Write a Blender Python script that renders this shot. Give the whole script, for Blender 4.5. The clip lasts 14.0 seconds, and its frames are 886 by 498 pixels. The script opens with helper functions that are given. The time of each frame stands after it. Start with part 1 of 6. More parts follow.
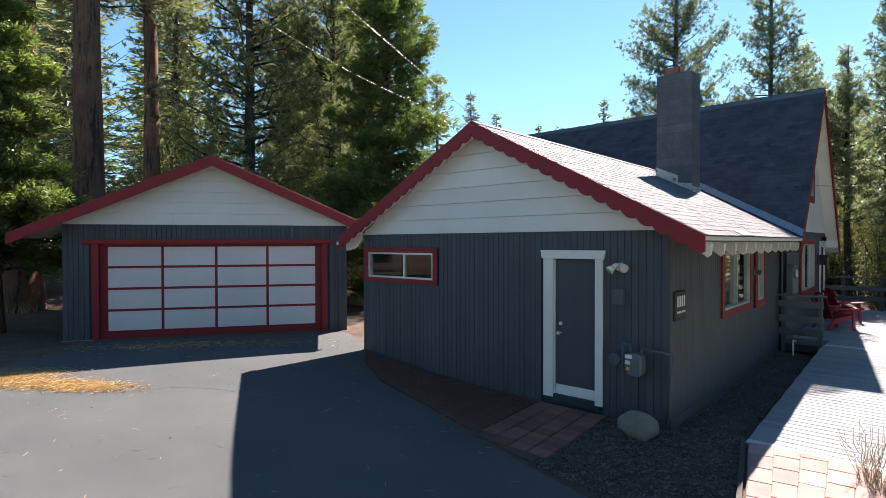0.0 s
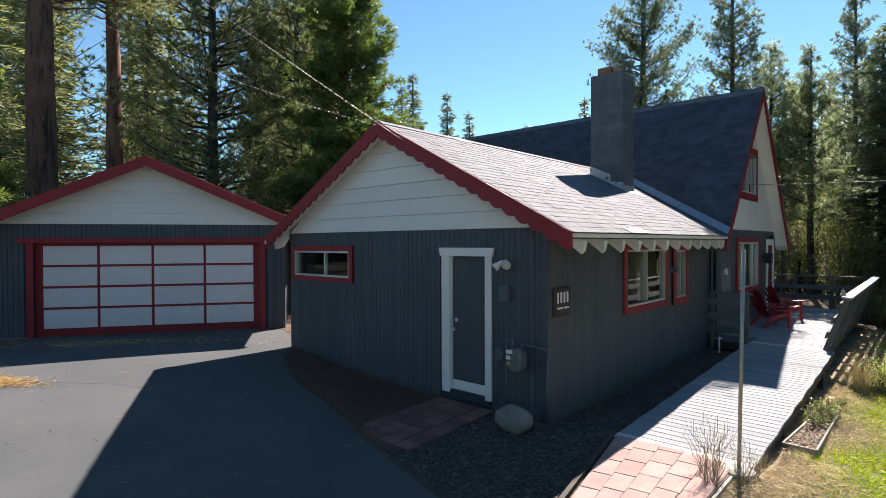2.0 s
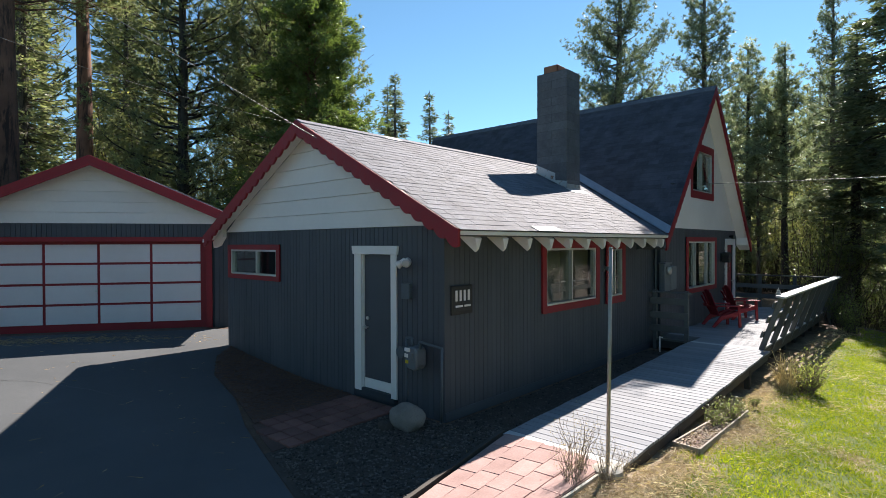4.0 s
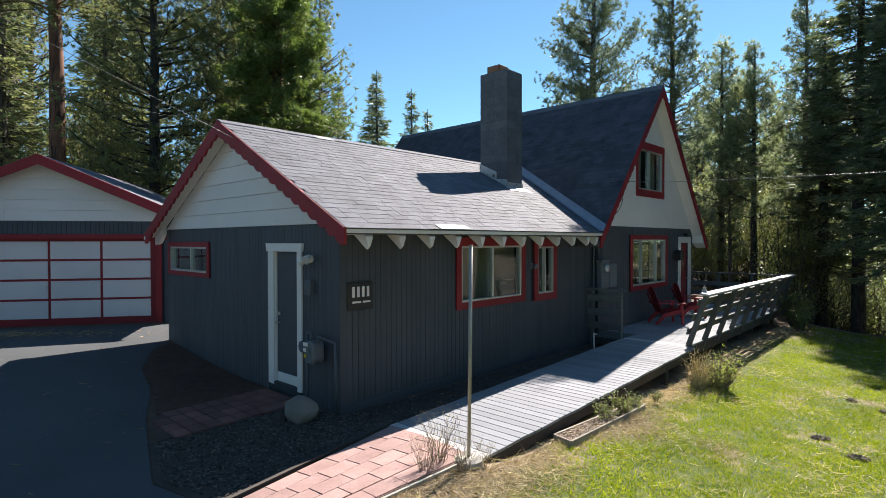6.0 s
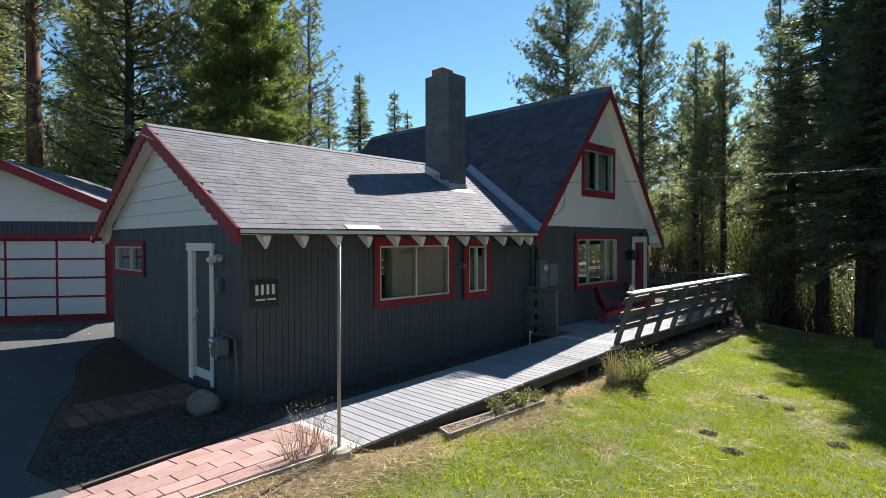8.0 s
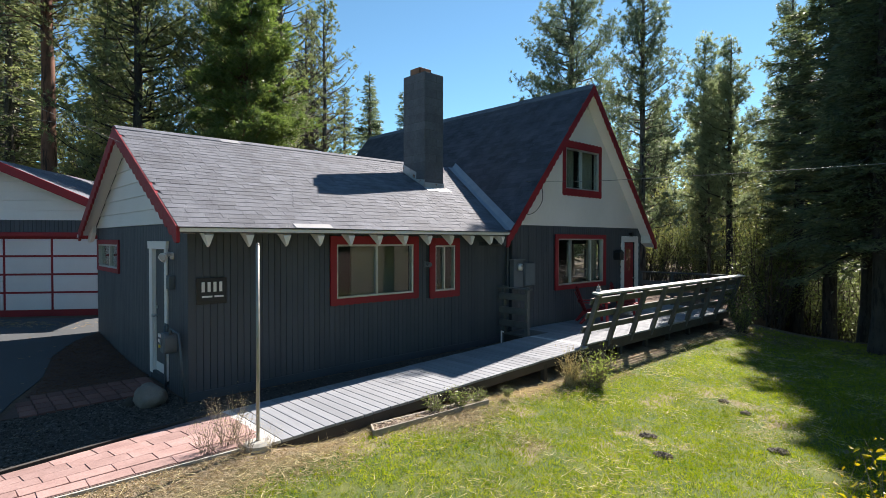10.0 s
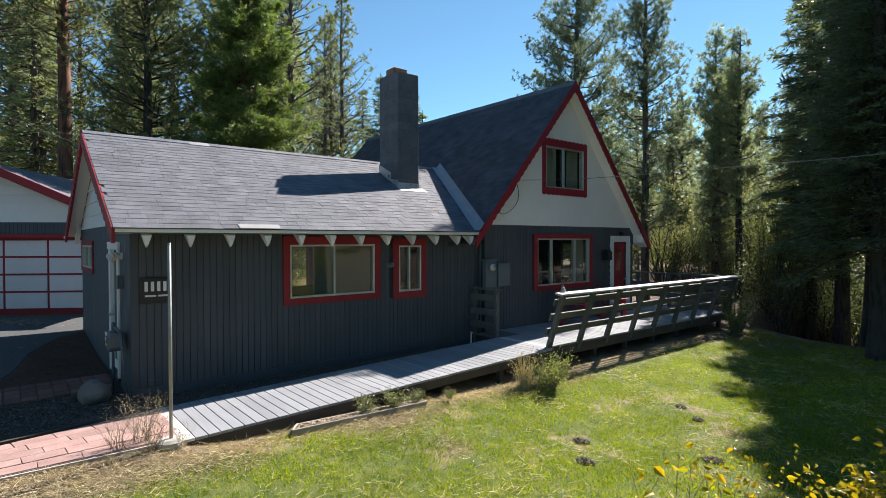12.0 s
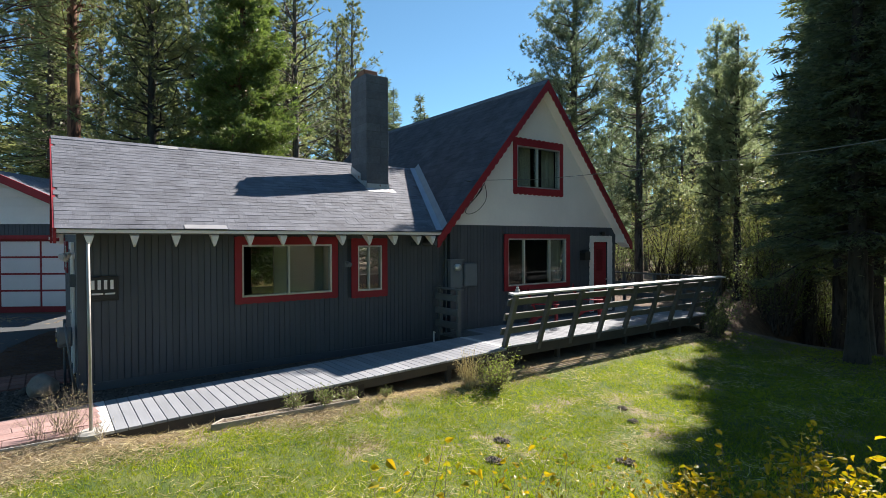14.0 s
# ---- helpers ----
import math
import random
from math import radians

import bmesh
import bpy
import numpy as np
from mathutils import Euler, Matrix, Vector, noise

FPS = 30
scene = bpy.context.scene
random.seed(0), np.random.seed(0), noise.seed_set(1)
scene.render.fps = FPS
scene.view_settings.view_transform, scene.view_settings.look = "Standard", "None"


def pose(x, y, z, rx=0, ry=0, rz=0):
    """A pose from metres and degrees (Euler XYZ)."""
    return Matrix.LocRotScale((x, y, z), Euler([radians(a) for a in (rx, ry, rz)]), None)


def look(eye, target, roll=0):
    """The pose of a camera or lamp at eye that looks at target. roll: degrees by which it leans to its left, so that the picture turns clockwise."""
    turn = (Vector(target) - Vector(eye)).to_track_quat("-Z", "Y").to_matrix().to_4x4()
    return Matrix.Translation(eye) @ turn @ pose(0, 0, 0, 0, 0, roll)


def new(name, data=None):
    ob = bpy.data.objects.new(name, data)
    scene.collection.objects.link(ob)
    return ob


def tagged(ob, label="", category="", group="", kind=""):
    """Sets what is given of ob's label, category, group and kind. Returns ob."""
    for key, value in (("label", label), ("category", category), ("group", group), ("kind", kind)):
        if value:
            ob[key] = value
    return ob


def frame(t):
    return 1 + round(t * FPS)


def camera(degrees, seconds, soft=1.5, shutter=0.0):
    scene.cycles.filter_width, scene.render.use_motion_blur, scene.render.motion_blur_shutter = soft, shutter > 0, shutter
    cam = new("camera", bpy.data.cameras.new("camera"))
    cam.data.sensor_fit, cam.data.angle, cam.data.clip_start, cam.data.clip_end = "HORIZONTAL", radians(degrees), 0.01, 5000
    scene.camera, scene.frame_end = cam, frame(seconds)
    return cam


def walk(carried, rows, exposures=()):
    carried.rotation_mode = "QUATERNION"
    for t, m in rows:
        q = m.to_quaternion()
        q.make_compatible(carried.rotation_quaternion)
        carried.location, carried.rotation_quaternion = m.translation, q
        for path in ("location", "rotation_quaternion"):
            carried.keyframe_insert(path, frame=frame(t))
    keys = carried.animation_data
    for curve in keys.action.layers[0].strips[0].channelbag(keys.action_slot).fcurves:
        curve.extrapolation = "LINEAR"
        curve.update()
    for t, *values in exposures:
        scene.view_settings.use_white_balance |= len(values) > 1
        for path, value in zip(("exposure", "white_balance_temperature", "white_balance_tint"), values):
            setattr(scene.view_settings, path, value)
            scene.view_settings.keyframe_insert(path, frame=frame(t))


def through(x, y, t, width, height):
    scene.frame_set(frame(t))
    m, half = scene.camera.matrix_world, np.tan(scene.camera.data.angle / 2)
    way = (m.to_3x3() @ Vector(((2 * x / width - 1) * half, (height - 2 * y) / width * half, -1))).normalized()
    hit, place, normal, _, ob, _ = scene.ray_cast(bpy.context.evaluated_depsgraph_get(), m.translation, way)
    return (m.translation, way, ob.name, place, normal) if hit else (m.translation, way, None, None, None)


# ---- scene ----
cam = camera(79.0, 14.0, 0.75)
PATH = [
    (0, (0.415, -0.642, 2.377), (-0.919, 0.848, 2.353), -0.1),
    (0.5, (0.740, -0.397, 2.358), (-0.596, 1.091, 2.335), -0.1),
    (1, (1.073, -0.149, 2.338), (-0.266, 1.337, 2.317), -0.1),
    (1.5, (1.402, 0.102, 2.33), (0.061, 1.586, 2.308), -0.1),
    (2, (1.709, 0.336, 2.335), (0.37, 1.821, 2.312), -0.2),
    (2.5, (2.007, 0.573, 2.335), (0.664, 2.055, 2.309), -0.1),
    (3, (2.27, 0.847, 2.304), (0.922, 2.324, 2.282), -0.1),
    (5.5, (3.704, 1.981, 2.292), (2.34, 3.443, 2.263), -0.1),
    (6, (4.043, 2.216, 2.296), (2.674, 3.674, 2.265), -0.1),
    (6.5, (4.358, 2.427, 2.276), (2.987, 3.882, 2.25), -0.2),
    (7, (4.724, 2.669, 2.298), (3.345, 4.117, 2.267), -0.1),
    (7.5, (5.044, 2.888, 2.297), (3.662, 4.334, 2.265), -0.1),
    (8, (5.349, 3.106, 2.294), (3.961, 4.546, 2.262), -0.1),
    (10.5, (6.505, 4.275, 2.293), (5.016, 5.611, 2.259), 0.0),
    (11, (6.725, 4.577, 2.276), (5.212, 5.885, 2.244), -0.1),
    (11.5, (6.965, 4.886, 2.287), (5.435, 6.173, 2.254), -0.0),
    (12, (7.207, 5.163, 2.275), (5.661, 6.431, 2.243), -0.1),
    (12.5, (7.459, 5.414, 2.265), (5.897, 6.664, 2.235), -0.2),
    (13, (7.691, 5.668, 2.265), (6.115, 6.9, 2.235), -0.1),
    (13.5, (7.919, 5.947, 2.255), (6.331, 7.163, 2.226), -0.1),
    (14, (8.154, 6.27, 2.25), (6.546, 7.458, 2.222), -0.2),
]
walk(cam, [(t, look(eye, target, roll)) for t, eye, target, roll in PATH],
     [(0, 1.72, 7550, 19), (1, 1.57, 7500, 19), (3, 1.37, 7320, 16), (8, 1.30, 7220, 15), (14, 1.29, 7220, 14)])

# ---- world, sun, exposure ----
SUN_EL, SUN_FROM = radians(42.9), Vector((-0.228, 1.0, 0.0)).normalized()
world = bpy.data.worlds.new("world")
scene.world = world
world.use_nodes = True
wn = world.node_tree.nodes
sky = wn.new("ShaderNodeTexSky")
sky.sky_type = "NISHITA"
sky.sun_disc = False
sky.sun_elevation = SUN_EL
sky.sun_rotation = math.atan2(SUN_FROM.x, SUN_FROM.y)
sky.altitude = 1900
sky.air_density = 1.0
sky.dust_density = 0.1
sky.ozone_density = 1.2
wn["Background"].inputs["Strength"].default_value = 0.074
sky_tint = wn.new("ShaderNodeMix")                # a clear, saturated mountain sky
sky_tint.data_type, sky_tint.blend_type = "RGBA", "MULTIPLY"
sky_tint.inputs[0].default_value, sky_tint.inputs[7].default_value = 1.0, (0.60, 0.97, 1.04, 1)
world.node_tree.links.new(sky.outputs["Color"], sky_tint.inputs[6])
world.node_tree.links.new(sky_tint.outputs[2], wn["Background"].inputs["Color"])
sun = new("sun", bpy.data.lights.new("sun", "SUN"))
sun.data.energy, sun.data.angle, sun.data.color = 5.0, radians(0.55), (1.0, 0.985, 0.96)
sun_dir = Vector((SUN_FROM.x * math.cos(SUN_EL), SUN_FROM.y * math.cos(SUN_EL), math.sin(SUN_EL)))
sun.matrix_world = look(sun_dir * 60, (0, 0, 0))


# ---- materials ----
def node_mat(name):
    m = bpy.data.materials.new(name)
    m.use_nodes = True
    return m, m.node_tree.nodes, m.node_tree.links, m.node_tree.nodes["Principled BSDF"]


def tex(n, k, kind, scale, detail=4.0, rough=0.6, vec=None, stretch=None):
    t = n.new("ShaderNodeTex" + kind)
    t.inputs["Scale"].default_value = scale
    if kind == "Noise":
        t.inputs["Detail"].default_value, t.inputs["Roughness"].default_value = detail, rough
    if vec is not None:
        if stretch:
            mp = n.new("ShaderNodeMapping")
            mp.inputs["Scale"].default_value = stretch
            k.new(vec, mp.inputs["Vector"])
            vec = mp.outputs["Vector"]
        k.new(vec, t.inputs["Vector"])
    return t


def mix(n, k, fac, a, b, kind="MIX"):
    m = n.new("ShaderNodeMix")
    m.data_type, m.blend_type = "RGBA", kind
    for value, socket in ((fac, m.inputs[0]), (a, m.inputs[6]), (b, m.inputs[7])):
        if isinstance(value, bpy.types.NodeSocket):
            k.new(value, socket)
        elif isinstance(value, (int, float)):
            socket.default_value = value
        else:
            socket.default_value = (*value, 1)
    return m.outputs[2]


def span(n, k, value, lo, hi, to0=0.0, to1=1.0):
    m = n.new("ShaderNodeMapRange")
    m.inputs[1].default_value, m.inputs[2].default_value = lo, hi
    m.inputs[3].default_value, m.inputs[4].default_value = to0, to1
    k.new(value, m.inputs[0])
    return m.outputs[0]


def paint(name, col, col2, rough=0.55, grain=18.0, patch=1.1, bump=0.15, stretch=None, vary=0.12, metal=0.0, fleck=None, fleck_at=0.68, fleck_scale=60.0, island=False, grit=0.4, furrow=None):
    """A weathered surface: patches at a large scale, grain at a small one, piece-to-piece variation, flecks of a third colour."""
    m, n, k, p = node_mat(name)
    pos = n.new("ShaderNodeNewGeometry").outputs["Position"]
    big = tex(n, k, "Noise", patch, 5, 0.6, pos)
    fine = tex(n, k, "Noise", grain, 6, 0.7, pos, stretch)
    c = mix(n, k, span(n, k, big.outputs[0], 0.32, 0.7), col, col2)
    c = mix(n, k, grit, c, mix(n, k, span(n, k, fine.outputs[0], 0.25, 0.75), (0.62, 0.62, 0.62), (1.3, 1.3, 1.3)), "MULTIPLY")
    if furrow:
        c = mix(n, k, span(n, k, fine.outputs[0], 0.40, 0.50), furrow, c)
    if vary:
        r = (n.new("ShaderNodeNewGeometry").outputs["Random Per Island"] if island else n.new("ShaderNodeObjectInfo").outputs["Random"])
        lo, hi = 1 - vary, 1 + vary
        c = mix(n, k, 1.0, c, mix(n, k, r, (lo, lo, lo), (hi, hi, hi)), "MULTIPLY")
    if fleck:
        f = tex(n, k, "Noise", fleck_scale, 3, 0.6, pos)
        c = mix(n, k, span(n, k, f.outputs[0], fleck_at, fleck_at + 0.06), c, fleck)
    k.new(c, p.inputs["Base Color"])
    p.inputs["Metallic"].default_value = metal
    k.new(span(n, k, fine.outputs[0], 0.3, 0.7, max(rough - 0.1, 0.03), min(rough + 0.12, 1)), p.inputs["Roughness"])
    if bump:
        b = n.new("ShaderNodeBump")
        b.inputs["Strength"].default_value, b.inputs["Distance"].default_value = bump, 0.01
        k.new(fine.outputs[0], b.inputs["Height"])
        k.new(b.outputs[0], p.inputs["Normal"])
    return m


def leafy(name, col, col2, through=0.4, rough=0.5, thru_col=None, shine=0.18):
    """Leaves or needles: per-blade variation, light passing through."""
    m, n, k, p = node_mat(name)
    g = n.new("ShaderNodeNewGeometry")
    big = tex(n, k, "Noise", 0.7, 2, 0.5, g.outputs["Position"])
    c = mix(n, k, g.outputs["Random Per Island"], col, col2)
    c = mix(n, k, 0.6, c, mix(n, k, span(n, k, big.outputs[0], 0.3, 0.7), (0.55, 0.6, 0.6), (1.4, 1.35, 1.1)), "MULTIPLY")
    k.new(c, p.inputs["Base Color"])
    p.inputs["Roughness"].default_value = rough
    p.inputs["Specular IOR Level"].default_value = shine
    tr = n.new("ShaderNodeBsdfTranslucent")
    k.new(mix(n, k, 1.0, c, thru_col or (1.5, 1.6, 0.7), "MULTIPLY"), tr.inputs["Color"])
    ms = n.new("ShaderNodeMixShader")
    ms.inputs[0].default_value = through
    k.new(p.outputs[0], ms.inputs[1])
    k.new(tr.outputs[0], ms.inputs[2])
    k.new(ms.outputs[0], n["Material Output"].inputs["Surface"])
    return m


M_BLUE = paint("siding_blue", (0.052, 0.059, 0.075), (0.068, 0.076, 0.093), 0.6, 14, 0.9, 0.25, (1, 1, 0.12), 0.09)
M_BLUE_DARK = paint("groove_blue", (0.027, 0.036, 0.048), (0.034, 0.044, 0.058), 0.8, 14, 0.9, 0.2, None, 0)
M_WHITE = paint("white_paint", (0.765, 0.705, 0.68), (0.83, 0.77, 0.745), 0.55, 12, 0.8, 0.05, None, 0.04, grit=0.08)
M_GARAGE_WHITE = paint("garage_white", (0.71, 0.63, 0.645), (0.77, 0.69, 0.705), 0.5, 9, 0.8, 0.04, None, 0.03, grit=0.07)
M_RED = paint("red_paint", (0.25, 0.010, 0.018), (0.32, 0.015, 0.025), 0.6, 16, 1.2, 0.2, None, 0.06)
M_SHINGLE = paint("asphalt_shingle", (0.076, 0.084, 0.106), (0.126, 0.137, 0.166), 0.84, 55, 2.6, 0.9, None, 0.20, 0, (0.30, 0.31, 0.345), 0.60, 90, grit=0.95)
M_SHINGLE_I = paint("asphalt_shingle_joined", (0.076, 0.084, 0.106), (0.126, 0.137, 0.166), 0.84, 55, 2.6, 0.9, None, 0.20, 0, (0.30, 0.31, 0.345), 0.60, 90, True, grit=0.95)
# darker shingle copy for the tall roof: its south slope's shade is in the colour
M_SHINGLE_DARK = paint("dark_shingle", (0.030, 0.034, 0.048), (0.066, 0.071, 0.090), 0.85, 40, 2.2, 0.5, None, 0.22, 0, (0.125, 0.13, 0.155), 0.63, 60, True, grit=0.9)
M_SEAL = paint("pale_metal", (0.22, 0.225, 0.24), (0.29, 0.295, 0.31), 0.6, 20, 2, 0.1, None, 0)
M_FELT = paint("roof_felt", (0.07, 0.07, 0.08), (0.09, 0.09, 0.1), 0.95, 60, 1, 0.3, None, 0)
M_BLOCK = paint("painted_block", (0.094, 0.096, 0.112), (0.138, 0.138, 0.156), 0.88, 22, 3.4, 0.7, None, 0.10, grit=0.7)
M_MORTAR = paint("mortar", (0.075, 0.08, 0.09), (0.105, 0.11, 0.12), 0.95, 60, 2, 0.5, None, 0)
M_TERRA = paint("terracotta", (0.30, 0.13, 0.08), (0.36, 0.17, 0.11), 0.85, 30, 3, 0.3, None, 0)
M_FLASH = paint("flashing", (0.42, 0.44, 0.46), (0.55, 0.56, 0.57), 0.45, 20, 3, 0.2, None, 0.05, 0.5, (0.22, 0.09, 0.04), 0.58, 9)
M_VALLEY = paint("valley_metal", (0.20, 0.24, 0.30), (0.27, 0.31, 0.36), 0.45, 20, 3, 0.2, None, 0.05, 0.4)
M_ALU = paint("aluminium", (0.55, 0.55, 0.54), (0.65, 0.65, 0.63), 0.38, 30, 2, 0.05, None, 0.03, 0.75)
M_STEEL = paint("galvanised_steel", (0.29, 0.285, 0.27), (0.39, 0.38, 0.36), 0.5, 40, 4, 0.1, (1, 1, 0.3), 0, 0.5)
M_GREY_METAL = paint("grey_enamel", (0.10, 0.12, 0.14), (0.13, 0.15, 0.17), 0.5, 30, 3, 0.1, None, 0.05)
M_PIPE = paint("pipe_paint", (0.07, 0.09, 0.11), (0.09, 0.11, 0.13), 0.5, 30, 3, 0.1, None, 0)
M_BLACK = paint("black_iron", (0.012, 0.012, 0.012), (0.02, 0.02, 0.02), 0.5, 30, 3, 0.1, None, 0)
M_DECK = paint("deck_board", (0.205, 0.22, 0.245), (0.265, 0.28, 0.305), 0.85, 22, 0.7, 0.25, (0.08, 1, 1), 0.11)
M_CAP_LIT = paint("sunlit_cap_wood", (0.36, 0.375, 0.40), (0.44, 0.45, 0.47), 0.6, 22, 0.7, 0.3, (1, 0.08, 1), 0.13)
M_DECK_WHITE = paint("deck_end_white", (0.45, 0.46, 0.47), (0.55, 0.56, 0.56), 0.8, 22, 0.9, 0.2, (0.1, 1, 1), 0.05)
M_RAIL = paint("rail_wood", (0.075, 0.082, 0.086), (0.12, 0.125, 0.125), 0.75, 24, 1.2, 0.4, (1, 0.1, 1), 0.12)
M_OLDWOOD = paint("bleached_timber", (0.25, 0.225, 0.19), (0.40, 0.36, 0.31), 0.9, 24, 1.6, 0.5, (1, 0.1, 1), 0.15, grit=0.8)
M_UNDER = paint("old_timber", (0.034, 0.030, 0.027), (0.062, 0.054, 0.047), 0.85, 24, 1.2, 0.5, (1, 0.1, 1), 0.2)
M_ASPHALT = paint("asphalt", (0.072, 0.079, 0.085), (0.098, 0.105, 0.111), 0.85, 160, 0.45, 0.4, None, 0, 0, (0.20, 0.20, 0.20), 0.70, 230)
M_ASPHALT.node_tree.nodes["Principled BSDF"].inputs["Specular IOR Level"].default_value = 0.2
M_PAVER = paint("pink_paver", (0.285, 0.175, 0.160), (0.375, 0.245, 0.228), 0.85, 45, 3.0, 0.5, None, 0.16, grit=0.7)
M_PAVER_RED = paint("red_brick_paver", (0.150, 0.066, 0.056), (0.215, 0.098, 0.080), 0.9, 60, 2.0, 0.5, None, 0.22, grit=0.7)
M_SAND = paint("joint_sand", (0.20, 0.125, 0.11), (0.28, 0.19, 0.165), 0.95, 80, 2, 0.5, None, 0)
M_CONCRETE = paint("concrete", (0.33, 0.32, 0.29), (0.42, 0.41, 0.38), 0.9, 50, 3, 0.5, None, 0.05)
M_ROCK = paint("granite_boulder", (0.17, 0.145, 0.128), (0.24, 0.21, 0.185), 0.9, 45, 4, 0.7, None, 0, 0, (0.10, 0.09, 0.09), 0.62, 70)
M_PEBBLE = paint("river_pebble", (0.065, 0.055, 0.048), (0.115, 0.10, 0.088), 0.9, 30, 6, 0.3, None, 0.7, 0, None, 0.7, 60, True)
M_GRAVEL = paint("gravel_bed", (0.045, 0.036, 0.030), (0.075, 0.060, 0.050), 0.95, 60, 4, 1.0, None, 0)
M_DUFF = paint("needle_duff", (0.072, 0.040, 0.034), (0.118, 0.068, 0.056), 0.95, 55, 2.2, 0.8, None, 0)
M_BARK = paint("pine_bark", (0.125, 0.058, 0.040), (0.235, 0.110, 0.070), 0.95, 6, 1.6, 1.0, (1, 1, 0.16), 0.12, grit=0.8, furrow=(0.04, 0.02, 0.015))
M_BARK_GREY = paint("grey_bark", (0.085, 0.07, 0.058), (0.14, 0.12, 0.10), 0.95, 10, 2.0, 1.0, (1, 1, 0.2), 0.12, grit=0.8, furrow=(0.03, 0.024, 0.02))
M_BARK_DARK = paint("dark_bark", (0.040, 0.034, 0.030), (0.070, 0.060, 0.052), 0.95, 10, 2.0, 1.0, (1, 1, 0.2), 0.12, grit=0.8, furrow=(0.018, 0.015, 0.013))
M_TWIG = paint("dead_twig", (0.19, 0.15, 0.115), (0.28, 0.23, 0.18), 0.9, 20, 2, 0.3, None, 0)
M_CURTAIN = paint("curtain_cloth", (0.45, 0.40, 0.32), (0.52, 0.47, 0.39), 0.9, 60, 3, 0.2, (1, 1, 0.2), 0)
M_ROOM = paint("interior_wall", (0.55, 0.47, 0.36), (0.62, 0.54, 0.42), 0.9, 20, 1, 0.1, None, 0)
M_FLOORWOOD = paint("interior_floor", (0.18, 0.11, 0.06), (0.24, 0.15, 0.09), 0.6, 20, 1, 0.1, (0.1, 1, 1), 0)
M_NEEDLE = leafy("pine_needles", (0.135, 0.165, 0.092), (0.265, 0.285, 0.17), 0.50, 0.5, (1.2, 1.25, 0.9), 0.35)
M_NEEDLE_BLUE = leafy("blue_pine_needles", (0.15, 0.19, 0.13), (0.31, 0.35, 0.255), 0.56, 0.38, (1.25, 1.3, 0.95), 0.5)
M_NEEDLE_DARK = leafy("dark_pine_needles", (0.105, 0.14, 0.10), (0.215, 0.25, 0.18), 0.48, 0.38, (1.15, 1.25, 0.95), 0.5)
M_CEDAR = leafy("cedar_fronds", (0.078, 0.118, 0.046), (0.175, 0.228, 0.085), 0.48, 0.42, (1.2, 1.3, 0.75), 0.4)
M_FIR = leafy("fir_needles", (0.08, 0.105, 0.07), (0.165, 0.195, 0.125), 0.40, 0.5, (1.2, 1.3, 0.9), 0.35)
M_ASPEN = leafy("aspen_leaves", (0.18, 0.21, 0.085), (0.32, 0.325, 0.145), 0.55, 0.4, (1.15, 1.15, 0.85), 0.45)
M_WILLOW = leafy("willow_leaves", (0.115, 0.155, 0.062), (0.235, 0.275, 0.125), 0.58, 0.38, (1.15, 1.15, 0.85), 0.5)
M_GOLD = leafy("turning_leaves", (0.20, 0.23, 0.02), (0.52, 0.36, 0.025), 0.48, 0.4, (1.3, 1.2, 0.5), 0.4)
M_GRASS = leafy("grass_blades", (0.095, 0.175, 0.014), (0.37, 0.385, 0.040), 0.42, 0.6)
M_STRAW = leafy("dry_straw", (0.46, 0.38, 0.22), (0.72, 0.64, 0.43), 0.3, 0.6, (1.1, 1.05, 0.85))
M_HAY = leafy("matted_hay", (0.31, 0.24, 0.165), (0.54, 0.46, 0.345), 0.3, 0.6, (1.1, 1.05, 0.85))
M_NEEDLE_DRY = leafy("fallen_needles", (0.40, 0.26, 0.12), (0.66, 0.48, 0.27), 0.2, 0.7, (1.1, 1.0, 0.85))
M_SOIL = paint("bare_soil", (0.11, 0.09, 0.075), (0.19, 0.158, 0.13), 0.95, 60, 6, 1.0, None, 0)
M_CHIPS = paint("bark_chips", (0.22, 0.17, 0.12), (0.36, 0.30, 0.23), 0.95, 45, 9, 1.0, None, 0, grit=0.9)
M_GLASS, gn, gk, gp = node_mat("window_glass")
gn.remove(gp)
g_face = gn.new("ShaderNodeLayerWeight")
g_face.inputs["Blend"].default_value = 0.5
g_pow = gn.new("ShaderNodeMath")
g_pow.operation = "POWER"
g_pow.inputs[1].default_value = 4.0
gk.new(g_face.outputs["Facing"], g_pow.inputs[0])
g_fres = gn.new("ShaderNodeMath")
g_fres.operation = "MULTIPLY_ADD"
g_fres.inputs[1].default_value, g_fres.inputs[2].default_value = 0.85, 0.05
gk.new(g_pow.outputs[0], g_fres.inputs[0])
g_gloss = gn.new("ShaderNodeBsdfGlossy")
g_gloss.inputs["Roughness"].default_value = 0.01
g_clear = gn.new("ShaderNodeBsdfTransparent")
g_clear.inputs["Color"].default_value = (0.80, 0.84, 0.83, 1)
g_mix = gn.new("ShaderNodeMixShader")
gk.new(g_fres.outputs[0], g_mix.inputs[0])
gk.new(g_clear.outputs[0], g_mix.inputs[1])
gk.new(g_gloss.outputs[0], g_mix.inputs[2])
gk.new(g_mix.outputs[0], gn["Material Output"].inputs["Surface"])


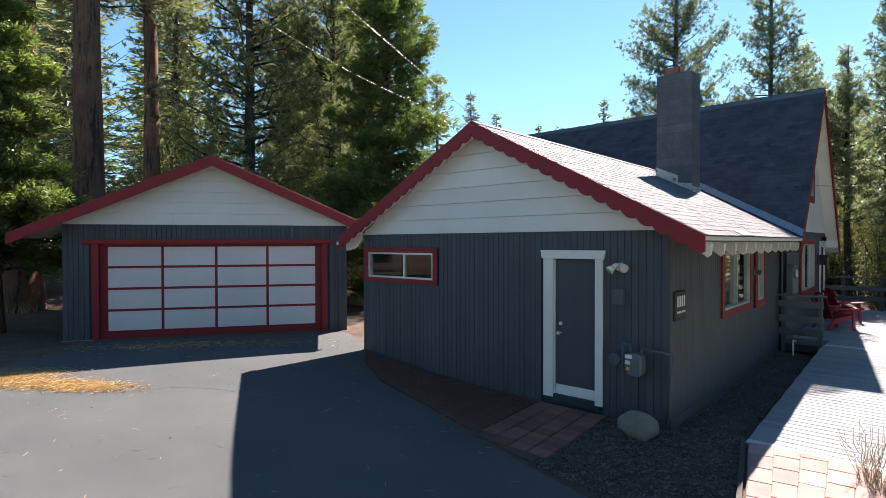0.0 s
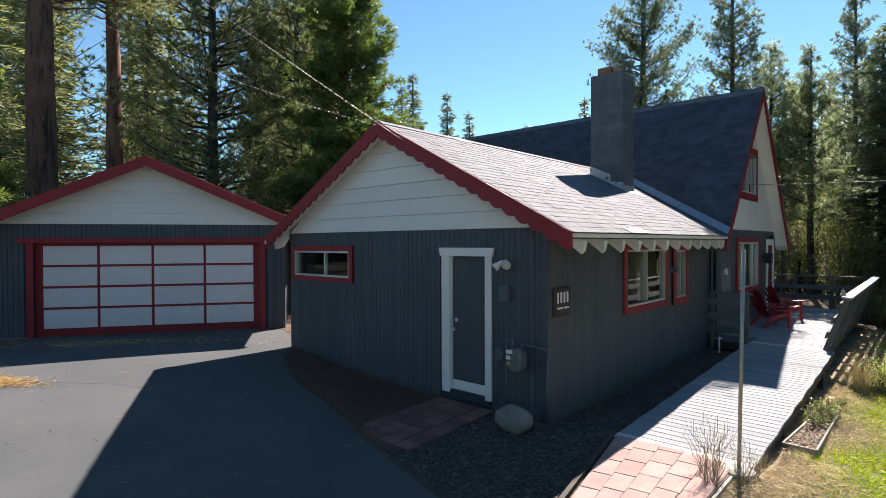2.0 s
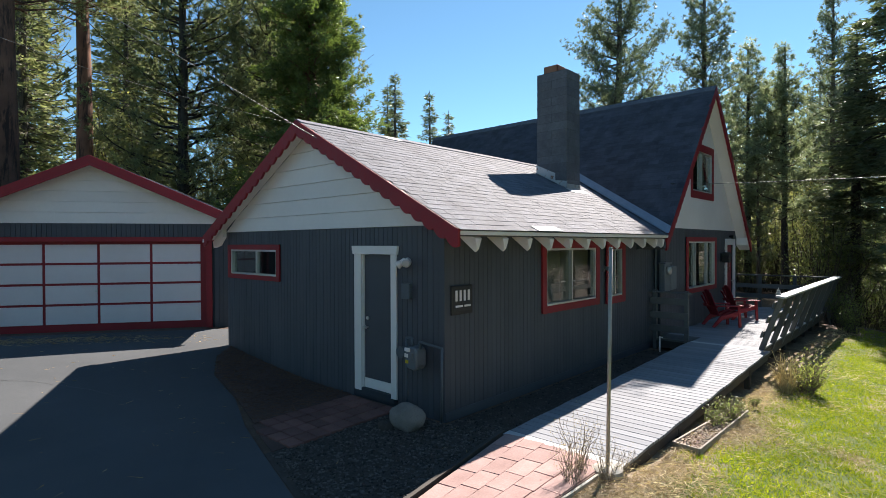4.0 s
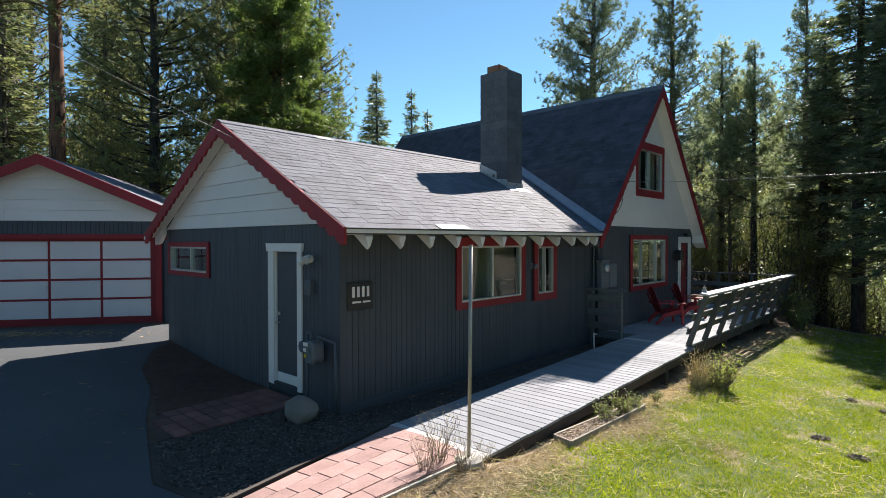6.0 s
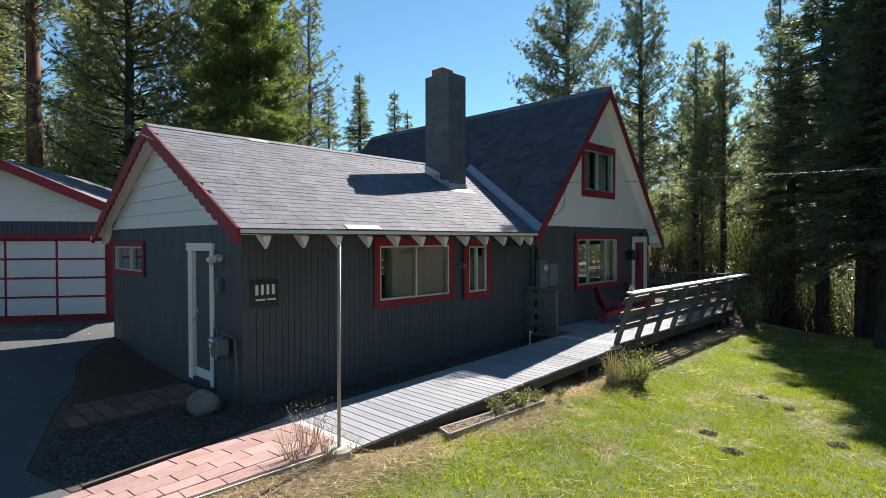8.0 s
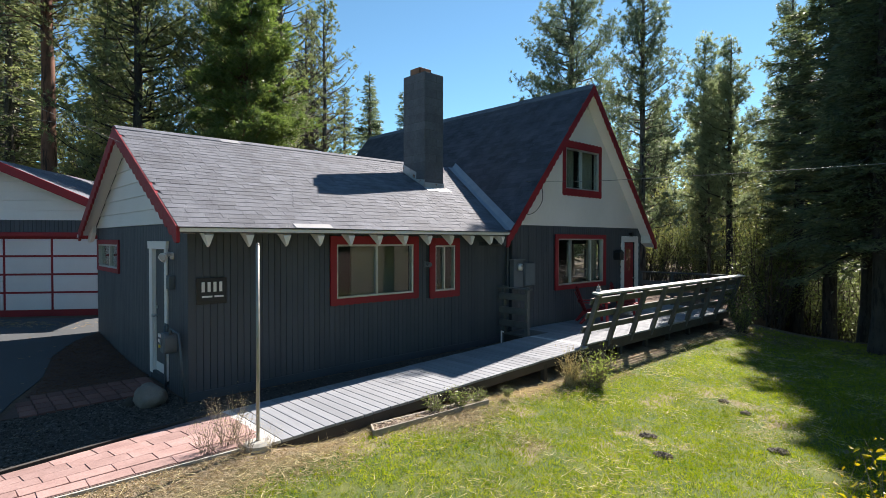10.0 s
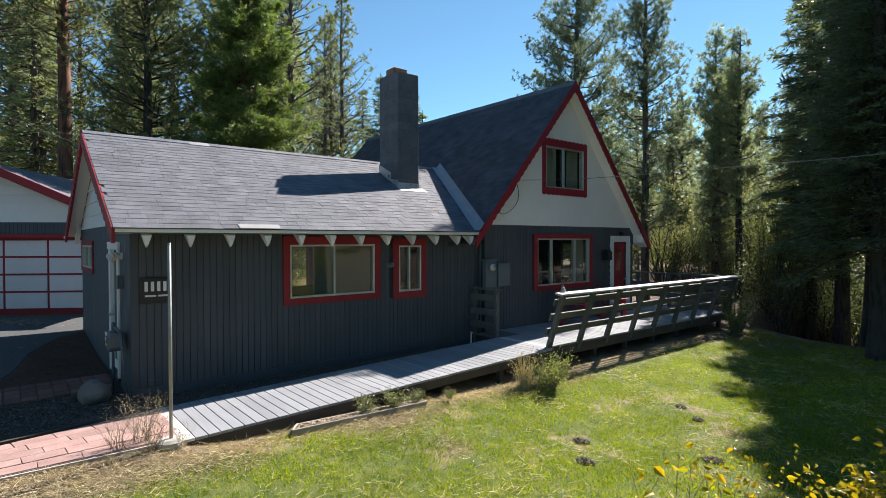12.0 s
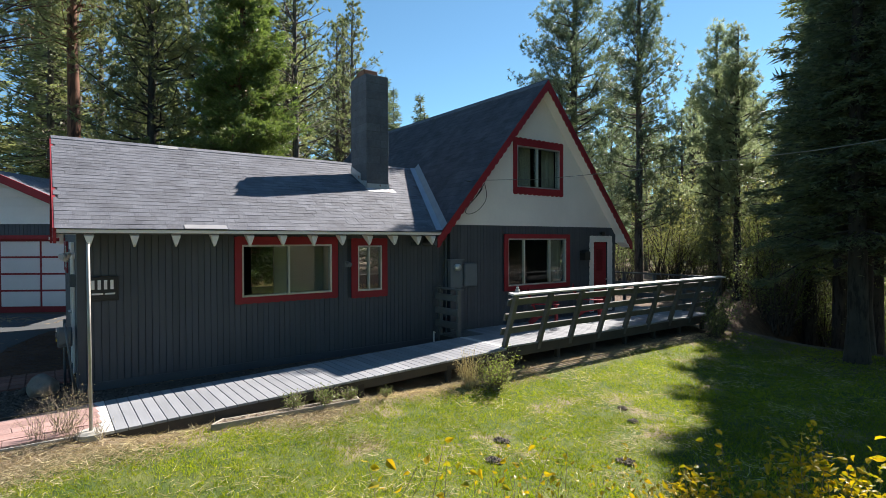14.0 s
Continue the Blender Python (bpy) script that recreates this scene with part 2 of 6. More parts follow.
# ---- mesh building ----
class MB:
    """Vertices and faces of one mesh, each point passed through a placing function."""

    def __init__(self, at=None):
        self.v, self.f, self.at = [], [], at or (lambda a, b, c: (a, b, c))

    def add(self, pts, faces):
        i = len(self.v)
        self.v += [self.at(*p) for p in pts]
        self.f += [tuple(i + j for j in f) for f in faces]
        return self

    def box(self, a0, a1, b0, b1, c0, c1):
        return self.add([(a, b, c) for a in (a0, a1) for b in (b0, b1) for c in (c0, c1)],
                        [(0, 1, 3, 2), (4, 6, 7, 5), (0, 4, 5, 1), (2, 3, 7, 6), (0, 2, 6, 4), (1, 5, 7, 3)])

    def prism(self, poly, b0, b1):
        """A polygon in the first and third coordinates, extruded along the second."""
        n = len(poly)
        return self.add([(p, b, q) for b in (b0, b1) for p, q in poly],
                        [tuple(range(n)), tuple(range(2 * n - 1, n - 1, -1))] + [(i, (i + 1) % n, n + (i + 1) % n, n + i) for i in range(n)])

    def rod(self, p, q, r0, r1=None, sides=8):
        """A round bar from p to q in placed coordinates."""
        p, q, r1 = Vector(p), Vector(q), r0 if r1 is None else r1
        d = (q - p).normalized()
        s = d.cross(Vector((0, 0, 1)) if abs(d.z) < 0.9 else Vector((1, 0, 0))).normalized()
        w, i = d.cross(s), len(self.v)
        for c, r in ((p, r0), (q, r1)):
            for j in range(sides):
                a = 2 * math.pi * j / sides
                self.v.append(tuple(c + r * (math.cos(a) * s + math.sin(a) * w)))
        self.f += [(i + j, i + (j + 1) % sides, i + sides + (j + 1) % sides, i + sides + j) for j in range(sides)]
        self.f += [tuple(range(i + sides - 1, i - 1, -1)), tuple(range(i + sides, i + 2 * sides))]
        return self

    def mesh(self, name, material, smooth=False, bevel=0.0):
        me = bpy.data.meshes.new(name)
        me.from_pydata(self.v, [], self.f)
        if len(self.f) < 4000:
            bm = bmesh.new()
            bm.from_mesh(me)
            bmesh.ops.recalc_face_normals(bm, faces=bm.faces)
            if bevel:
                sharp = [e for e in bm.edges if len(e.link_faces) == 2 and e.calc_face_angle() > 0.5]
                bmesh.ops.bevel(bm, geom=sharp, offset=bevel, segments=1, affect="EDGES", clamp_overlap=True)
            bm.to_mesh(me)
            bm.free()
        me.materials.append(material)
        if smooth:
            me.polygons.foreach_set("use_smooth", [True] * len(me.polygons))
        return me


HOME = {}


def thing(name, base, label, category, group="", kind="", rz=0.0):
    ob = new(name)
    HOME[ob] = pose(*base, 0, 0, rz)
    ob.matrix_basis = HOME[ob]
    return tagged(ob, label, category, group, kind)


def under(ob, parent):
    """Hang ob, made in world coordinates, under its parent."""
    if parent is not None:
        ob.parent = parent
        ob.matrix_parent_inverse = HOME[parent].inverted()
    return ob


def part(name, mb, material, parent, label="", smooth=False, bevel=0.0):
    ob = new(name, mb.mesh(name, material, smooth, bevel) if isinstance(mb, MB) else mb)
    HOME[ob] = Matrix.Identity(4)
    under(ob, parent)
    return tagged(ob, label)


SHARED = {}


def piece(name, size, m, material, parent, chamfer=0.004):
    """A chamfered block of that size at the pose m; alike blocks share one mesh."""
    key = (tuple(round(s, 3) for s in size), material.name, chamfer)
    if key not in SHARED:
        a, b, c = (s / 2 for s in size)
        SHARED[key] = MB().box(-a, a, -b, b, -c, c).mesh(name, material, False, chamfer)
    ob = new(name, SHARED[key])
    ob.matrix_basis = m
    HOME[ob] = m
    return under(ob, parent)


def from_arrays(name, verts, faces, material, smooth=False):
    """A mesh of triangles or quads from number arrays."""
    me = bpy.data.meshes.new(name)
    n, size = len(faces), faces.shape[1]
    me.vertices.add(len(verts))
    me.vertices.foreach_set("co", np.asarray(verts, np.float32).ravel())
    me.loops.add(n * size)
    me.loops.foreach_set("vertex_index", np.asarray(faces, np.int32).ravel())
    me.polygons.add(n)
    me.polygons.foreach_set("loop_start", np.arange(0, n * size, size, dtype=np.int32))
    me.update(calc_edges=True)
    me.validate()
    me.materials.append(material)
    if not smooth:
        me.shade_flat()
    return me


# ---- ground ----
def ease(t):
    t = min(max(t, 0.0), 1.0)
    return t * t * (3 - 2 * t)


def gz(x, y):
    """Height of the ground: up towards the garage, down towards the lawn and the wood behind it."""
    z = -0.13 + 0.36 * ease((-4.5 - x) / 6.0) - 0.27 * ease((x + 0.3) / 3.0) - 0.10 * ease((y - 8.5) / 4.0) * ease((x + 1.0) / 1.5)
    z -= 0.13 * ease((y - 6.8) / 0.6) * ease((x + 1.4) / 0.3) * ease((0.75 - x) / 0.5)
    z -= 1.9 * ease((y - 22.2) / 4.5) * ease((x + 1.2) / 2.0)          # the bank behind the lawn
    return z + 0.35 * ease((-14 - x) / 14.0) - 0.15 * ease((x - 9) / 20.0)


def land(x, y):
    return (x, y, gz(x, y))


def axis(lo, hi, fine_lo, fine_hi, step):
    pts = list(np.arange(fine_lo, fine_hi + 1e-6, step))
    d, v = step, fine_hi
    while v < hi:
        d *= 1.35
        v += d
        pts.append(v)
    d, v = step, fine_lo
    while v > lo:
        d *= 1.35
        v -= d
        pts.insert(0, v)
    return pts


GX, GY = axis(-900, 900, -14, 9, 0.4), axis(-900, 900, -2, 29, 0.4)
gm, gnn, gkk, gpp = node_mat("ground_soil")
g_pos = gnn.new("ShaderNodeNewGeometry").outputs["Position"]
g_sep = gnn.new("ShaderNodeSeparateXYZ")
gkk.new(g_pos, g_sep.inputs[0])
g_wob = tex(gnn, gkk, "Noise", 0.8, 4, 0.6, g_pos)
g_fine = tex(gnn, gkk, "Noise", 45, 5, 0.7, g_pos)
g_mid = tex(gnn, gkk, "Noise", 3.0, 5, 0.65, g_pos)
g_x = gnn.new("ShaderNodeMath")
g_x.operation = "MULTIPLY_ADD"
gkk.new(g_wob.outputs[0], g_x.inputs[0])
g_x.inputs[1].default_value = 1.6
gkk.new(g_sep.outputs["X"], g_x.inputs[2])
turf = mix(gnn, gkk, span(gnn, gkk, g_mid.outputs[0], 0.35, 0.65), (0.050, 0.090, 0.012), (0.125, 0.145, 0.030))
dry = mix(gnn, gkk, span(gnn, gkk, g_mid.outputs[0], 0.35, 0.65), (0.22, 0.165, 0.11), (0.33, 0.26, 0.18))
duff = mix(gnn, gkk, span(gnn, gkk, g_mid.outputs[0], 0.35, 0.65), (0.080, 0.050, 0.036), (0.14, 0.092, 0.062))
soil = mix(gnn, gkk, span(gnn, gkk, g_x.outputs[0], 0.6, 1.0), duff, dry)
g_worn = tex(gnn, gkk, "Noise", 1.1, 4, 0.6, g_pos)
turf = mix(gnn, gkk, span(gnn, gkk, g_worn.outputs[0], 0.56, 0.68), turf, dry)
soil = mix(gnn, gkk, span(gnn, gkk, g_x.outputs[0], 1.35, 1.9), soil, turf)
g_far = gnn.new("ShaderNodeMath")
g_far.operation = "MULTIPLY_ADD"
gkk.new(g_wob.outputs[0], g_far.inputs[0])
g_far.inputs[1].default_value = 3.0
gkk.new(g_sep.outputs["Y"], g_far.inputs[2])
soil = mix(gnn, gkk, span(gnn, gkk, g_far.outputs[0], 20.5, 22.5), soil, duff)
soil = mix(gnn, gkk, 0.6, soil, mix(gnn, gkk, span(gnn, gkk, g_fine.outputs[0], 0.25, 0.75), (0.55, 0.55, 0.55), (1.35, 1.35, 1.35)), "MULTIPLY")
gkk.new(soil, gpp.inputs["Base Color"])
gpp.inputs["Roughness"].default_value = 0.95
g_b = gnn.new("ShaderNodeBump")
g_b.inputs["Strength"].default_value, g_b.inputs["Distance"].default_value = 0.8, 0.03
gkk.new(g_fine.outputs[0], g_b.inputs["Height"])
gkk.new(g_b.outputs[0], gpp.inputs["Normal"])
gv = np.array([land(x, y) for x in GX for y in GY])
nx, ny = len(GX), len(GY)
gi = np.arange(nx * ny).reshape(nx, ny)
gf = np.stack([gi[:-1, :-1], gi[1:, :-1], gi[1:, 1:], gi[:-1, 1:]], -1).reshape(-1, 4)
tagged(new("ground", from_arrays("ground", gv, gf, gm, True)), "lawn, dry grass and brown pine needle floor", "ground", "", "structure")


def sheet(name, poly, off, material, label, category, step=0.5, kind="structure", edge=None):
    """A flat area that follows the ground, off metres above it, with a skirt down into it."""
    bm = bmesh.new()
    bm.faces.new([bm.verts.new((x, y, 0)) for x, y in poly])
    for k in (0, 1):
        lo, hi = min(p[k] for p in poly), max(p[k] for p in poly)
        for v in np.arange(lo + step, hi, step):
            co, no = [0, 0, 0], [0, 0, 0]
            co[k], no[k] = v, 1
            bmesh.ops.bisect_plane(bm, geom=bm.verts[:] + bm.edges[:] + bm.faces[:], plane_co=co, plane_no=no)
    rim = [e for e in bm.edges if e.is_boundary]
    low = bmesh.ops.extrude_edge_only(bm, edges=rim)["geom"]
    low = {v for v in low if isinstance(v, bmesh.types.BMVert)}
    for v in bm.verts:
        v.co.z = gz(v.co.x, v.co.y) + (off if v not in low else -0.06)
    bmesh.ops.recalc_face_normals(bm, faces=bm.faces)
    me = bpy.data.meshes.new(name)
    bm.to_mesh(me)
    bm.free()
    me.materials.append(material)
    ob = new(name, me)
    HOME[ob] = Matrix.Identity(4)
    return tagged(ob, label, category, "", kind)


DRIVE = [(-12.9, 3.0), (-9.9, 7.4), (-8.4, 6.9), (-7.7, 6.1), (-6.6, 5.55), (-5.2, 5.25), (-3.9, 4.75), (-2.9, 4.45), (-1.7, 4.1), (-0.75, 4.3),
         (0.4, 3.9), (1.2, 2.2), (1.6, -3.0), (1.6, -14.0), (-13.0, -14.0), (-12.0, -2.0), (-11.4, 0.9), (-11.9, 2.0)]
driveway = sheet("driveway", DRIVE, 0.012, M_ASPHALT, "grey sealed asphalt driveway with needles and cracks", "driveway")
sheet("gravel_bed", [(-2.9, 4.46), (-2.93, 6.6), (-2.0, 6.6), (-2.0, 13.4), (-1.0, 13.4), (-1.18, 6.82), (-0.78, 4.6), (-0.8, 4.32), (-1.7, 4.12)], 0.005, M_GRAVEL,
      "dark gravel bed with loose stones along the house", "gravel")

# ---- the house ----
FRONT, SIDE, MAIN = 6.66, -2.09, -1.95           # outer faces of the wing's two walls and of the tall gable wall
WEST, RIDGE_X, EAVE_X, EAVE_Z, RIDGE_Z = -8.35, -5.22, -1.575, 2.46, 4.38
SLOPE = (RIDGE_Z - EAVE_Z) / (EAVE_X - RIDGE_X)
Y0, Y1, RIDGE_Y, TOP_Z, PITCH = 13.95, 20.28, 16.92, 6.46, 1.15   # tall part
BACK = -11.6
LEFT_EAVE = 2 * RIDGE_X - EAVE_X
at_front = lambda u, o, z: (u, FRONT - o, z)
at_side = lambda u, o, z: (SIDE + o, u, z)
at_main = lambda u, o, z: (MAIN + o, u, z)
at_west = lambda u, o, z: (WEST - o, u, z)
at_back = lambda u, o, z: (BACK - o, u, z)
at_north = lambda u, o, z: (u, Y1 + o, z)
at_south = lambda u, o, z: (u, Y0 - o, z)

house = thing("house", (-5.2, 12.0, 0), "slate blue wood-sided mountain house with red trim and steep grey roof", "house")


def wall(at, u0, u1, z0, z1, holes, parent, thick=0.14, name="wall", material=None, inner=0.02):
    """A wall with openings right through it; its face lies inner metres behind the cladding's."""
    us = sorted({u0, u1, *(h[k] for h in holes for k in (0, 1))})
    zs = sorted({z0, z1, *(h[k] for h in holes for k in (2, 3))})
    mb = MB(at)
    for a, b in zip(us, us[1:]):
        run = None
        for c, d in zip(zs, zs[1:]):
            hole = any(h[0] < (a + b) / 2 < h[1] and h[2] < (c + d) / 2 < h[3] for h in holes)
            if hole:
                if run:
                    mb.box(a, b, -inner - thick, -inner, run[0], run[1])
                run = None
            else:
                run = (run[0] if run else c, d)
        if run:
            mb.box(a, b, -inner - thick, -inner, run[0], run[1])
    return part(name, mb, material or M_BLUE_DARK, parent)


def planks(at, rz, u0, u1, z0, top, holes, parent, pitch=0.152, gap=0.009, thick=0.02, material=None, rng=None):
    """Upright boards with recessed joints, cut round the openings; top is a height or a function of u."""
    n = round((u1 - u0) / pitch)
    w = (u1 - u0) / n
    for i in range(n):
        a, b = u0 + i * w, u0 + (i + 1) * w
        c, zt = (a + b) / 2, top((a + b) / 2) if callable(top) else top
        cuts = sorted((max(h[2], z0), min(h[3], zt)) for h in holes if h[0] < b - 0.02 and h[1] > a + 0.02)
        z = z0
        for lo, hi in [*cuts, (zt, zt)]:
            if lo - z > 0.03:
                x, y, zc = at(c, -thick / 2, (z + lo) / 2)
                piece("plank", (w - gap, thick, lo - z), pose(x, y, zc, 0, 0, rz), material or M_BLUE, parent, 0.003)
            z = max(z, hi)


def scallop(u0, u1, top, low, deep, wave, flip=1):
    """A board whose one long edge runs in scallops, along u."""
    n = max(2, round((u1 - u0) / wave))
    pts = [(u0, top), (u1, top)]
    for i in range(n, 0, -1):
        for k in range(6):
            u = u0 + (i - k / 6) * (u1 - u0) / n
            pts.append((u, low - flip * deep * (abs(math.sin(math.pi * k / 6)) ** 0.7)))
    pts.append((u0, low))
    return pts


def window(at, trim, hole, bars, parent, wavy="", room=True, deep=0.035, label="red-trimmed aluminium sliding window"):
    """trim: outer rectangle of the red boards; hole: the opening; bars: upright bars between the panes."""
    u0, u1, z0, z1 = trim
    a, b, c, d = hole
    mb = MB(at)
    mb.box(u0, a, 0.002, 0.03, c, d).box(b, u1, 0.002, 0.03, c, d)
    mb.prism(scallop(u0, u1, d, z1, deep, 0.17, -1) if "t" in wavy else [(u0, d), (u1, d), (u1, z1), (u0, z1)], 0.002, 0.032)
    mb.prism(scallop(u0, u1, c, z0, deep, 0.17, 1) if "b" in wavy else [(u0, c), (u1, c), (u1, z0), (u0, z0)], 0.002, 0.032)
    w = part("window", mb, M_RED, parent, label)
    fr = MB(at)
    s = 0.035
    fr.box(a, a + s, -0.09, 0.018, c, d).box(b - s, b, -0.09, 0.018, c, d).box(a + s, b - s, -0.09, 0.018, d - s, d).box(a + s, b - s, -0.09, 0.022, c, c + s)
    part("frame", fr, M_ALU, w, "", False, 0.003)
    edges = [a + s, *bars, b - s]
    for i, (p, q) in enumerate(zip(edges, edges[1:])):
        o = -0.03 if i % 2 else -0.05
        pane = part("pane", MB(at).box(p, q, o - 0.005, o, c + s, d - s), M_GLASS, w, "clear glass pane")
        pane.visible_shadow = False
    for u in bars:
        part("bar", MB(at).box(u - 0.018, u + 0.018, -0.065, 0.012, c + s, d - s), M_ALU, w, "", False, 0.003)
    return w


W1, H1 = (-8.31, -6.25, 1.585, 2.28), (-8.19, -6.36, 1.675, 2.18)
W2, H2 = (9.06, 11.12, 1.11, 2.34), (9.19, 10.99, 1.22, 2.20)
W3, H3 = (11.43, 12.30, 1.07, 2.31), (11.58, 12.17, 1.20, 2.17)
W4, H4 = (15.66, 18.17, 0.97, 2.435), (15.80, 18.03, 1.09, 2.32)
W5, H5 = (15.98, 17.89, 3.50, 4.92), (16.12, 17.76, 3.66, 4.75)
D1, HD1 = (-4.0, -3.02, 0.0, 2.26), (-3.83, -3.14, 0.05, 2.13)
D2, HD2 = (19.07, 20.08, 0.16, 2.375), (19.22, 19.90, 0.16, 2.22)
BAND, BAND2 = 2.54, 2.65                          # where the blue boards end and the white gables begin

wall_front = wall(at_front, WEST, SIDE - 0.02, -0.2, BAND, [H1, HD1], house)
wall_side = wall(at_side, FRONT + 0.02, Y0, -0.3, 2.62, [H2, H3], house)
wall_tall = wall(at_main, Y0, Y1, -0.4, BAND2, [H4, HD2], house)
# openings in these unseen walls are added to let daylight into the rooms
wall(at_west, FRONT + 0.16, Y0, -0.2, 2.62, [(11.2, 12.8, 0.9, 2.2)], house, material=M_BLUE)
wall(at_back, Y0, Y1, -0.2, 4.0, [(16.2, 18.2, 0.9, 2.3)], house, material=M_BLUE)
wall(at_north, BACK + 0.16, MAIN - 0.16, -0.4, 2.70, [(-4.6, -3.3, 1.0, 2.2)], house, material=M_BLUE)
wall(at_south, BACK + 0.16, WEST, -0.2, 2.70, [], house, material=M_BLUE)

# gables: solid backing and white boards
gable = part("gable", MB(at_front).prism([(WEST, BAND), (SIDE, BAND), (SIDE, 2.62), (RIDGE_X, RIDGE_Z - 0.14), (WEST, 2.62)], -0.16, -0.03), M_WHITE, house, "white lap-sided gable")
lap = [BAND, 2.80, 3.07, 3.34, 3.62, 3.9, 4.2]
for lo, hi in zip(lap, lap[1:]):
    def half(z):
        return max(0.04, (RIDGE_Z - 0.12 - z) / SLOPE)
    top = min(hi, RIDGE_Z - 0.16)
    pts = []
    for z in (lo + 0.004, top):
        h = min(half(z), SIDE - RIDGE_X + 0.0)
        pts.append((z, h))
    (za, ha), (zb, hb) = pts
    mb = MB(at_front)
    mb.add([(RIDGE_X - ha, 0.026, za), (RIDGE_X + ha, 0.026, za), (RIDGE_X + hb, 0.008, zb), (RIDGE_X - hb, 0.008, zb),
            (RIDGE_X - ha, -0.03, za), (RIDGE_X + ha, -0.03, za), (RIDGE_X + hb, -0.03, zb), (RIDGE_X - hb, -0.03, zb)],
           [(0, 1, 2, 3), (4, 7, 6, 5), (0, 4, 5, 1), (3, 2, 6, 7), (0, 3, 7, 4), (1, 5, 6, 2)])
    part("lap_board", mb, M_WHITE, gable)
tall_half = lambda z: (TOP_Z - 0.13 - z) / PITCH
gl = tall_half(H5[2])
mb = MB(at_main)
ym = RIDGE_Y
mb.prism([(Y0 - 0.02, BAND2), (Y1 + 0.02, BAND2), (ym + gl, H5[2]), (ym - gl, H5[2])], -0.15, 0.012)
gt = tall_half(H5[3])
mb.prism([(ym - gl, H5[2]), (H5[0], H5[2]), (H5[0], H5[3]), (ym - gt, H5[3])], -0.15, 0.012)
mb.prism([(H5[1], H5[2]), (ym + gl, H5[2]), (ym + gt, H5[3]), (H5[1], H5[3])], -0.15, 0.012)
mb.prism([(ym - gt, H5[3]), (ym + gt, H5[3]), (ym, TOP_Z - 0.13)], -0.15, 0.012)
part("gable", mb, M_WHITE, house, "smooth white painted upper gable")

# roofs
T = 0.09


def roof_slab(poly, up, name="roof", material=None):
    """poly: corners of the upper surface; the slab hangs T below along -up."""
    n, up = len(poly), Vector(up)
    low = [tuple(Vector(p) - up * T) for p in poly]
    mb = MB()
    mb.add([*poly, *low], [tuple(range(n)), tuple(range(2 * n - 1, n - 1, -1))] + [(i, (i + 1) % n, n + (i + 1) % n, n + i) for i in range(n)])
    return part(name, mb, material or M_FELT, house)


n_east, n_west = Vector((SLOPE, 0, 1)).normalized(), Vector((-SLOPE, 0, 1)).normalized()
n_s, n_n = Vector((0, -PITCH, 1)).normalized(), Vector((0, PITCH, 1)).normalized()
tall_z = lambda y: TOP_Z - PITCH * abs(RIDGE_Y - y)
wing_z = lambda x: RIDGE_Z - SLOPE * abs(x - RIDGE_X)
on_tall = lambda z: RIDGE_Y - (TOP_Z - z) / PITCH
RAKE_Y, RAKE_X, LOW_Z = 6.38, -1.60, 2.20
yv_e, yv_r = on_tall(EAVE_Z), on_tall(RIDGE_Z)
roof_east = roof_slab([(EAVE_X, RAKE_Y, EAVE_Z), (EAVE_X, yv_e, EAVE_Z), (RIDGE_X, yv_r, RIDGE_Z), (RIDGE_X, RAKE_Y, RIDGE_Z)], n_east)
roof_slab([(LEFT_EAVE, RAKE_Y, EAVE_Z), (RIDGE_X, RAKE_Y, RIDGE_Z), (RIDGE_X, yv_r, RIDGE_Z), (LEFT_EAVE, yv_e, EAVE_Z)], n_west, "roof", M_SHINGLE)
low_l, low_r = RIDGE_Y - (TOP_Z - LOW_Z) / PITCH, RIDGE_Y + (TOP_Z - LOW_Z) / PITCH
roof_tall_s = roof_slab([(RAKE_X, low_l, LOW_Z), (RAKE_X, RIDGE_Y, TOP_Z), (BACK - 0.4, RIDGE_Y, TOP_Z), (BACK - 0.4, low_l, LOW_Z)], n_s)
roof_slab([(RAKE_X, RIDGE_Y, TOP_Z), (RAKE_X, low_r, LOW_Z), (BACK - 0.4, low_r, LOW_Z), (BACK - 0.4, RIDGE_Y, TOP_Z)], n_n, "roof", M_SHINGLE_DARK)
tri_back = MB(at_back).prism([(Y0, 2.6), (Y1, 2.6), (RIDGE_Y, TOP_Z - 0.14)], -0.15, 0.0)
part("gable", tri_back, M_WHITE, house, "white rear gable")

# rake boards with scalloped lower edges
def rake(p, q, outward, deep, parent, wave=0.24, wide=0.15, label="red scalloped rake board"):
    """From the ridge end p down to the eave end q; the board hangs below that line."""
    p, q, o = Vector(p), Vector(q), Vector(outward)
    d = q - p
    length = d.length
    d.normalize()
    side = Vector((0, 0, -1))
    put = lambda u, out, z: tuple(p + d * u + o * out - side * z)
    return part("rake_board", MB(put).prism(scallop(0, length, 0.01, -wide, deep, wave), -0.015, 0.03), M_RED, parent, label)


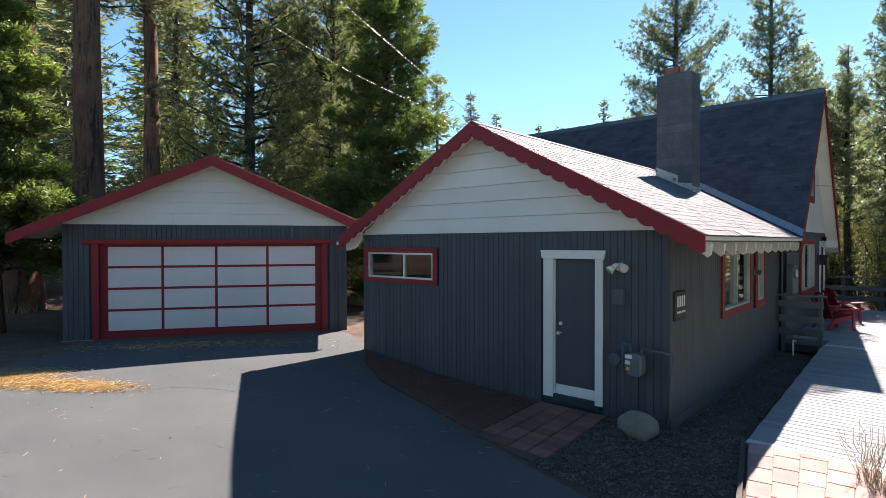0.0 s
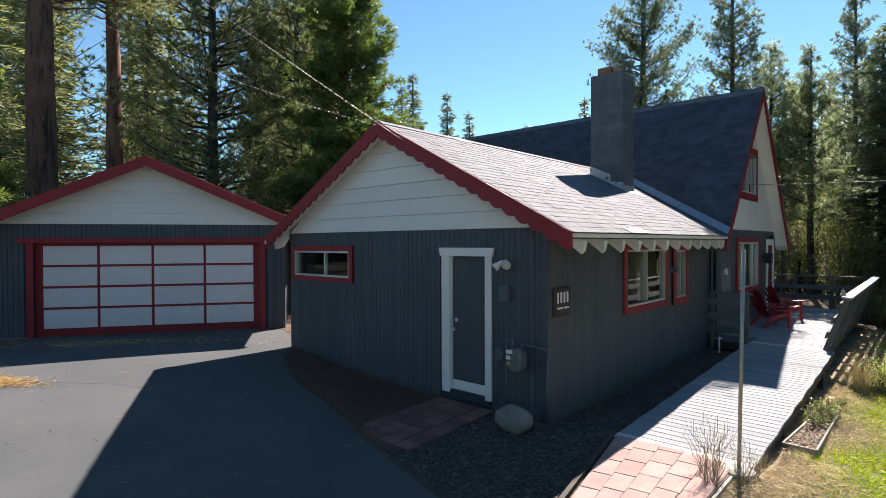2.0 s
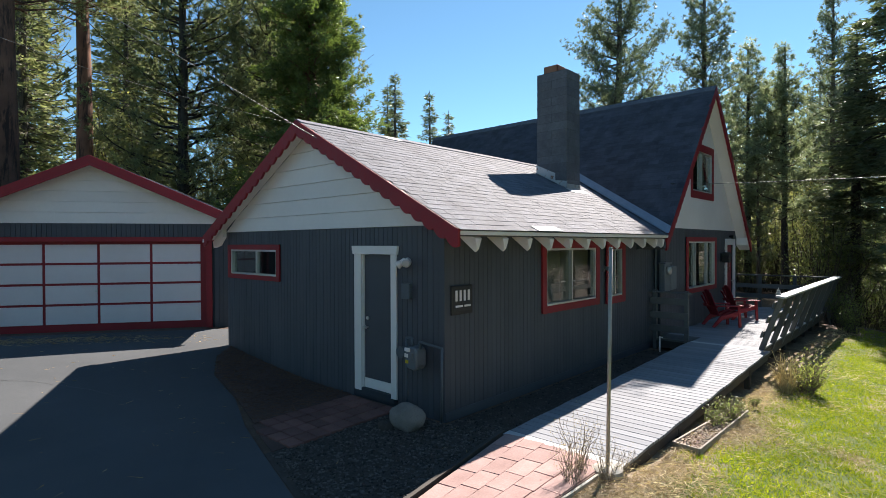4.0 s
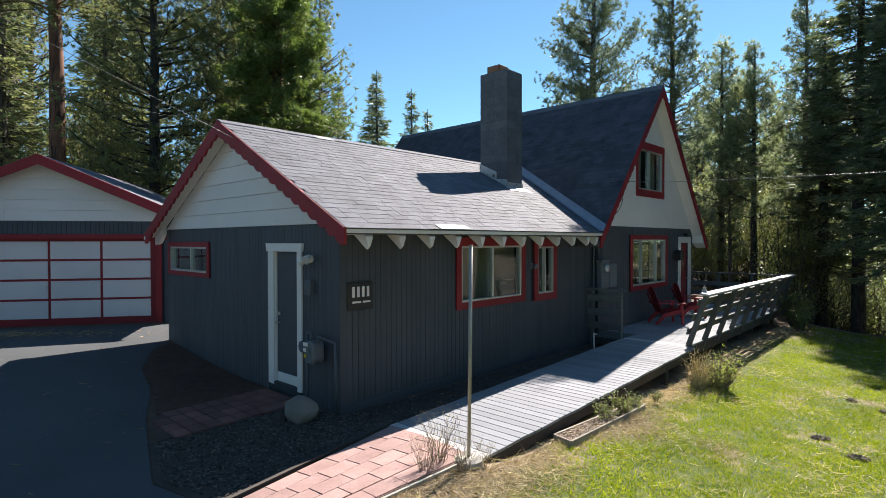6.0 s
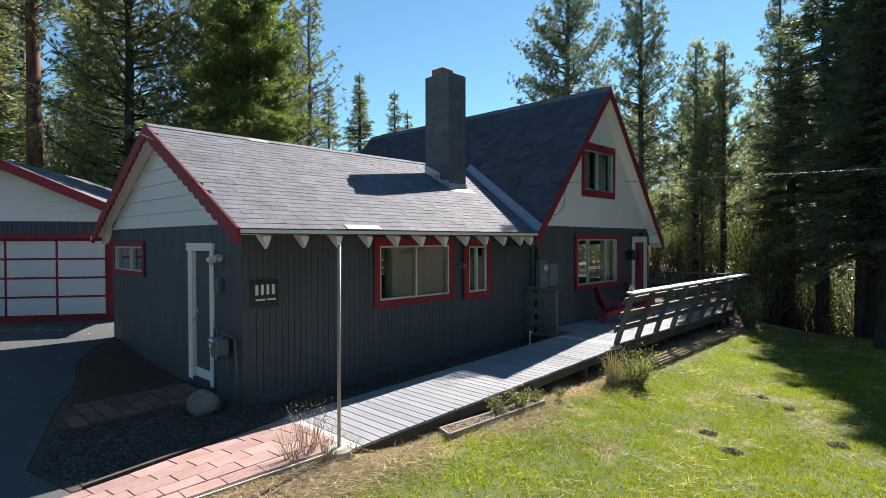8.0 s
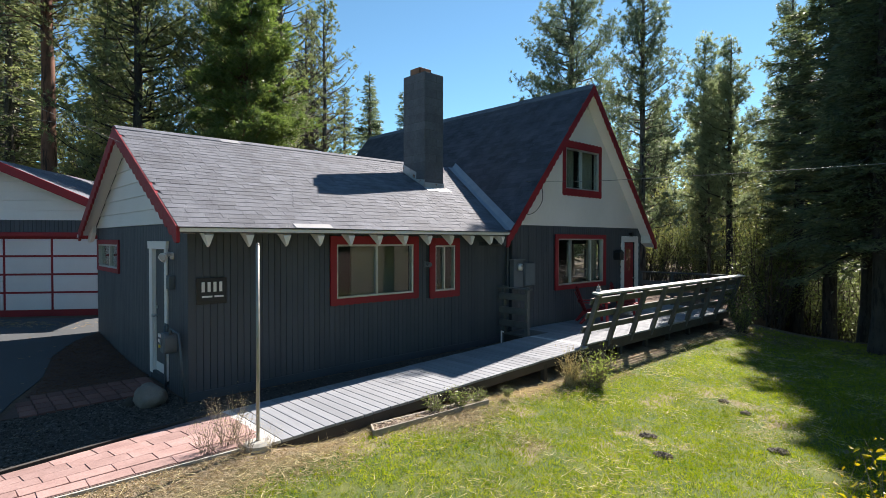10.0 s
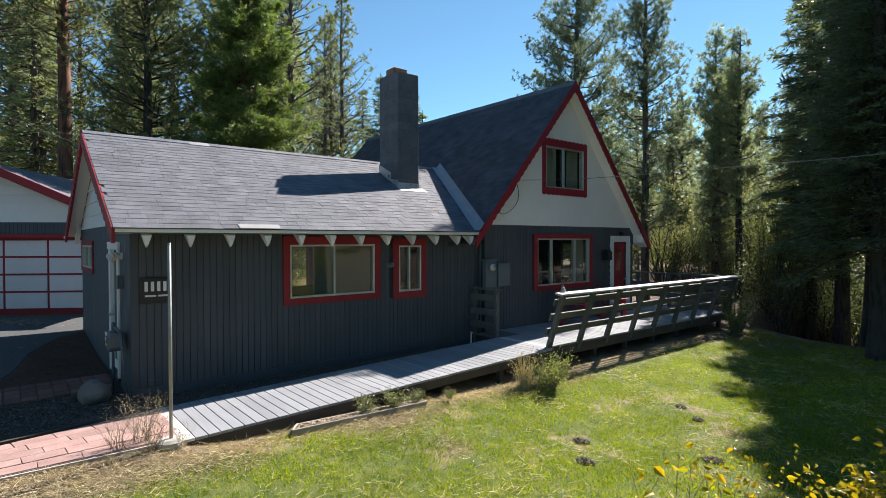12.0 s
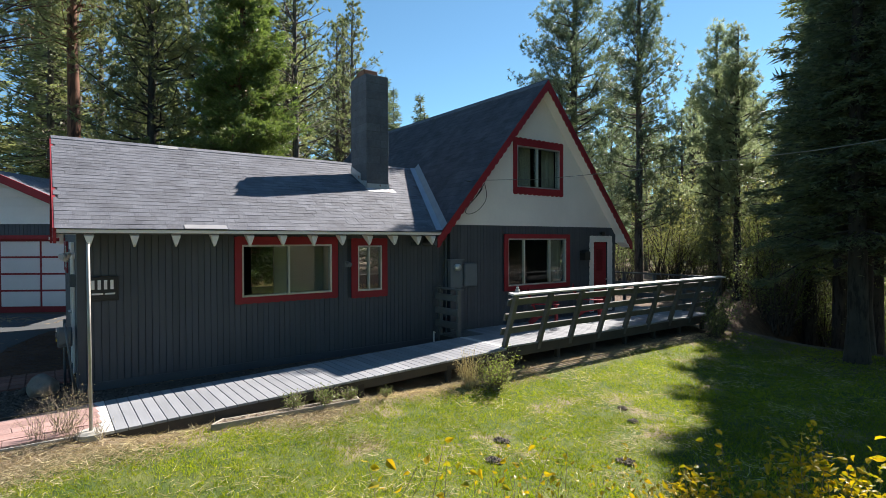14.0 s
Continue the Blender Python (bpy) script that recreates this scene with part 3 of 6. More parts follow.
rake((RIDGE_X, RAKE_Y, RIDGE_Z + 0.005), (EAVE_X - 0.0, RAKE_Y, EAVE_Z), (0, -1, 0), 0.06, house, 0.24, 0.20)
rake((RIDGE_X, RAKE_Y, RIDGE_Z + 0.005), (LEFT_EAVE, RAKE_Y, EAVE_Z), (0, -1, 0), 0.06, house, 0.24, 0.20)
rake((RAKE_X, RIDGE_Y, TOP_Z + 0.005), (RAKE_X, low_r, LOW_Z), (1, 0, 0), 0.05, house, 0.2, 0.20)
rake((RAKE_X, RIDGE_Y, TOP_Z + 0.005), (RAKE_X, yv_e - 0.12, tall_z(yv_e - 0.12)), (1, 0, 0), 0.05, house, 0.2, 0.20)
# white eave board and rafter tails
part("eave_board", MB().box(EAVE_X - 0.028, EAVE_X, RAKE_Y, yv_e - 0.02, EAVE_Z - 0.062, EAVE_Z - 0.008), M_WHITE, house, "", False, 0.004)
part("eave_board", MB().box(LEFT_EAVE, LEFT_EAVE + 0.028, RAKE_Y, yv_e, EAVE_Z - 0.062, EAVE_Z - 0.008), M_WHITE, house, "", False, 0.004)
for y in [6.80 + 0.604 * i for i in range(11)] + [13.22]:
    zt = wing_z(EAVE_X - 0.03) - T * 1.1
    mb = MB()
    prof = [(EAVE_X - 0.035, zt - 0.02), (SIDE + 0.005, wing_z(SIDE) - T * 1.13), (SIDE + 0.005, wing_z(SIDE) - 0.22), (EAVE_X - 0.09, zt - 0.20), (EAVE_X - 0.045, zt - 0.16)]
    wide = [0.068, 0.068, 0.04, 0.014, 0.02]
    k = len(prof)
    mb.add([(a, y + s * w, c) for s in (-1, 1) for (a, c), w in zip(prof, wide)], [tuple(range(k)), tuple(range(2 * k - 1, k - 1, -1))] + [(i, (i + 1) % k, k + (i + 1) % k, k + i) for i in range(k)])
    part("rafter_tail", mb, M_WHITE, house, "", False, 0.004)
for x in (LEFT_EAVE + 0.12,):
    mb = MB()
    mb.prism([(LEFT_EAVE + 0.04, EAVE_Z - 0.11), (WEST, wing_z(WEST) - T * 1.1), (WEST, EAVE_Z - 0.02), (LEFT_EAVE + 0.3, EAVE_Z - 0.2), (LEFT_EAVE + 0.06, EAVE_Z - 0.25)], 6.55, 6.63)
    part("rafter_tail", mb, M_WHITE, house, "", False, 0.004)
# white soffits under the overhangs
def soffit(poly, up):
    n, up = len(poly), Vector(up)
    a, b = [tuple(Vector(p) - up * (T + 0.003)) for p in poly], [tuple(Vector(p) - up * (T + 0.022)) for p in poly]
    part("soffit", MB().add([*a, *b], [tuple(range(n)), tuple(range(2 * n - 1, n - 1, -1))] + [(i, (i + 1) % n, n + (i + 1) % n, n + i) for i in range(n)]), M_WHITE, house)


rx, wx = RAKE_X - 0.016, MAIN + 0.014
soffit([(rx, RIDGE_Y, TOP_Z), (rx, low_r, LOW_Z), (wx, low_r, LOW_Z), (wx, RIDGE_Y, TOP_Z)], n_n)
soffit([(rx, RIDGE_Y, TOP_Z), (rx, yv_e, tall_z(yv_e)), (wx, yv_e, tall_z(yv_e)), (wx, RIDGE_Y, TOP_Z)], n_s)
ry, wy = RAKE_Y + 0.016, FRONT - 0.028
soffit([(RIDGE_X, ry, RIDGE_Z), (EAVE_X - 0.03, ry, wing_z(EAVE_X - 0.03)), (EAVE_X - 0.03, wy, wing_z(EAVE_X - 0.03)), (RIDGE_X, wy, RIDGE_Z)], n_east)
soffit([(RIDGE_X, ry, RIDGE_Z), (LEFT_EAVE + 0.03, ry, wing_z(LEFT_EAVE + 0.03)), (LEFT_EAVE + 0.03, wy, wing_z(LEFT_EAVE + 0.03)), (RIDGE_X, wy, RIDGE_Z)], n_west)
part("soffit", MB().add([(rx, low_r, LOW_Z - 0.13), (wx, low_r, LOW_Z - 0.13), (wx, Y1, 2.62), (rx, Y1, 2.50), (rx, low_r, LOW_Z - 0.15), (wx, low_r, LOW_Z - 0.15), (wx, Y1, 2.2), (rx, Y1, 2.2)],
                        [(0, 1, 2, 3), (7, 6, 5, 4), (0, 4, 5, 1), (1, 5, 6, 2), (2, 6, 7, 3), (3, 7, 4, 0)]), M_WHITE, house)

window(at_front, W1, H1, [-7.14], house)
window(at_side, W2, H2, [10.09], house, "tb", deep=0.016)
window(at_side, W3, H3, [11.86], house, "tb", deep=0.016)
window(at_main, W4, H4, [16.40, 17.38], house)
window(at_main, W5, H5, [16.90], house, "tb")

# rooms seen through the panes
part("room_floor", MB().box(WEST + 0.2, SIDE - 0.2, FRONT + 0.2, Y0, 0.0, 0.04), M_FLOORWOOD, house)
part("room_floor", MB().box(BACK + 0.2, MAIN - 0.2, Y0, Y1 - 0.05, 0.12, 0.16), M_FLOORWOOD, house)
part("room_ceiling", MB().box(WEST + 0.18, SIDE - 0.18, FRONT + 0.18, Y0 + 0.1, 2.46, 2.5), M_ROOM, house)
part("room_ceiling", MB().box(BACK + 0.2, MAIN - 0.2, Y0 + 0.12, Y1 - 0.05, 2.60, 2.64), M_ROOM, house)
part("room_wall", MB().box(-4.6, -4.5, 15.6, 18.3, 2.66, 4.5), M_ROOM, house)
part("room_wall", MB().box(SIDE - 1.2, SIDE - 0.17, 11.20, 11.26, 0.04, 2.46), M_ROOM, house)
def curtain(u0, u1, z0, z1, at, depth, name="curtain"):
    mb, n = MB(at), 28
    rows = [(u0 + (u1 - u0) * i / n, -depth + 0.025 * math.sin(i * 1.9)) for i in range(n + 1)]
    mb.add([(u, o, z) for u, o in rows for z in (z0, z1)], [(2 * i, 2 * i + 2, 2 * i + 3, 2 * i + 1) for i in range(n)])
    return part(name, mb, M_CURTAIN, house, "beige drawn curtain")
curtain(17.55, 18.1, 0.95, 2.45, at_main, 0.26)
curtain(15.72, 15.95, 0.95, 2.45, at_main, 0.26)
curtain(16.1, 16.86, 3.6, 4.85, at_main, 0.24)
curtain(17.3, 17.8, 3.6, 4.85, at_main, 0.24)
part("room_wall", MB().box(SIDE - 0.95, SIDE - 0.89, 10.1, 11.19, 0.04, 2.46), M_ROOM, house)

# doors
door1 = part("door", MB(at_front).box(HD1[0] + 0.02, HD1[1] - 0.02, -0.07, -0.028, 0.20, HD1[3] - 0.01), M_BLUE, house, "slate blue front door with white kick board", False, 0.004)
part("kick_board", MB(at_front).box(HD1[0] + 0.02, HD1[1] - 0.02, -0.07, -0.02, 0.05, 0.2), M_WHITE, door1, "", False, 0.004)
mb = MB(at_front)
kp = Vector(at_front(-3.72, 0, 1.0))
mb.rod(kp + Vector((0, 0.03, 0)), kp + Vector((0, -0.03, 0)), 0.012).rod(kp + Vector((0, -0.03, 0)), kp + Vector((0, -0.075, 0)), 0.03, 0.024, 12)
part("knob", mb, M_ALU, door1, "steel door knob")
part("lock", MB(at_front).rod(kp + Vector((0, 0.02, 0.14)), kp + Vector((0, -0.0, 0.14)), 0.03, 0.028, 12), M_ALU, door1, "round steel lock")
frame1 = part("door_frame", MB(at_front).prism([(D1[0] - 0.02, HD1[3]), (D1[1] + 0.02, HD1[3]), (D1[1] + 0.045, D1[3]), (D1[0] - 0.045, D1[3])], 0.002, 0.05), M_WHITE, house, "white door frame with head board", False, 0.004)
for u0, u1 in ((D1[0], HD1[0]), (HD1[1], D1[1])):
    part("casing", MB(at_front).box(u0, u1, 0.002, 0.035, 0.0, HD1[3]), M_WHITE, frame1, "", False, 0.004)
for u in (HD1[0], HD1[1]):
    part("jamb", MB(at_front).box(u - 0.015, u + 0.015, -0.12, 0.001, 0.05, HD1[3]), M_WHITE, frame1, "", False, 0.003)
part("sill", MB(at_front).box(D1[0] + 0.05, D1[1] - 0.05, -0.12, 0.03, -0.06, 0.045), M_BLUE_DARK, frame1)
door2 = part("door", MB(at_main).box(HD2[0] + 0.02, HD2[1] - 0.02, -0.07, -0.028, HD2[2] + 0.02, HD2[3] - 0.01), M_RED, house, "red panelled entry door", False, 0.004)
for z0, z1 in ((0.35, 0.95), (1.25, 1.32), (2.05, 2.12)):
    part("panel", MB(at_main).box(HD2[0] + 0.1, HD2[1] - 0.1, -0.03, -0.018, z0, z1), M_RED, door2, "", False, 0.004)
part("pane", MB(at_main).box(HD2[0] + 0.2, HD2[1] - 0.2, -0.03, -0.024, 1.36, 2.0), M_GLASS, door2)
kp = Vector(at_main(19.84, 0, 1.1))
part("knob", MB().rod(kp + Vector((-0.03, 0, 0)), kp + Vector((0.03, 0, 0)), 0.012).rod(kp + Vector((0.03, 0, 0)), kp + Vector((0.07, 0, 0)), 0.03, 0.025, 12), M_ALU, door2)
mb = MB(at_main)
mb.prism(scallop(D2[0], D2[1], HD2[3], D2[3], 0.03, 0.16, -1), 0.002, 0.035)
sw = lambda u, o, z: at_main(HD2[0] - z, o, u)
mb.at = sw
mb.prism(scallop(D2[2], HD2[3], 0.0, HD2[0] - D2[0], 0.025, 0.18, -1), 0.002, 0.035)
mb.at = lambda u, o, z: at_main(HD2[1] + z, o, u)
mb.prism(scallop(D2[2], HD2[3], 0.0, D2[1] - HD2[1], 0.025, 0.18, -1), 0.002, 0.035)
part("door_frame", mb, M_WHITE, house, "white scalloped door trim")

# chimney of painted block
CX0, CX1, CY0, CY1, CZ = -4.48, -3.66, 12.66, 13.29, 6.41
chimney = part("chimney", MB().box(CX0 + 0.006, CX1 - 0.006, CY0 + 0.006, CY1 - 0.006, 2.6, CZ - 0.004), M_MORTAR, house, "tall grey painted block chimney")
z, k = 3.0, 0
while z < CZ - 0.05:
    h = min(0.2, CZ - z)
    xc, yc = (CX0 + CX1) / 2, (CY0 + CY1) / 2
    if k % 2:
        parts_ = [((CX1 - CX0) * f - 0.008, CY1 - CY0, CX0 + (CX1 - CX0) * (g + f / 2), yc) for f, g in ((0.5, 0), (0.5, 0.5))]
    else:
        parts_ = [(CX1 - CX0, (CY1 - CY0) * f - 0.008, xc, CY0 + (CY1 - CY0) * (g + f / 2)) for f, g in ((0.62, 0), (0.38, 0.62))]
    for sx, sy, px, py in parts_:
        piece("block", (sx, sy, h - 0.008), pose(px, py, z + h / 2), M_BLOCK, chimney, 0.004)
    z, k = z + h, k + 1
mb = MB()
fx, fy, fs = (CX0 + CX1) / 2 - 0.10, (CY0 + CY1) / 2, 0.19
mb.box(fx - fs, fx + fs, fy - fs, fy - fs + 0.03, CZ - 0.05, CZ + 0.20).box(fx - fs, fx + fs, fy + fs - 0.03, fy + fs, CZ - 0.05, CZ + 0.20)
mb.box(fx - fs, fx - fs + 0.03, fy - fs, fy + fs, CZ - 0.05, CZ + 0.198).box(fx + fs - 0.03, fx + fs, fy - fs, fy + fs, CZ - 0.05, CZ + 0.198)
part("flue", mb, M_TERRA, chimney, "orange terracotta flue", False, 0.006)
f1 = 0.012
mb = MB().prism([(CX0 - f1, wing_z(CX0) + 0.02), (CX1 + f1, wing_z(CX1) + 0.02), (CX1 + f1, wing_z(CX1) + 0.20), ((CX0 + CX1) / 2 + 0.1, wing_z(CX1) + 0.24), ((CX0 + CX1) / 2 + 0.1, wing_z(CX0) - 0.02), (CX0 - f1, wing_z(CX0) + 0.22)], CY0 - f1, CY0 - 0.001)
mb.box(CX1 + 0.001, CX1 + f1, CY0 - f1, CY1 + f1, wing_z(CX1) - 0.02, wing_z(CX1) + 0.14)
part("flashing", mb, M_FLASH, chimney, "rust-stained metal flashing")
part("flashing", MB(lambda a, b, c: (a, b, wing_z(a) + 0.022 + c)).box(CX1 + 0.005, CX1 + 0.2, CY0 - 0.05, CY1 + 0.12, 0, 0.006), M_FLASH, chimney)
# valley metal
va, vb = Vector((EAVE_X, yv_e, EAVE_Z)), Vector((RIDGE_X, yv_r, RIDGE_Z))
mb = MB()
e1, e2 = Vector((0, -1, 0)) * 0.17, Vector((0, 0.09, 0.09 * PITCH)) * 1.5
ex = Vector((0, 0, 0.045))
mb.add([tuple(p) for p in (va + ex, vb + ex, vb + e1 + ex, va + e1 + ex, va + e2 + ex, vb + e2 + ex)], [(0, 1, 2, 3), (0, 4, 5, 1)])
part("valley", mb, M_VALLEY, house, "grey metal roof valley")

# ---- garage ----
GA = 56.5
gu, gn_ = Vector((math.cos(radians(GA)), math.sin(radians(GA)), 0)), Vector((math.sin(radians(GA)), -math.cos(radians(GA)), 0))
g0 = Vector((-10.61, 7.05, 0))
at_gar = lambda u, o, z: tuple(g0 + gu * u + gn_ * o + Vector((0, 0, z)))
gback = lambda u, o, z: at_gar(u, -6.8 - o, z)
garage = thing("garage", at_gar(-2.33, -3, 0.2), "detached two-car garage with blue siding and red trim", "garage")
GU0, GU1, GC = -5.40, 0.73, -2.29
HG = (-4.71, 0.14, 0.15, 2.40)
g_wall = wall(at_gar, GU0, GU1, 0.0, 2.80, [HG], garage)
wall(gback, GU0, GU1, 0.0, 2.80, [], garage, material=M_BLUE)
for u, s in ((GU0, 1), (GU1, -1)):
    part("wall", MB(at_gar).box(min(u, u + s * 0.14), max(u, u + s * 0.14), -6.7, -0.16, 0.0, 2.8), M_BLUE, garage)
gz_top, gh2 = 4.345, 3.98
gslope = (gz_top - 2.58) / gh2
g_roof = lambda u: gz_top - gslope * abs(u - GC)
for s in (-1, 1):
    e = GC + s * gh2
    mb = MB(at_gar)
    mb.add([(GC, 0.38, gz_top), (e, 0.38, g_roof(e)), (e, -7.2, g_roof(e)), (GC, -7.2, gz_top),
            (GC, 0.38, gz_top - 0.09), (e, 0.38, g_roof(e) - 0.09), (e, -7.2, g_roof(e) - 0.09), (GC, -7.2, gz_top - 0.09)],
           [(0, 1, 2, 3), (7, 6, 5, 4), (0, 4, 5, 1), (1, 5, 6, 2), (2, 6, 7, 3), (3, 7, 4, 0)])
    part("roof", mb, M_SHINGLE, garage)
    pa, pb = Vector(at_gar(GC, 0.38, gz_top + 0.01)), Vector(at_gar(e, 0.38, g_roof(e) + 0.01))
    d = (pb - pa)
    mb = MB(lambda u, o, z, pa=pa, d=d: tuple(pa + d * u + gn_ * o + Vector((0, 0, z))))
    mb.prism([(0, 0.0), (1, 0.0), (1, -0.24), (0, -0.24)], 0.0, 0.035)
    part("rake_board", mb, M_RED, garage, "red rake board", False, 0.004)
    # soffit boards beside the wall
    w_e = GU0 if s < 0 else GU1
    for j in range(2):
        ua, ub = w_e + s * (0.02 + j * 0.36), w_e + s * (0.36 + j * 0.36)
        mb = MB(at_gar)
        mb.add([(ua, 0.3, g_roof(ua) - 0.10), (ub, 0.3, g_roof(ub) - 0.10), (ub, -6.9, g_roof(ub) - 0.10), (ua, -6.9, g_roof(ua) - 0.10),
                (ua, 0.3, g_roof(ua) - 0.16), (ub, 0.3, g_roof(ub) - 0.16), (ub, -6.9, g_roof(ub) - 0.16), (ua, -6.9, g_roof(ua) - 0.16)],
               [(0, 1, 2, 3), (7, 6, 5, 4), (0, 4, 5, 1), (1, 5, 6, 2), (2, 6, 7, 3), (3, 7, 4, 0)])
        part("soffit_board", mb, M_WHITE, garage)
g_gable = part("gable", MB(at_gar).prism([(GU0, 2.80), (GU1, 2.80), (GC, gz_top - 0.12)], -0.14, -0.02), M_WHITE, garage, "white lap-sided garage gable")
part("gable", MB(gback).prism([(GU0, 2.80), (GU1, 2.80), (GC, gz_top - 0.12)], -0.14, -0.02), M_WHITE, garage)
for lo, hi in ((2.79, 3.05), (3.05, 3.3), (3.3, 3.55), (3.55, 3.8), (3.8, 4.05), (4.05, 4.24)):
    ha, hb = (min(GU1 - GC + 0.1, (gz_top - 0.1 - z) / gslope) for z in (lo, hi))
    for p, q in (((-1, -0.28), (-0.28, 1)) if lo < 2.8 else ((-1, 1),)):
        mb = MB(at_gar)
        mb.add([(GC + p * ha + 0.003, 0.02, lo + 0.004), (GC + q * ha - 0.003, 0.02, lo + 0.004), (GC + q * (hb if q == 1 else ha) - 0.003, 0.006, hi), (GC + p * (hb if p == -1 else ha) + 0.003, 0.006, hi),
                (GC + p * ha, -0.03, lo + 0.004), (GC + q * ha, -0.03, lo + 0.004), (GC + q * (hb if q == 1 else ha), -0.03, hi), (GC + p * (hb if p == -1 else ha), -0.03, hi)],
               [(0, 1, 2, 3), (4, 7, 6, 5), (0, 4, 5, 1), (3, 2, 6, 7), (0, 3, 7, 4), (1, 5, 6, 2)])
        part("lap_board", mb, M_WHITE, g_gable)
g_door = part("garage_door", MB(at_gar).box(-4.71, 0.14, -0.14, -0.10, 0.16, 2.40), M_RED, garage, "red garage door with sixteen white panels")
PX, PZ = 4.57 / 4, (2.32 - 0.38) / 4
for i in range(4):
    for j in range(4):
        u, z = -4.57 + PX * (i + 0.5), 0.38 + PZ * (j + 0.5)
        x, y, zz = at_gar(u, -0.093, z)
        piece("panel", (PX - 0.06, 0.02, PZ - 0.055), pose(x, y, zz, 0, 0, GA), M_GARAGE_WHITE, g_door, 0.004)
part("handle", MB(at_gar).box(-2.36, -2.31, -0.09, -0.05, 1.16, 1.2), M_ALU, g_door)
part("door_trim", MB(at_gar).box(-4.83, -4.69, 0.002, 0.035, 0.12, 2.36).box(0.12, 0.26, 0.002, 0.035, 0.12, 2.36).box(-5.01, 0.39, 0.002, 0.05, 2.36, 2.47), M_RED, garage, "red garage door trim", False, 0.004)
part("footing", MB(at_gar).box(GU0 - 0.02, -4.81, -0.1, 0.04, 0.0, 0.235), M_CONCRETE, garage)
part("threshold", MB(at_gar).box(-4.72, 0.15, -0.2, 0.03, 0.1, 0.18), M_TERRA, garage)

# ---- ramp, deck and railings ----
RX0, RX1, RY0, RY1 = -1.22, 0.33, 6.79, 13.62
DZ, RZ0 = 0.12, -0.10
ramp_z = lambda y: RZ0 + (DZ - RZ0) * ((y - RY0) / (RY1 - RY0))
ramp = thing("ramp", (-0.45, 10, -0.1), "long grey-painted board ramp with white end", "ramp")
tilt = math.degrees(math.atan2(DZ - RZ0, RY1 - RY0))
pitch = 0.1475
nb = int((RY1 - RY0) / pitch)
for i in range(nb):
    y = RY0 + (i + 0.5) * (RY1 - RY0) / nb
    piece("board", (RX1 - RX0, (RY1 - RY0) / nb - 0.009, 0.038), pose(-0.445 + 0.006 * math.sin(i * 7.3), y, ramp_z(y) - 0.019, tilt, 0, 0), M_DECK_WHITE if i == 0 else M_DECK, ramp, 0.004)
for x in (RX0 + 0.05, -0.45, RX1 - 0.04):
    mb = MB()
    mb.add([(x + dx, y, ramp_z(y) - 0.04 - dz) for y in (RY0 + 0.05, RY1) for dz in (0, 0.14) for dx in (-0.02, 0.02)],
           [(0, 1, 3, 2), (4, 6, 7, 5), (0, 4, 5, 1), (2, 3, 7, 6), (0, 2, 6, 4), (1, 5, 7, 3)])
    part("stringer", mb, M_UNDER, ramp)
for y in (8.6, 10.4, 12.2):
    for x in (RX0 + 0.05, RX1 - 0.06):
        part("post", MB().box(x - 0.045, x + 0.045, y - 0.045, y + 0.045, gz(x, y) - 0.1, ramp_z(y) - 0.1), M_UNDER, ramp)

DX1, DY1 = 0.12, 21.9
deck = thing("deck", (-1, 17.5, DZ), "grey-painted wooden deck beside the entry", "deck")
nb = int((DY1 - RY1) / 0.1475)
for i in range(nb):
    y = RY1 + 0.01 + (i + 0.5) * (DY1 - RY1) / nb
    # first boards by the wall: rail colour darkens them for the shade there
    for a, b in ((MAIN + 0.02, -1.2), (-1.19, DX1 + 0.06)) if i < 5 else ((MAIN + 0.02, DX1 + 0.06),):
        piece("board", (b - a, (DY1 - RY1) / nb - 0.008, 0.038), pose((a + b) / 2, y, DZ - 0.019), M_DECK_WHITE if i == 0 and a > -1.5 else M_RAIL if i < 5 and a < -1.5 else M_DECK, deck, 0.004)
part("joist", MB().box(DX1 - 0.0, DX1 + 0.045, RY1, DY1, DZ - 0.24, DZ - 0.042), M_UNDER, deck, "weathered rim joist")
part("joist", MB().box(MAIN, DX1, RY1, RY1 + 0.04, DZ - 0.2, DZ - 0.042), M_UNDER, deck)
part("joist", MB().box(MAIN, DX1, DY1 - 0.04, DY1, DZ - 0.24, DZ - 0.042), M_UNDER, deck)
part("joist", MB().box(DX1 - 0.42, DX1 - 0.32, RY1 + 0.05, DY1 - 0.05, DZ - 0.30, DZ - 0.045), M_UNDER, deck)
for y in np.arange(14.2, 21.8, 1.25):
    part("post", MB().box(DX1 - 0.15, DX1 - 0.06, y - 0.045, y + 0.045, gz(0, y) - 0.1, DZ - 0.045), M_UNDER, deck)

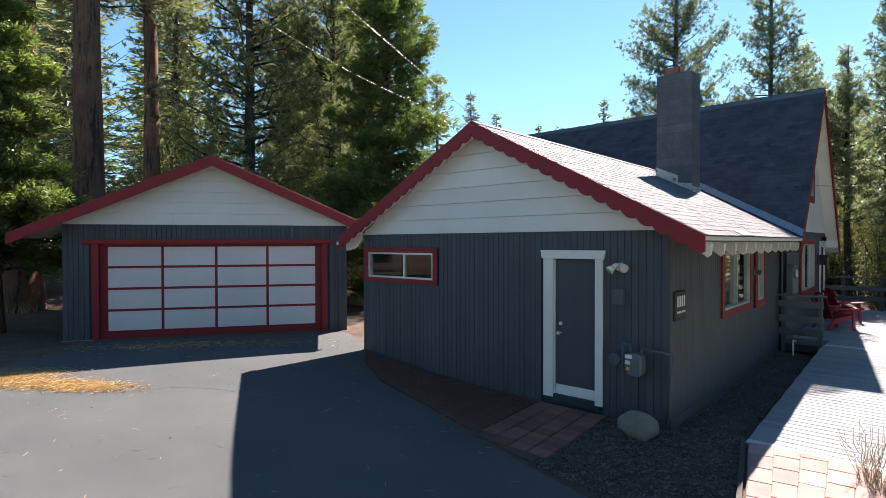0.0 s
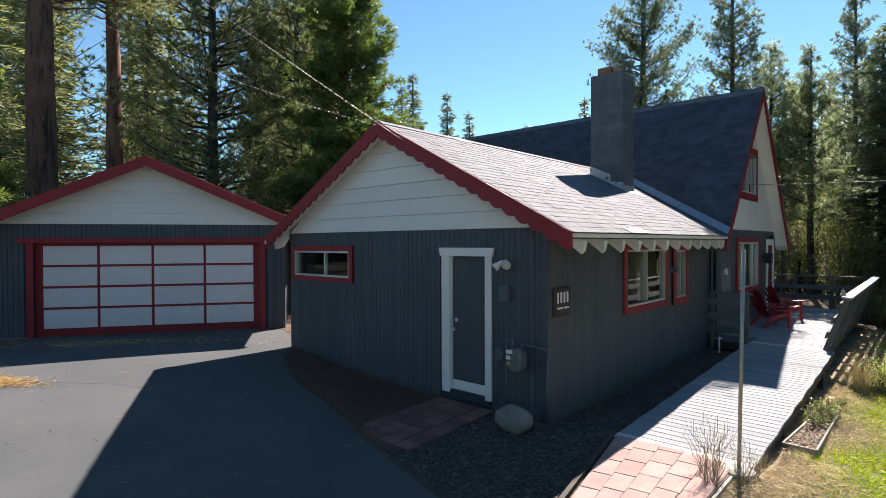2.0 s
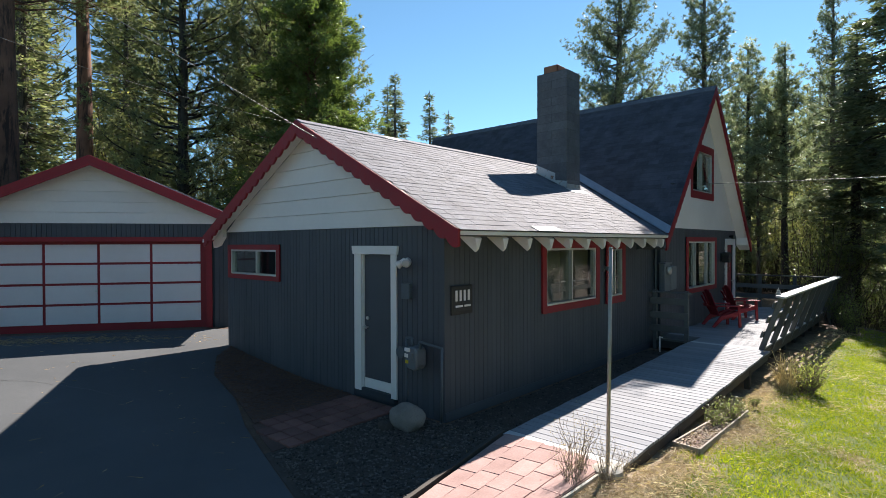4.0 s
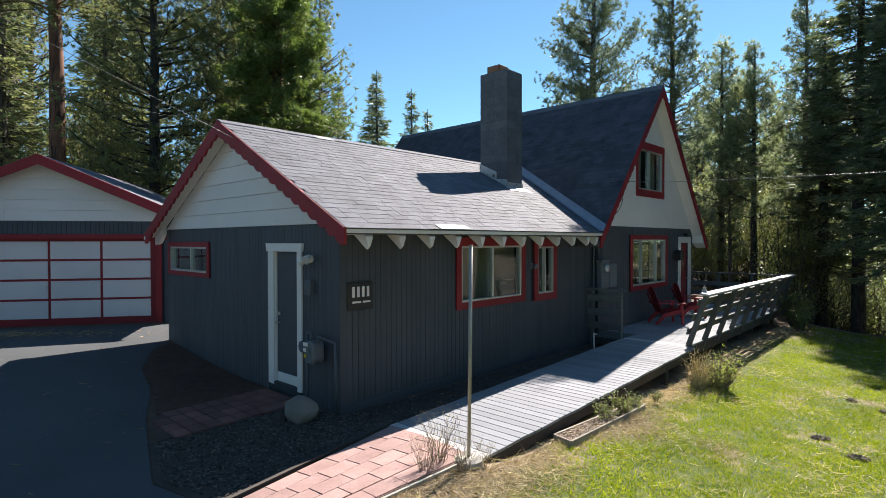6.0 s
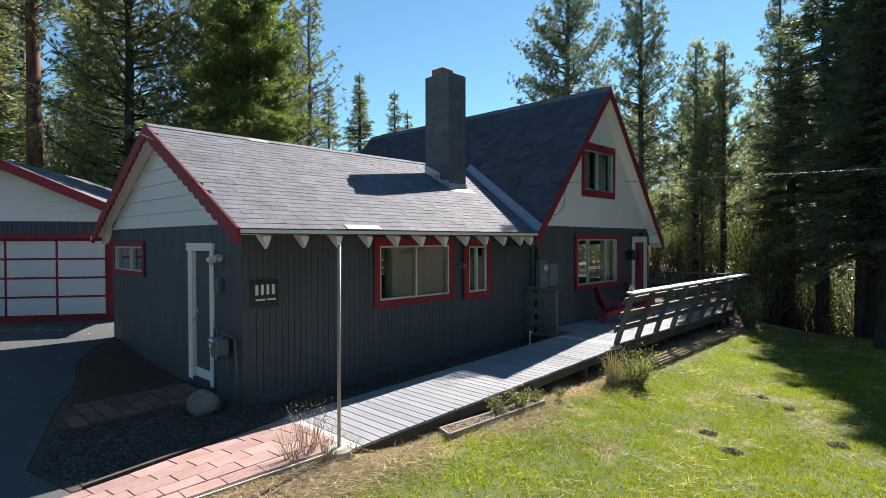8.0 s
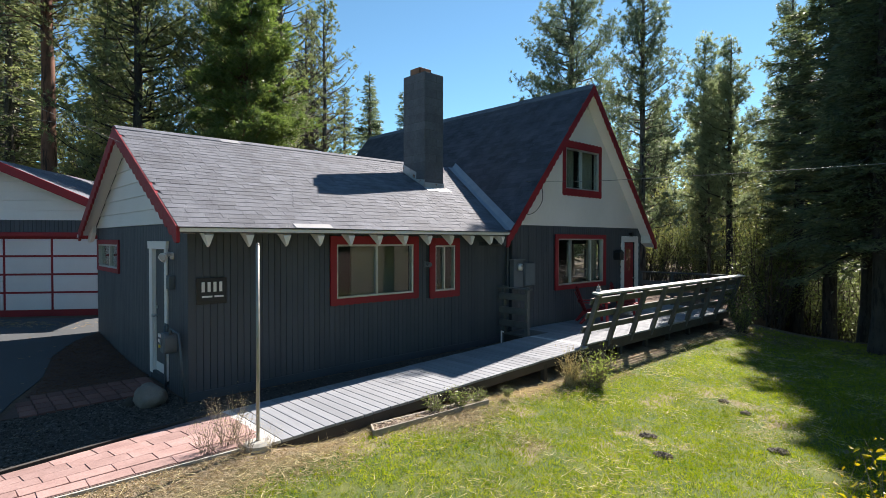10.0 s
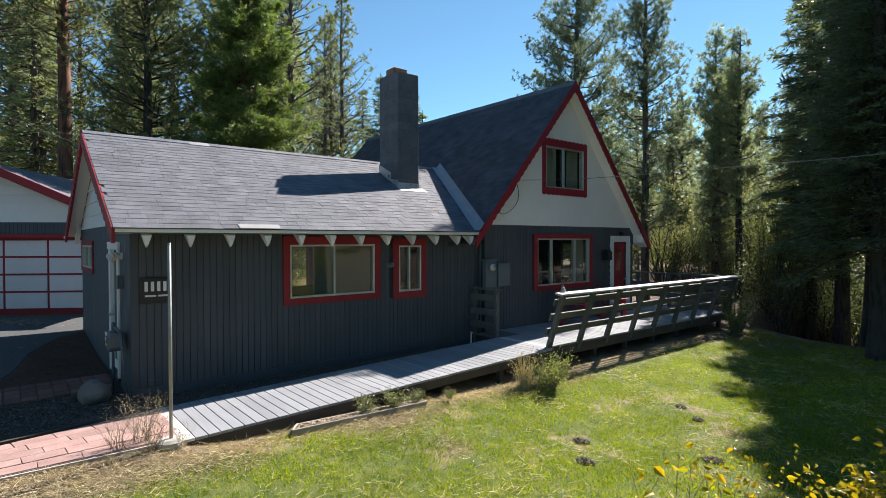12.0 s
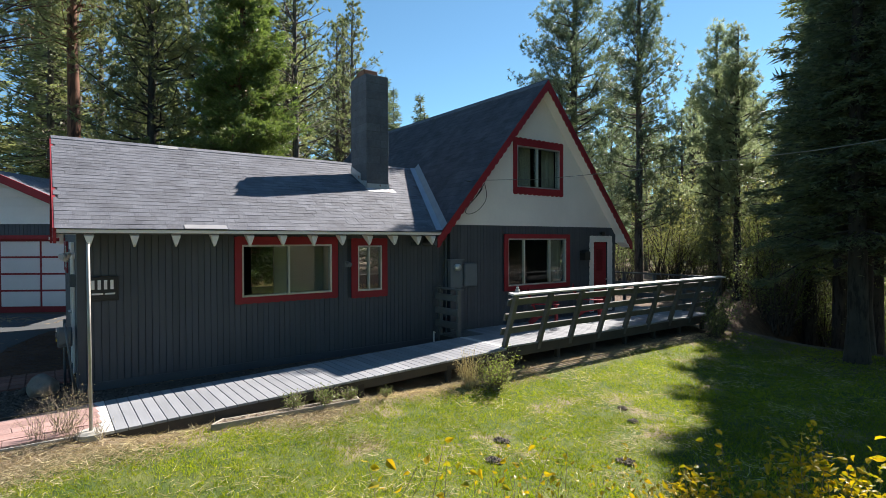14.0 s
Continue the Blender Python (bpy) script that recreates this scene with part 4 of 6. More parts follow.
railing = thing("deck_railing", (0.3, 17.7, DZ), "grey weathered outward-leaning deck railing", "railing")
RT, LEAN_X = 1.19, 0.36
rail_at = lambda f: DX1 + 0.05 + LEAN_X * f       # from the deck edge (0) to the cap (1)
n_posts = 9
for i in range(n_posts):
    y = 13.70 + i * (21.75 - 13.70) / (n_posts - 1)
    mb = MB()
    for f in (0,):
        x0, x1 = rail_at(-0.14), rail_at(1.0)
        z0, z1 = DZ - 0.17, RT
        mb.add([(x0 - 0.05, y - 0.045, z0), (x0 + 0.05, y - 0.045, z0), (x0 + 0.05, y + 0.045, z0), (x0 - 0.05, y + 0.045, z0),
                (x1 - 0.05, y - 0.045, z1), (x1 + 0.05, y - 0.045, z1), (x1 + 0.05, y + 0.045, z1), (x1 - 0.05, y + 0.045, z1)],
               [(0, 3, 2, 1), (4, 5, 6, 7), (0, 1, 5, 4), (1, 2, 6, 5), (2, 3, 7, 6), (3, 0, 4, 7)])
    part("post", mb, M_RAIL, railing, "", False, 0.005)
lean = math.degrees(math.atan2(LEAN_X, RT - DZ))
for f, w in ((0.30, 0.14), (0.58, 0.14), (0.86, 0.14)):
    z = DZ + f * (RT - DZ)
    piece("rail", (0.04, 8.25, w), pose(rail_at(f) - 0.075, 17.70, z, 0, lean, 0), M_RAIL, railing, 0.005)
# cap paler than the rails: strong sun on its top put into the colour
piece("cap_rail", (0.17, 8.35, 0.04), pose(rail_at(1.0) + 0.0, 17.72, RT + 0.022, 0, 8, 0), M_CAP_LIT, railing, 0.006)
back_rail = thing("deck_railing", (-0.8, 21.85, DZ), "grey weathered railing across the deck's far end", "railing")
for x in (-4.9, -3.8, -2.7, -1.6, -0.6, 0.3):
    piece("post", (0.09, 0.09, 1.25), pose(x, 21.85, DZ - 0.2 + 0.625), M_RAIL, back_rail, 0.005)
for z in (0.50, 0.83):
    piece("rail", (5.4, 0.04, 0.14), pose(-2.28, 21.79, z), M_RAIL, back_rail, 0.005)
piece("cap_rail", (5.6, 0.15, 0.04), pose(-2.2, 21.85, RT + 0.0), M_RAIL, back_rail, 0.006)
for i in range(9):
    piece("board", (3.1, 0.138, 0.038), pose(-3.55, Y1 + 0.2 + i * 0.15, DZ - 0.019), M_DECK, deck, 0.004)
short_rail = thing("short_railing", (-1.6, 13.62, DZ), "short weathered slat railing beside the meter wall", "railing")
for x in (-1.96, -1.27):
    piece("post", (0.085, 0.085, 1.35), pose(x, 13.66, DZ - 0.25 + 0.675), M_RAIL, short_rail, 0.005)
for z in (0.36, 0.66, 0.98):
    piece("rail", (0.85, 0.038, 0.15), pose(-1.63, 13.595, z), M_RAIL, short_rail, 0.005)
piece("cap_rail", (0.95, 0.14, 0.036), pose(-1.62, 13.65, 1.17), M_RAIL, short_rail, 0.005)

# ---- trees ----
def blades(rng, pos, direction, length, width, spread):
    """Thin pointed triangles, one at each place, roughly along the direction given."""
    n = len(pos)
    d = direction + rng.normal(0, spread, (n, 3))
    d /= np.linalg.norm(d, axis=1, keepdims=True) + 1e-9
    s = np.cross(d, rng.normal(0, 1, (n, 3)))
    s /= np.linalg.norm(s, axis=1, keepdims=True) + 1e-9
    ln, wd = length * rng.uniform(0.65, 1.3, (n, 1)), width * rng.uniform(0.7, 1.3, (n, 1))
    v = np.stack([pos - s * wd / 2, pos + s * wd / 2, pos + d * ln], 1).reshape(-1, 3)
    return v, np.arange(3 * n).reshape(-1, 3)


def tapered(path, radii, sides=7):
    """Tube along a path."""
    path, k = np.asarray(path, float), len(path)
    t = np.gradient(path, axis=0)
    t /= np.linalg.norm(t, axis=1, keepdims=True) + 1e-9
    ref = np.where(np.abs(t[:, 2:3]) > 0.8, [[1.0, 0, 0]], [[0, 0, 1.0]])
    s = np.cross(t, ref)
    s /= np.linalg.norm(s, axis=1, keepdims=True) + 1e-9
    w = np.cross(t, s)
    a = np.arange(sides) * 2 * np.pi / sides
    r = np.asarray(radii, float)[:, None, None]
    v = path[:, None] + r * (np.cos(a)[None, :, None] * s[:, None] + np.sin(a)[None, :, None] * w[:, None])
    i = np.arange(k * sides).reshape(k, sides)
    f = np.stack([i[:-1], np.roll(i[:-1], -1, 1), np.roll(i[1:], -1, 1), i[1:]], -1).reshape(-1, 4)
    return v.reshape(-1, 3), f


class Heap:
    def __init__(self):
        self.v, self.f, self.n = [], [], 0

    def add(self, vf):
        v, f = vf
        self.v.append(v)
        self.f.append(f + self.n)
        self.n += len(v)

    def mesh(self, name, material, smooth=False):
        return from_arrays(name, np.concatenate(self.v), np.concatenate(self.f), material, smooth)


def conifer(seed, height, base, radius, trunk_r, kind, budget, bark, needles, wide=0.026, far=False, blade=1.0):
    """Meshes of the trunk with its limbs, and of the crown. kind: pine, cedar or fir."""
    rng = np.random.default_rng(seed)
    wood, crown = Heap(), Heap()
    zs = np.linspace(0, height, 14)
    bend = np.cumsum(rng.normal(0, 0.012 * height / 14, (14, 2)), 0)
    path = np.column_stack([bend, zs])
    path[0, 2] = -0.4
    rad = trunk_r * (1 - zs / height) ** 0.75 + 0.015
    rad[0] *= 1.35
    wood.add(tapered(path, rad, 10))
    whorl = {"pine": 0.36, "cedar": 0.26, "fir": 0.30}[kind]
    z, limbs = base, []
    while z < height - 0.25:
        t = (z - base) / (height - base)
        if kind == "pine":
            r = radius * (0.62 + 0.6 * math.sin(math.pi * min(1, t * 0.9 + 0.12))) * (1 - t) ** 0.45
        elif kind == "cedar":
            r = radius * (1 - t) ** 0.8 * (1.0 if t > 0.06 else 0.8)
        else:
            r = radius * (1 - t) ** 0.9
        for _ in range(rng.integers(4, 7) if kind == "pine" else rng.integers(5, 8)):
            limbs.append((z + rng.uniform(-0.15, 0.15), t, max(0.25, r * rng.uniform(0.45, 1.12)), rng.uniform(0, 2 * math.pi)))
        z += whorl * rng.uniform(0.7, 1.3)
    total = sum(l[2] for l in limbs)
    for z, t, r, a in limbs:
        bx, by = np.interp(z, zs, bend[:, 0]), np.interp(z, zs, bend[:, 1])
        rise = {"pine": 0.15 + 0.45 * t, "cedar": -0.10 + 0.35 * t, "fir": -0.32 + 0.35 * t}[kind] + rng.normal(0, 0.10)
        hook = {"pine": 0.22, "cedar": 0.12, "fir": 0.10}[kind]
        s = np.linspace(0, 1, 5)
        px = np.column_stack([bx + np.cos(a) * r * s, by + np.sin(a) * r * s, z + rise * r * s + hook * r * s ** 3])
        px[1:] += rng.normal(0, 0.03 * r, (4, 3))
        wood.add(tapered(px[::2] if far else px, np.linspace(0.018 + 0.012 * r, 0.006, 3 if far else 5), 3 if far else 4))
        m = max(3, int(budget * r / total))
        if kind == "pine":
            k = max(2, int(m / 16))
            f = 1 - rng.beta(1.1, 1.8, k) * 0.85
            hub = np.column_stack([np.interp(f, s, px[:, j]) for j in range(3)]) + rng.normal(0, 0.17 * (0.45 + r * 0.22), (k, 3))
            hub = np.repeat(hub, 16, 0)
            out = rng.normal(0, 1, hub.shape) + np.array([np.cos(a) * 0.95, np.sin(a) * 0.95, 0.5])
            out /= np.linalg.norm(out, axis=1, keepdims=True)
            crown.add(blades(rng, hub + out * 0.02, out, 0.19 if far else 0.15, wide, 0.15))
        elif kind == "cedar":                     # upswept fans of scale leaves, in clumps
            k = max(2, int(m / 14))
            f = rng.uniform(0.22, 1.04, k) ** 0.8
            hub = np.column_stack([np.interp(f, s, px[:, j]) for j in range(3)])
            side = np.array([-np.sin(a), np.cos(a), 0])
            off = rng.normal(0, 1, (k, 1)) * (0.26 * r * (1.25 - f))[:, None]
            hub += side * off + rng.normal(0, 0.09, (k, 3))
            lead = np.array([np.cos(a), np.sin(a), 0.25]) + side * np.sign(off) * 0.7 + rng.normal(0, 0.45, (k, 3))
            hub, lead = np.repeat(hub, 14, 0), np.repeat(lead, 14, 0)
            crown.add(blades(rng, hub + rng.normal(0, 0.055 * blade, hub.shape), lead, 0.12 * blade, 0.045 * blade, 0.55))
        else:
            f = rng.uniform(0.12, 1, m) ** 0.75
            c = np.column_stack([np.interp(f, s, px[:, j]) for j in range(3)])
            side = np.array([-np.sin(a), np.cos(a), 0])
            off = rng.normal(0, 1, (m, 1)) * (0.30 * r * (1.12 - f))[:, None]
            drop = np.abs(off) * 0.35
            c = c + side * off
            c[:, 2:3] -= drop
            c += rng.normal(0, 0.05, c.shape)
            out = np.array([np.cos(a), np.sin(a), 0.0]) + side * np.sign(off) * 0.8
            out[:, 2] -= 0.15
            crown.add(blades(rng, c, out, 0.26 * blade, 0.065 * blade, 0.35))
    return wood.mesh("trunk", bark, True), crown.mesh("crown", needles)


def bush_mesh(seed, height, radius, stems, leaves, leaf, material, bark=None, stem=1.0, fold=False):
    rng = np.random.default_rng(seed)
    wood, crown = Heap(), Heap()
    per = max(4, leaves // stems)
    for _ in range(stems):
        a, r = rng.uniform(0, 2 * math.pi), radius * rng.uniform(0.1, 1)
        h = height * rng.uniform(0.5, 1.05)
        s = np.linspace(0, 1, 6)
        px = np.column_stack([np.cos(a) * (0.2 * radius + r * s ** 1.5), np.sin(a) * (0.2 * radius + r * s ** 1.5), h * s - 0.05])
        px[1:] += rng.normal(0, 0.035 * height, (5, 3))
        wood.add(tapered(px, np.linspace((0.006 + 0.006 * height) * stem, 0.004 * stem, 6), 4))
        f = rng.uniform(0.5 if fold else 0.15, 1.02, per) ** 0.7
        c = np.column_stack([np.interp(f, s, px[:, j]) for j in range(3)]) + rng.normal(0, 0.09 * radius + 0.03, (per, 3))
        d = rng.normal(0, 1, (per, 3))
        d[:, 2] = d[:, 2] * 0.5 - 0.25
        d /= np.linalg.norm(d, axis=1, keepdims=True)
        w = np.cross(d, rng.normal(0, 1, (per, 3)))
        w /= np.linalg.norm(w, axis=1, keepdims=True)
        ln = leaf * rng.uniform(0.6, 1.3, (per, 1))
        if fold:                                  # broad leaf, folded along its midrib, with a drooping tip
            u = np.cross(d, w) * ln * 0.1
            tip = c + d * ln - u * 1.2
            v = np.stack([c, c + d * ln * 0.25 + w * ln * 0.30 + u, c + d * ln * 0.6 + w * ln * 0.24 + u, tip, c + d * ln * 0.45,
                          c, c + d * ln * 0.45, tip, c + d * ln * 0.6 - w * ln * 0.24 + u, c + d * ln * 0.25 - w * ln * 0.30 + u], 1).reshape(-1, 3)
            crown.add((v, np.arange(10 * per).reshape(-1, 5)))
            continue
        v = np.stack([c, c + d * ln * 0.5 + w * ln * 0.28, c + d * ln, c + d * ln * 0.5 - w * ln * 0.28], 1).reshape(-1, 3)
        crown.add((v, np.arange(4 * per).reshape(-1, 4)))
    return wood.mesh("stem", bark or M_TWIG, True), crown.mesh("foliage", material)


def plant(name, meshes, x, y, scale, turn, label, category, group="", sink=0.0, names=("trunk", "crown"), tall=1.0):
    ob = new(name)
    ob.matrix_basis = Matrix.LocRotScale((x, y, gz(x, y) - sink), Euler((0, 0, turn)), (scale, scale, scale * tall))
    for n, me in zip(names, meshes):
        c = new(n, me)
        c.parent = ob
    return tagged(ob, label, category, group)


OLD_PINE = conifer(11, 24, 9.5, 3.0, 0.46, "pine", 45000, M_BARK, M_NEEDLE)
OLD_PINE2 = conifer(12, 23, 10.8, 2.6, 0.33, "pine", 55000, M_BARK, M_NEEDLE)
BROAD_PINE = conifer(13, 17, 2.2, 2.95, 0.24, "pine", 135000, M_BARK_GREY, M_NEEDLE_DARK, 0.026)
GREY_PINE = conifer(33, 17, 2.6, 2.9, 0.22, "pine", 90000, M_BARK_DARK, M_NEEDLE, 0.032)
SLIM_PINE = conifer(14, 16, 3.0, 1.75, 0.17, "pine", 55000, M_BARK_GREY, M_NEEDLE_DARK, 0.027)
YOUNG_PINE = conifer(15, 11.5, 3.6, 1.5, 0.15, "pine", 45000, M_BARK_DARK, M_NEEDLE_BLUE, 0.024)
CEDAR = conifer(16, 16, 0.6, 3.4, 0.30, "cedar", 190000, M_BARK, M_CEDAR)
CEDAR2 = conifer(17, 9, 1.6, 2.5, 0.16, "cedar", 110000, M_BARK, M_CEDAR)
FIR = conifer(18, 19, 4.4, 3.4, 0.33, "fir", 32000, M_BARK_DARK, M_FIR, blade=1.05)
DROOP_FIR = conifer(25, 13, 3.3, 1.6, 0.24, "fir", 12000, M_BARK_DARK, M_FIR, blade=0.95)
TALL_FIR = conifer(26, 20, 8.2, 3.0, 0.26, "fir", 18000, M_BARK_DARK, M_FIR, blade=1.1)
LOW_FIR = conifer(23, 14, 0.7, 3.0, 0.20, "fir", 5000, M_BARK_GREY, M_FIR, far=True, blade=2.5)
SPIRE = conifer(19, 14, 0.8, 2.9, 0.18, "fir", 13000, M_BARK_GREY, M_NEEDLE_DARK, far=True, blade=1.1)
DENSE_SPIRE = conifer(24, 15, 0.5, 3.1, 0.16, "pine", 42000, M_BARK_GREY, M_NEEDLE_BLUE, 0.072, True)
FAR_YOUNG = conifer(22, 11, 0.8, 2.1, 0.12, "pine", 11000, M_BARK_GREY, M_NEEDLE_BLUE, 0.062, True)
FAR_PINE = conifer(20, 18, 2.5, 2.9, 0.22, "pine", 8500, M_BARK_GREY, M_NEEDLE, 0.065, True)
FAR_FIR = conifer(21, 18, 1.0, 2.8, 0.22, "fir", 6500, M_BARK_GREY, M_NEEDLE, far=True, blade=1.4)
WILLOW = bush_mesh(31, 4.2, 1.7, 26, 3600, 0.072, M_WILLOW, M_BARK_GREY)
ASPEN = bush_mesh(32, 5.0, 1.6, 34, 8000, 0.075, M_ASPEN, M_BARK_GREY)

R = random.Random(5)
PINE_L = "tall ponderosa pine with reddish bark and bare lower trunk"
plant("pine_tree", OLD_PINE, -18.61, 4.37, 1.0, 0.4, PINE_L, "tree")
plant("pine_tree", OLD_PINE, -19.9, 2.9, 1.15, 2.4, "old pine with a broad dark trunk behind the garage", "tree")
plant("pine_tree", OLD_PINE2, -21.88, 7.34, 1.0, 1.0, PINE_L, "tree")
plant("pine_tree", GREY_PINE, -19.61, 10.22, 1.1, 2.0, "grey-green pine in the wood behind the garage", "tree")
plant("cedar_tree", CEDAR, -14.5, 12.8, 1.0, 0.3, "broad bright green cedar behind the garage", "tree")
plant("cedar_tree", CEDAR2, -16.0, 1.75, 1.0, 1.3, "small leafy cedar beside the garage", "tree")
plant("pine_tree", BROAD_PINE, -8.73, 26.37, 1.0, 0.7, "dense dark pine behind the house", "tree")
plant("pine_tree", SLIM_PINE, -4.39, 25.15, 0.95, 1.7, "slim pine with sparse limbs behind the deck", "tree")
plant("pine_tree", YOUNG_PINE, -2.05, 28.35, 0.95, 0.9, "young pine behind the deck", "tree")
plant("pine_tree", SLIM_PINE, -0.83, 32.3, 0.95, 4.0, "grey-green pine in the wood", "tree")
for x, y, k in ((-21.1, 26.05, 0.83), (-22.27, 24.14, 0.90), (-17.6, 24.0, 0.68), (-26.64, 27.37, 0.95), (-35.2, 30.6, 1.12), (-18.1, 38.7, 0.95), (-30.5, 49.3, 1.04), (-28.5, 50.5, 1.02)):
    plant("fir_tree", SPIRE, x, y, k, k * 9, "small pointed conifer beyond the roof", "tree")
plant("fir_tree", DENSE_SPIRE, -43.1, 27.2, 1.58, 3.5, "tall narrow fir behind the cedar", "tree")
plant("fir_tree", DENSE_SPIRE, -48.9, 33.7, 1.52, 4.5, "tall narrow fir behind the cedar", "tree")
plant("pine_tree", GREY_PINE, -18.2, 13.2, 0.95, 4.0, "grey-green pine beside the cedar", "tree")
plant("pine_tree", SLIM_PINE, -3.3, 29.4, 0.5, 2.9, "small grey-green pine behind the deck", "tree")
plant("pine_tree", YOUNG_PINE, -4.02, 30.6, 1.05, 3.3, "slim young pine behind the deck", "tree")
# young pines in the wood behind the deck
for x, y, k in ((-6.2, 41.5, 0.92), (-8.4, 40.6, 0.98), (-10.4, 39.0, 0.95), (-12.6, 38.4, 1.0), (-14.8, 37.6, 1.0), (-4.4, 43.8, 0.95), (-2.4, 44.0, 0.92), (-0.2, 45.0, 1.0),
                (-7.4, 42.0, 1.1), (-11.6, 42.5, 1.15), (-15.6, 41.5, 1.15), (-3.4, 43.0, 1.15), (0.8, 43.5, 1.2), (-18.0, 43.0, 1.15), (-9.5, 45.5, 1.2), (-13.8, 46.0, 1.2), (-5.2, 46.5, 1.25), (-1.6, 47.0, 1.3)):
    plant("pine_tree", FAR_YOUNG, x, y, k, k * 23 + x, "young grey-green pine in the wood behind the deck", "tree", "young pines")
for x, y, k in ((-24.6, 3.6, 1.0), (-28.6, 6.6, 1.1), (-27.5, 10.5, 0.95)):
    plant("fir_tree", FAR_FIR, x, y, k, k * 13, "low-branched fir beside the garage", "tree")
# the wood behind the garage
for i in range(24):
    a, d = R.uniform(50, 100), R.uniform(28, 48)
    d += 16 * max(0.0, min(1.0, (a - 82) / 4))
    x, y = 0.4 - d * math.sin(radians(a)), -0.5 + d * math.cos(radians(a))
    m = R.choice([FAR_PINE, FAR_FIR, FAR_PINE])
    plant("forest_tree", m, x, y, R.uniform(0.85, 1.3) if a < 66 else R.uniform(1.1, 1.45), R.uniform(0, 6), "conifer in the dense wood", "tree", "wood")
# the wood behind the deck and lawn
for i in range(30):
    x, y = R.uniform(-36, 4), R.uniform(54, 72)
    plant("forest_tree", R.choice([FAR_PINE, FAR_FIR, FAR_FIR]), x, y, R.uniform(0.72, 0.92) if x < -8 else R.uniform(0.85, 1.1), R.uniform(0, 6), "conifer in the dense wood", "tree", "wood")
for x, y, k in ((1.6, 27.6, 0.92), (2.95, 26.1, 0.85)):
    plant("fir_tree", TALL_FIR, x, y, k, x * 5 + k, "tall fir with a bare dark trunk behind the lawn", "tree")
# from x = 4.6 on out of view, added to deepen the lawn's shade
for x, y, k in ((3.5, 22.95, 0.76), (3.98, 20.9, 0.62), (6.6, 25.5, 0.88), (4.6, 28.0, 1.0), (8.0, 22.3, 0.80), (10.5, 20.0, 0.8), (12.2, 17.0, 0.8), (11.6, 13.2, 0.85), (13.2, 9.6, 0.9), (14.6, 14.0, 0.95)):
    plant("fir_tree", FIR, x, y, k, x * 5 + k, "dark drooping fir at the lawn's edge, some added unseen for shade", "tree")
plant("fir_tree", DROOP_FIR, 0.3, 28.8, 1.0, 0.5, "low dark fir with drooping limbs behind the lawn", "tree")
# trees behind the camera, added for the reflections and seen only in the panes
for x, y in ((27, 8.2), (28, 3.5), (27, -3), (27.5, 12.4), (30.5, 6), (26, 17.5), (31, 10.5), (30, 0), (30.5, 15.5), (26.6, 5.8), (27.2, 10.3)):
    plant("forest_tree", LOW_FIR, x, y, R.uniform(0.95, 1.2), R.uniform(0, 6), "unseen conifer east of the lawn, added for the panes", "tree", "wood")
for x, y, k in ((-2.6, 31.8, 1.25), (-4.6, 33.6, 1.35), (-6.6, 31.0, 1.1), (-0.6, 33.0, 1.1)):
    plant("aspen_bush", ASPEN, x, y, k, k * 31, "aspen with yellow-green leaves among the pines", "bush", "saplings", 0, ("stem", "foliage"))
# unseen row south of the drive, added to cut sky light on the asphalt
for i in range(7):
    x, y = -14 + i * 4.2 + R.uniform(-0.8, 0.8), -14 + R.uniform(-2.5, 2.5)
    plant("forest_tree", LOW_FIR, x, y, R.uniform(0.9, 1.15), R.uniform(0, 6), "unseen tall conifer across the driveway, added to block sky light", "tree", "wood")
# undergrowth
for i in range(16):
    x, y = -7.5 + i * 0.7 + R.uniform(-0.4, 0.4), R.uniform(29.0, 33)
    plant("willow_bush", WILLOW, x, y, R.uniform(0.55, 0.95), R.uniform(0, 6), "yellow-green willow thicket behind the deck", "bush", "thicket", 0, ("stem", "foliage"))
for i in range(10):
    x, y = -0.6 + i * 0.6 + R.uniform(-0.3, 0.3), R.uniform(27.4, 31.5)
    plant("willow_bush", WILLOW, x, y, R.uniform(0.9, 1.3), R.uniform(0, 6), "yellow-green willow thicket behind the lawn", "bush", "thicket", 0, ("stem", "foliage"))
for x, y, s in ((-24.3, 10.1, 1.75), (-23.4, 9.6, 1.45), (-25.2, 11.2, 1.6), (-16.6, 11.0, 0.95), (-21, 13.5, 0.9), (-24, 2.0, 0.9), (-16.6, 14.2, 0.9)):
    plant("aspen_bush", ASPEN, x, y, s, R.uniform(0, 6), "pale yellow-green aspen saplings", "bush", "saplings", 0, ("stem", "foliage"))
DARK_SHRUB = bush_mesh(36, 1.5, 0.6, 40, 1500, 0.06, M_CEDAR, M_BARK_GREY)
M_PALE_LEAF = leafy("pale_shrub_leaves", (0.17, 0.22, 0.08), (0.42, 0.43, 0.24), 0.45)
PALE_SHRUB = bush_mesh(37, 0.66, 0.22, 60, 700, 0.022, M_STRAW, M_STRAW, 0.5)
plant("willow_bush", DARK_SHRUB, 1.0, 20.5, 0.55, 1.0, "leafy shrub against the deck railing", "bush", "", 0, ("stem", "foliage"))
plant("willow_bush", DARK_SHRUB, 0.7, 21.3, 0.85, 3.0, "leafy shrub against the deck railing", "bush", "", 0, ("stem", "foliage"))
SHRUB = bush_mesh(33, 0.62, 0.36, 60, 1500, 0.036, M_PALE_LEAF)
plant("shrub", PALE_SHRUB, 0.88, 12.2, 1.12, 0.0, "pale seeding shrub at the foot of the railing", "bush", "", 0, ("stem", "foliage"))
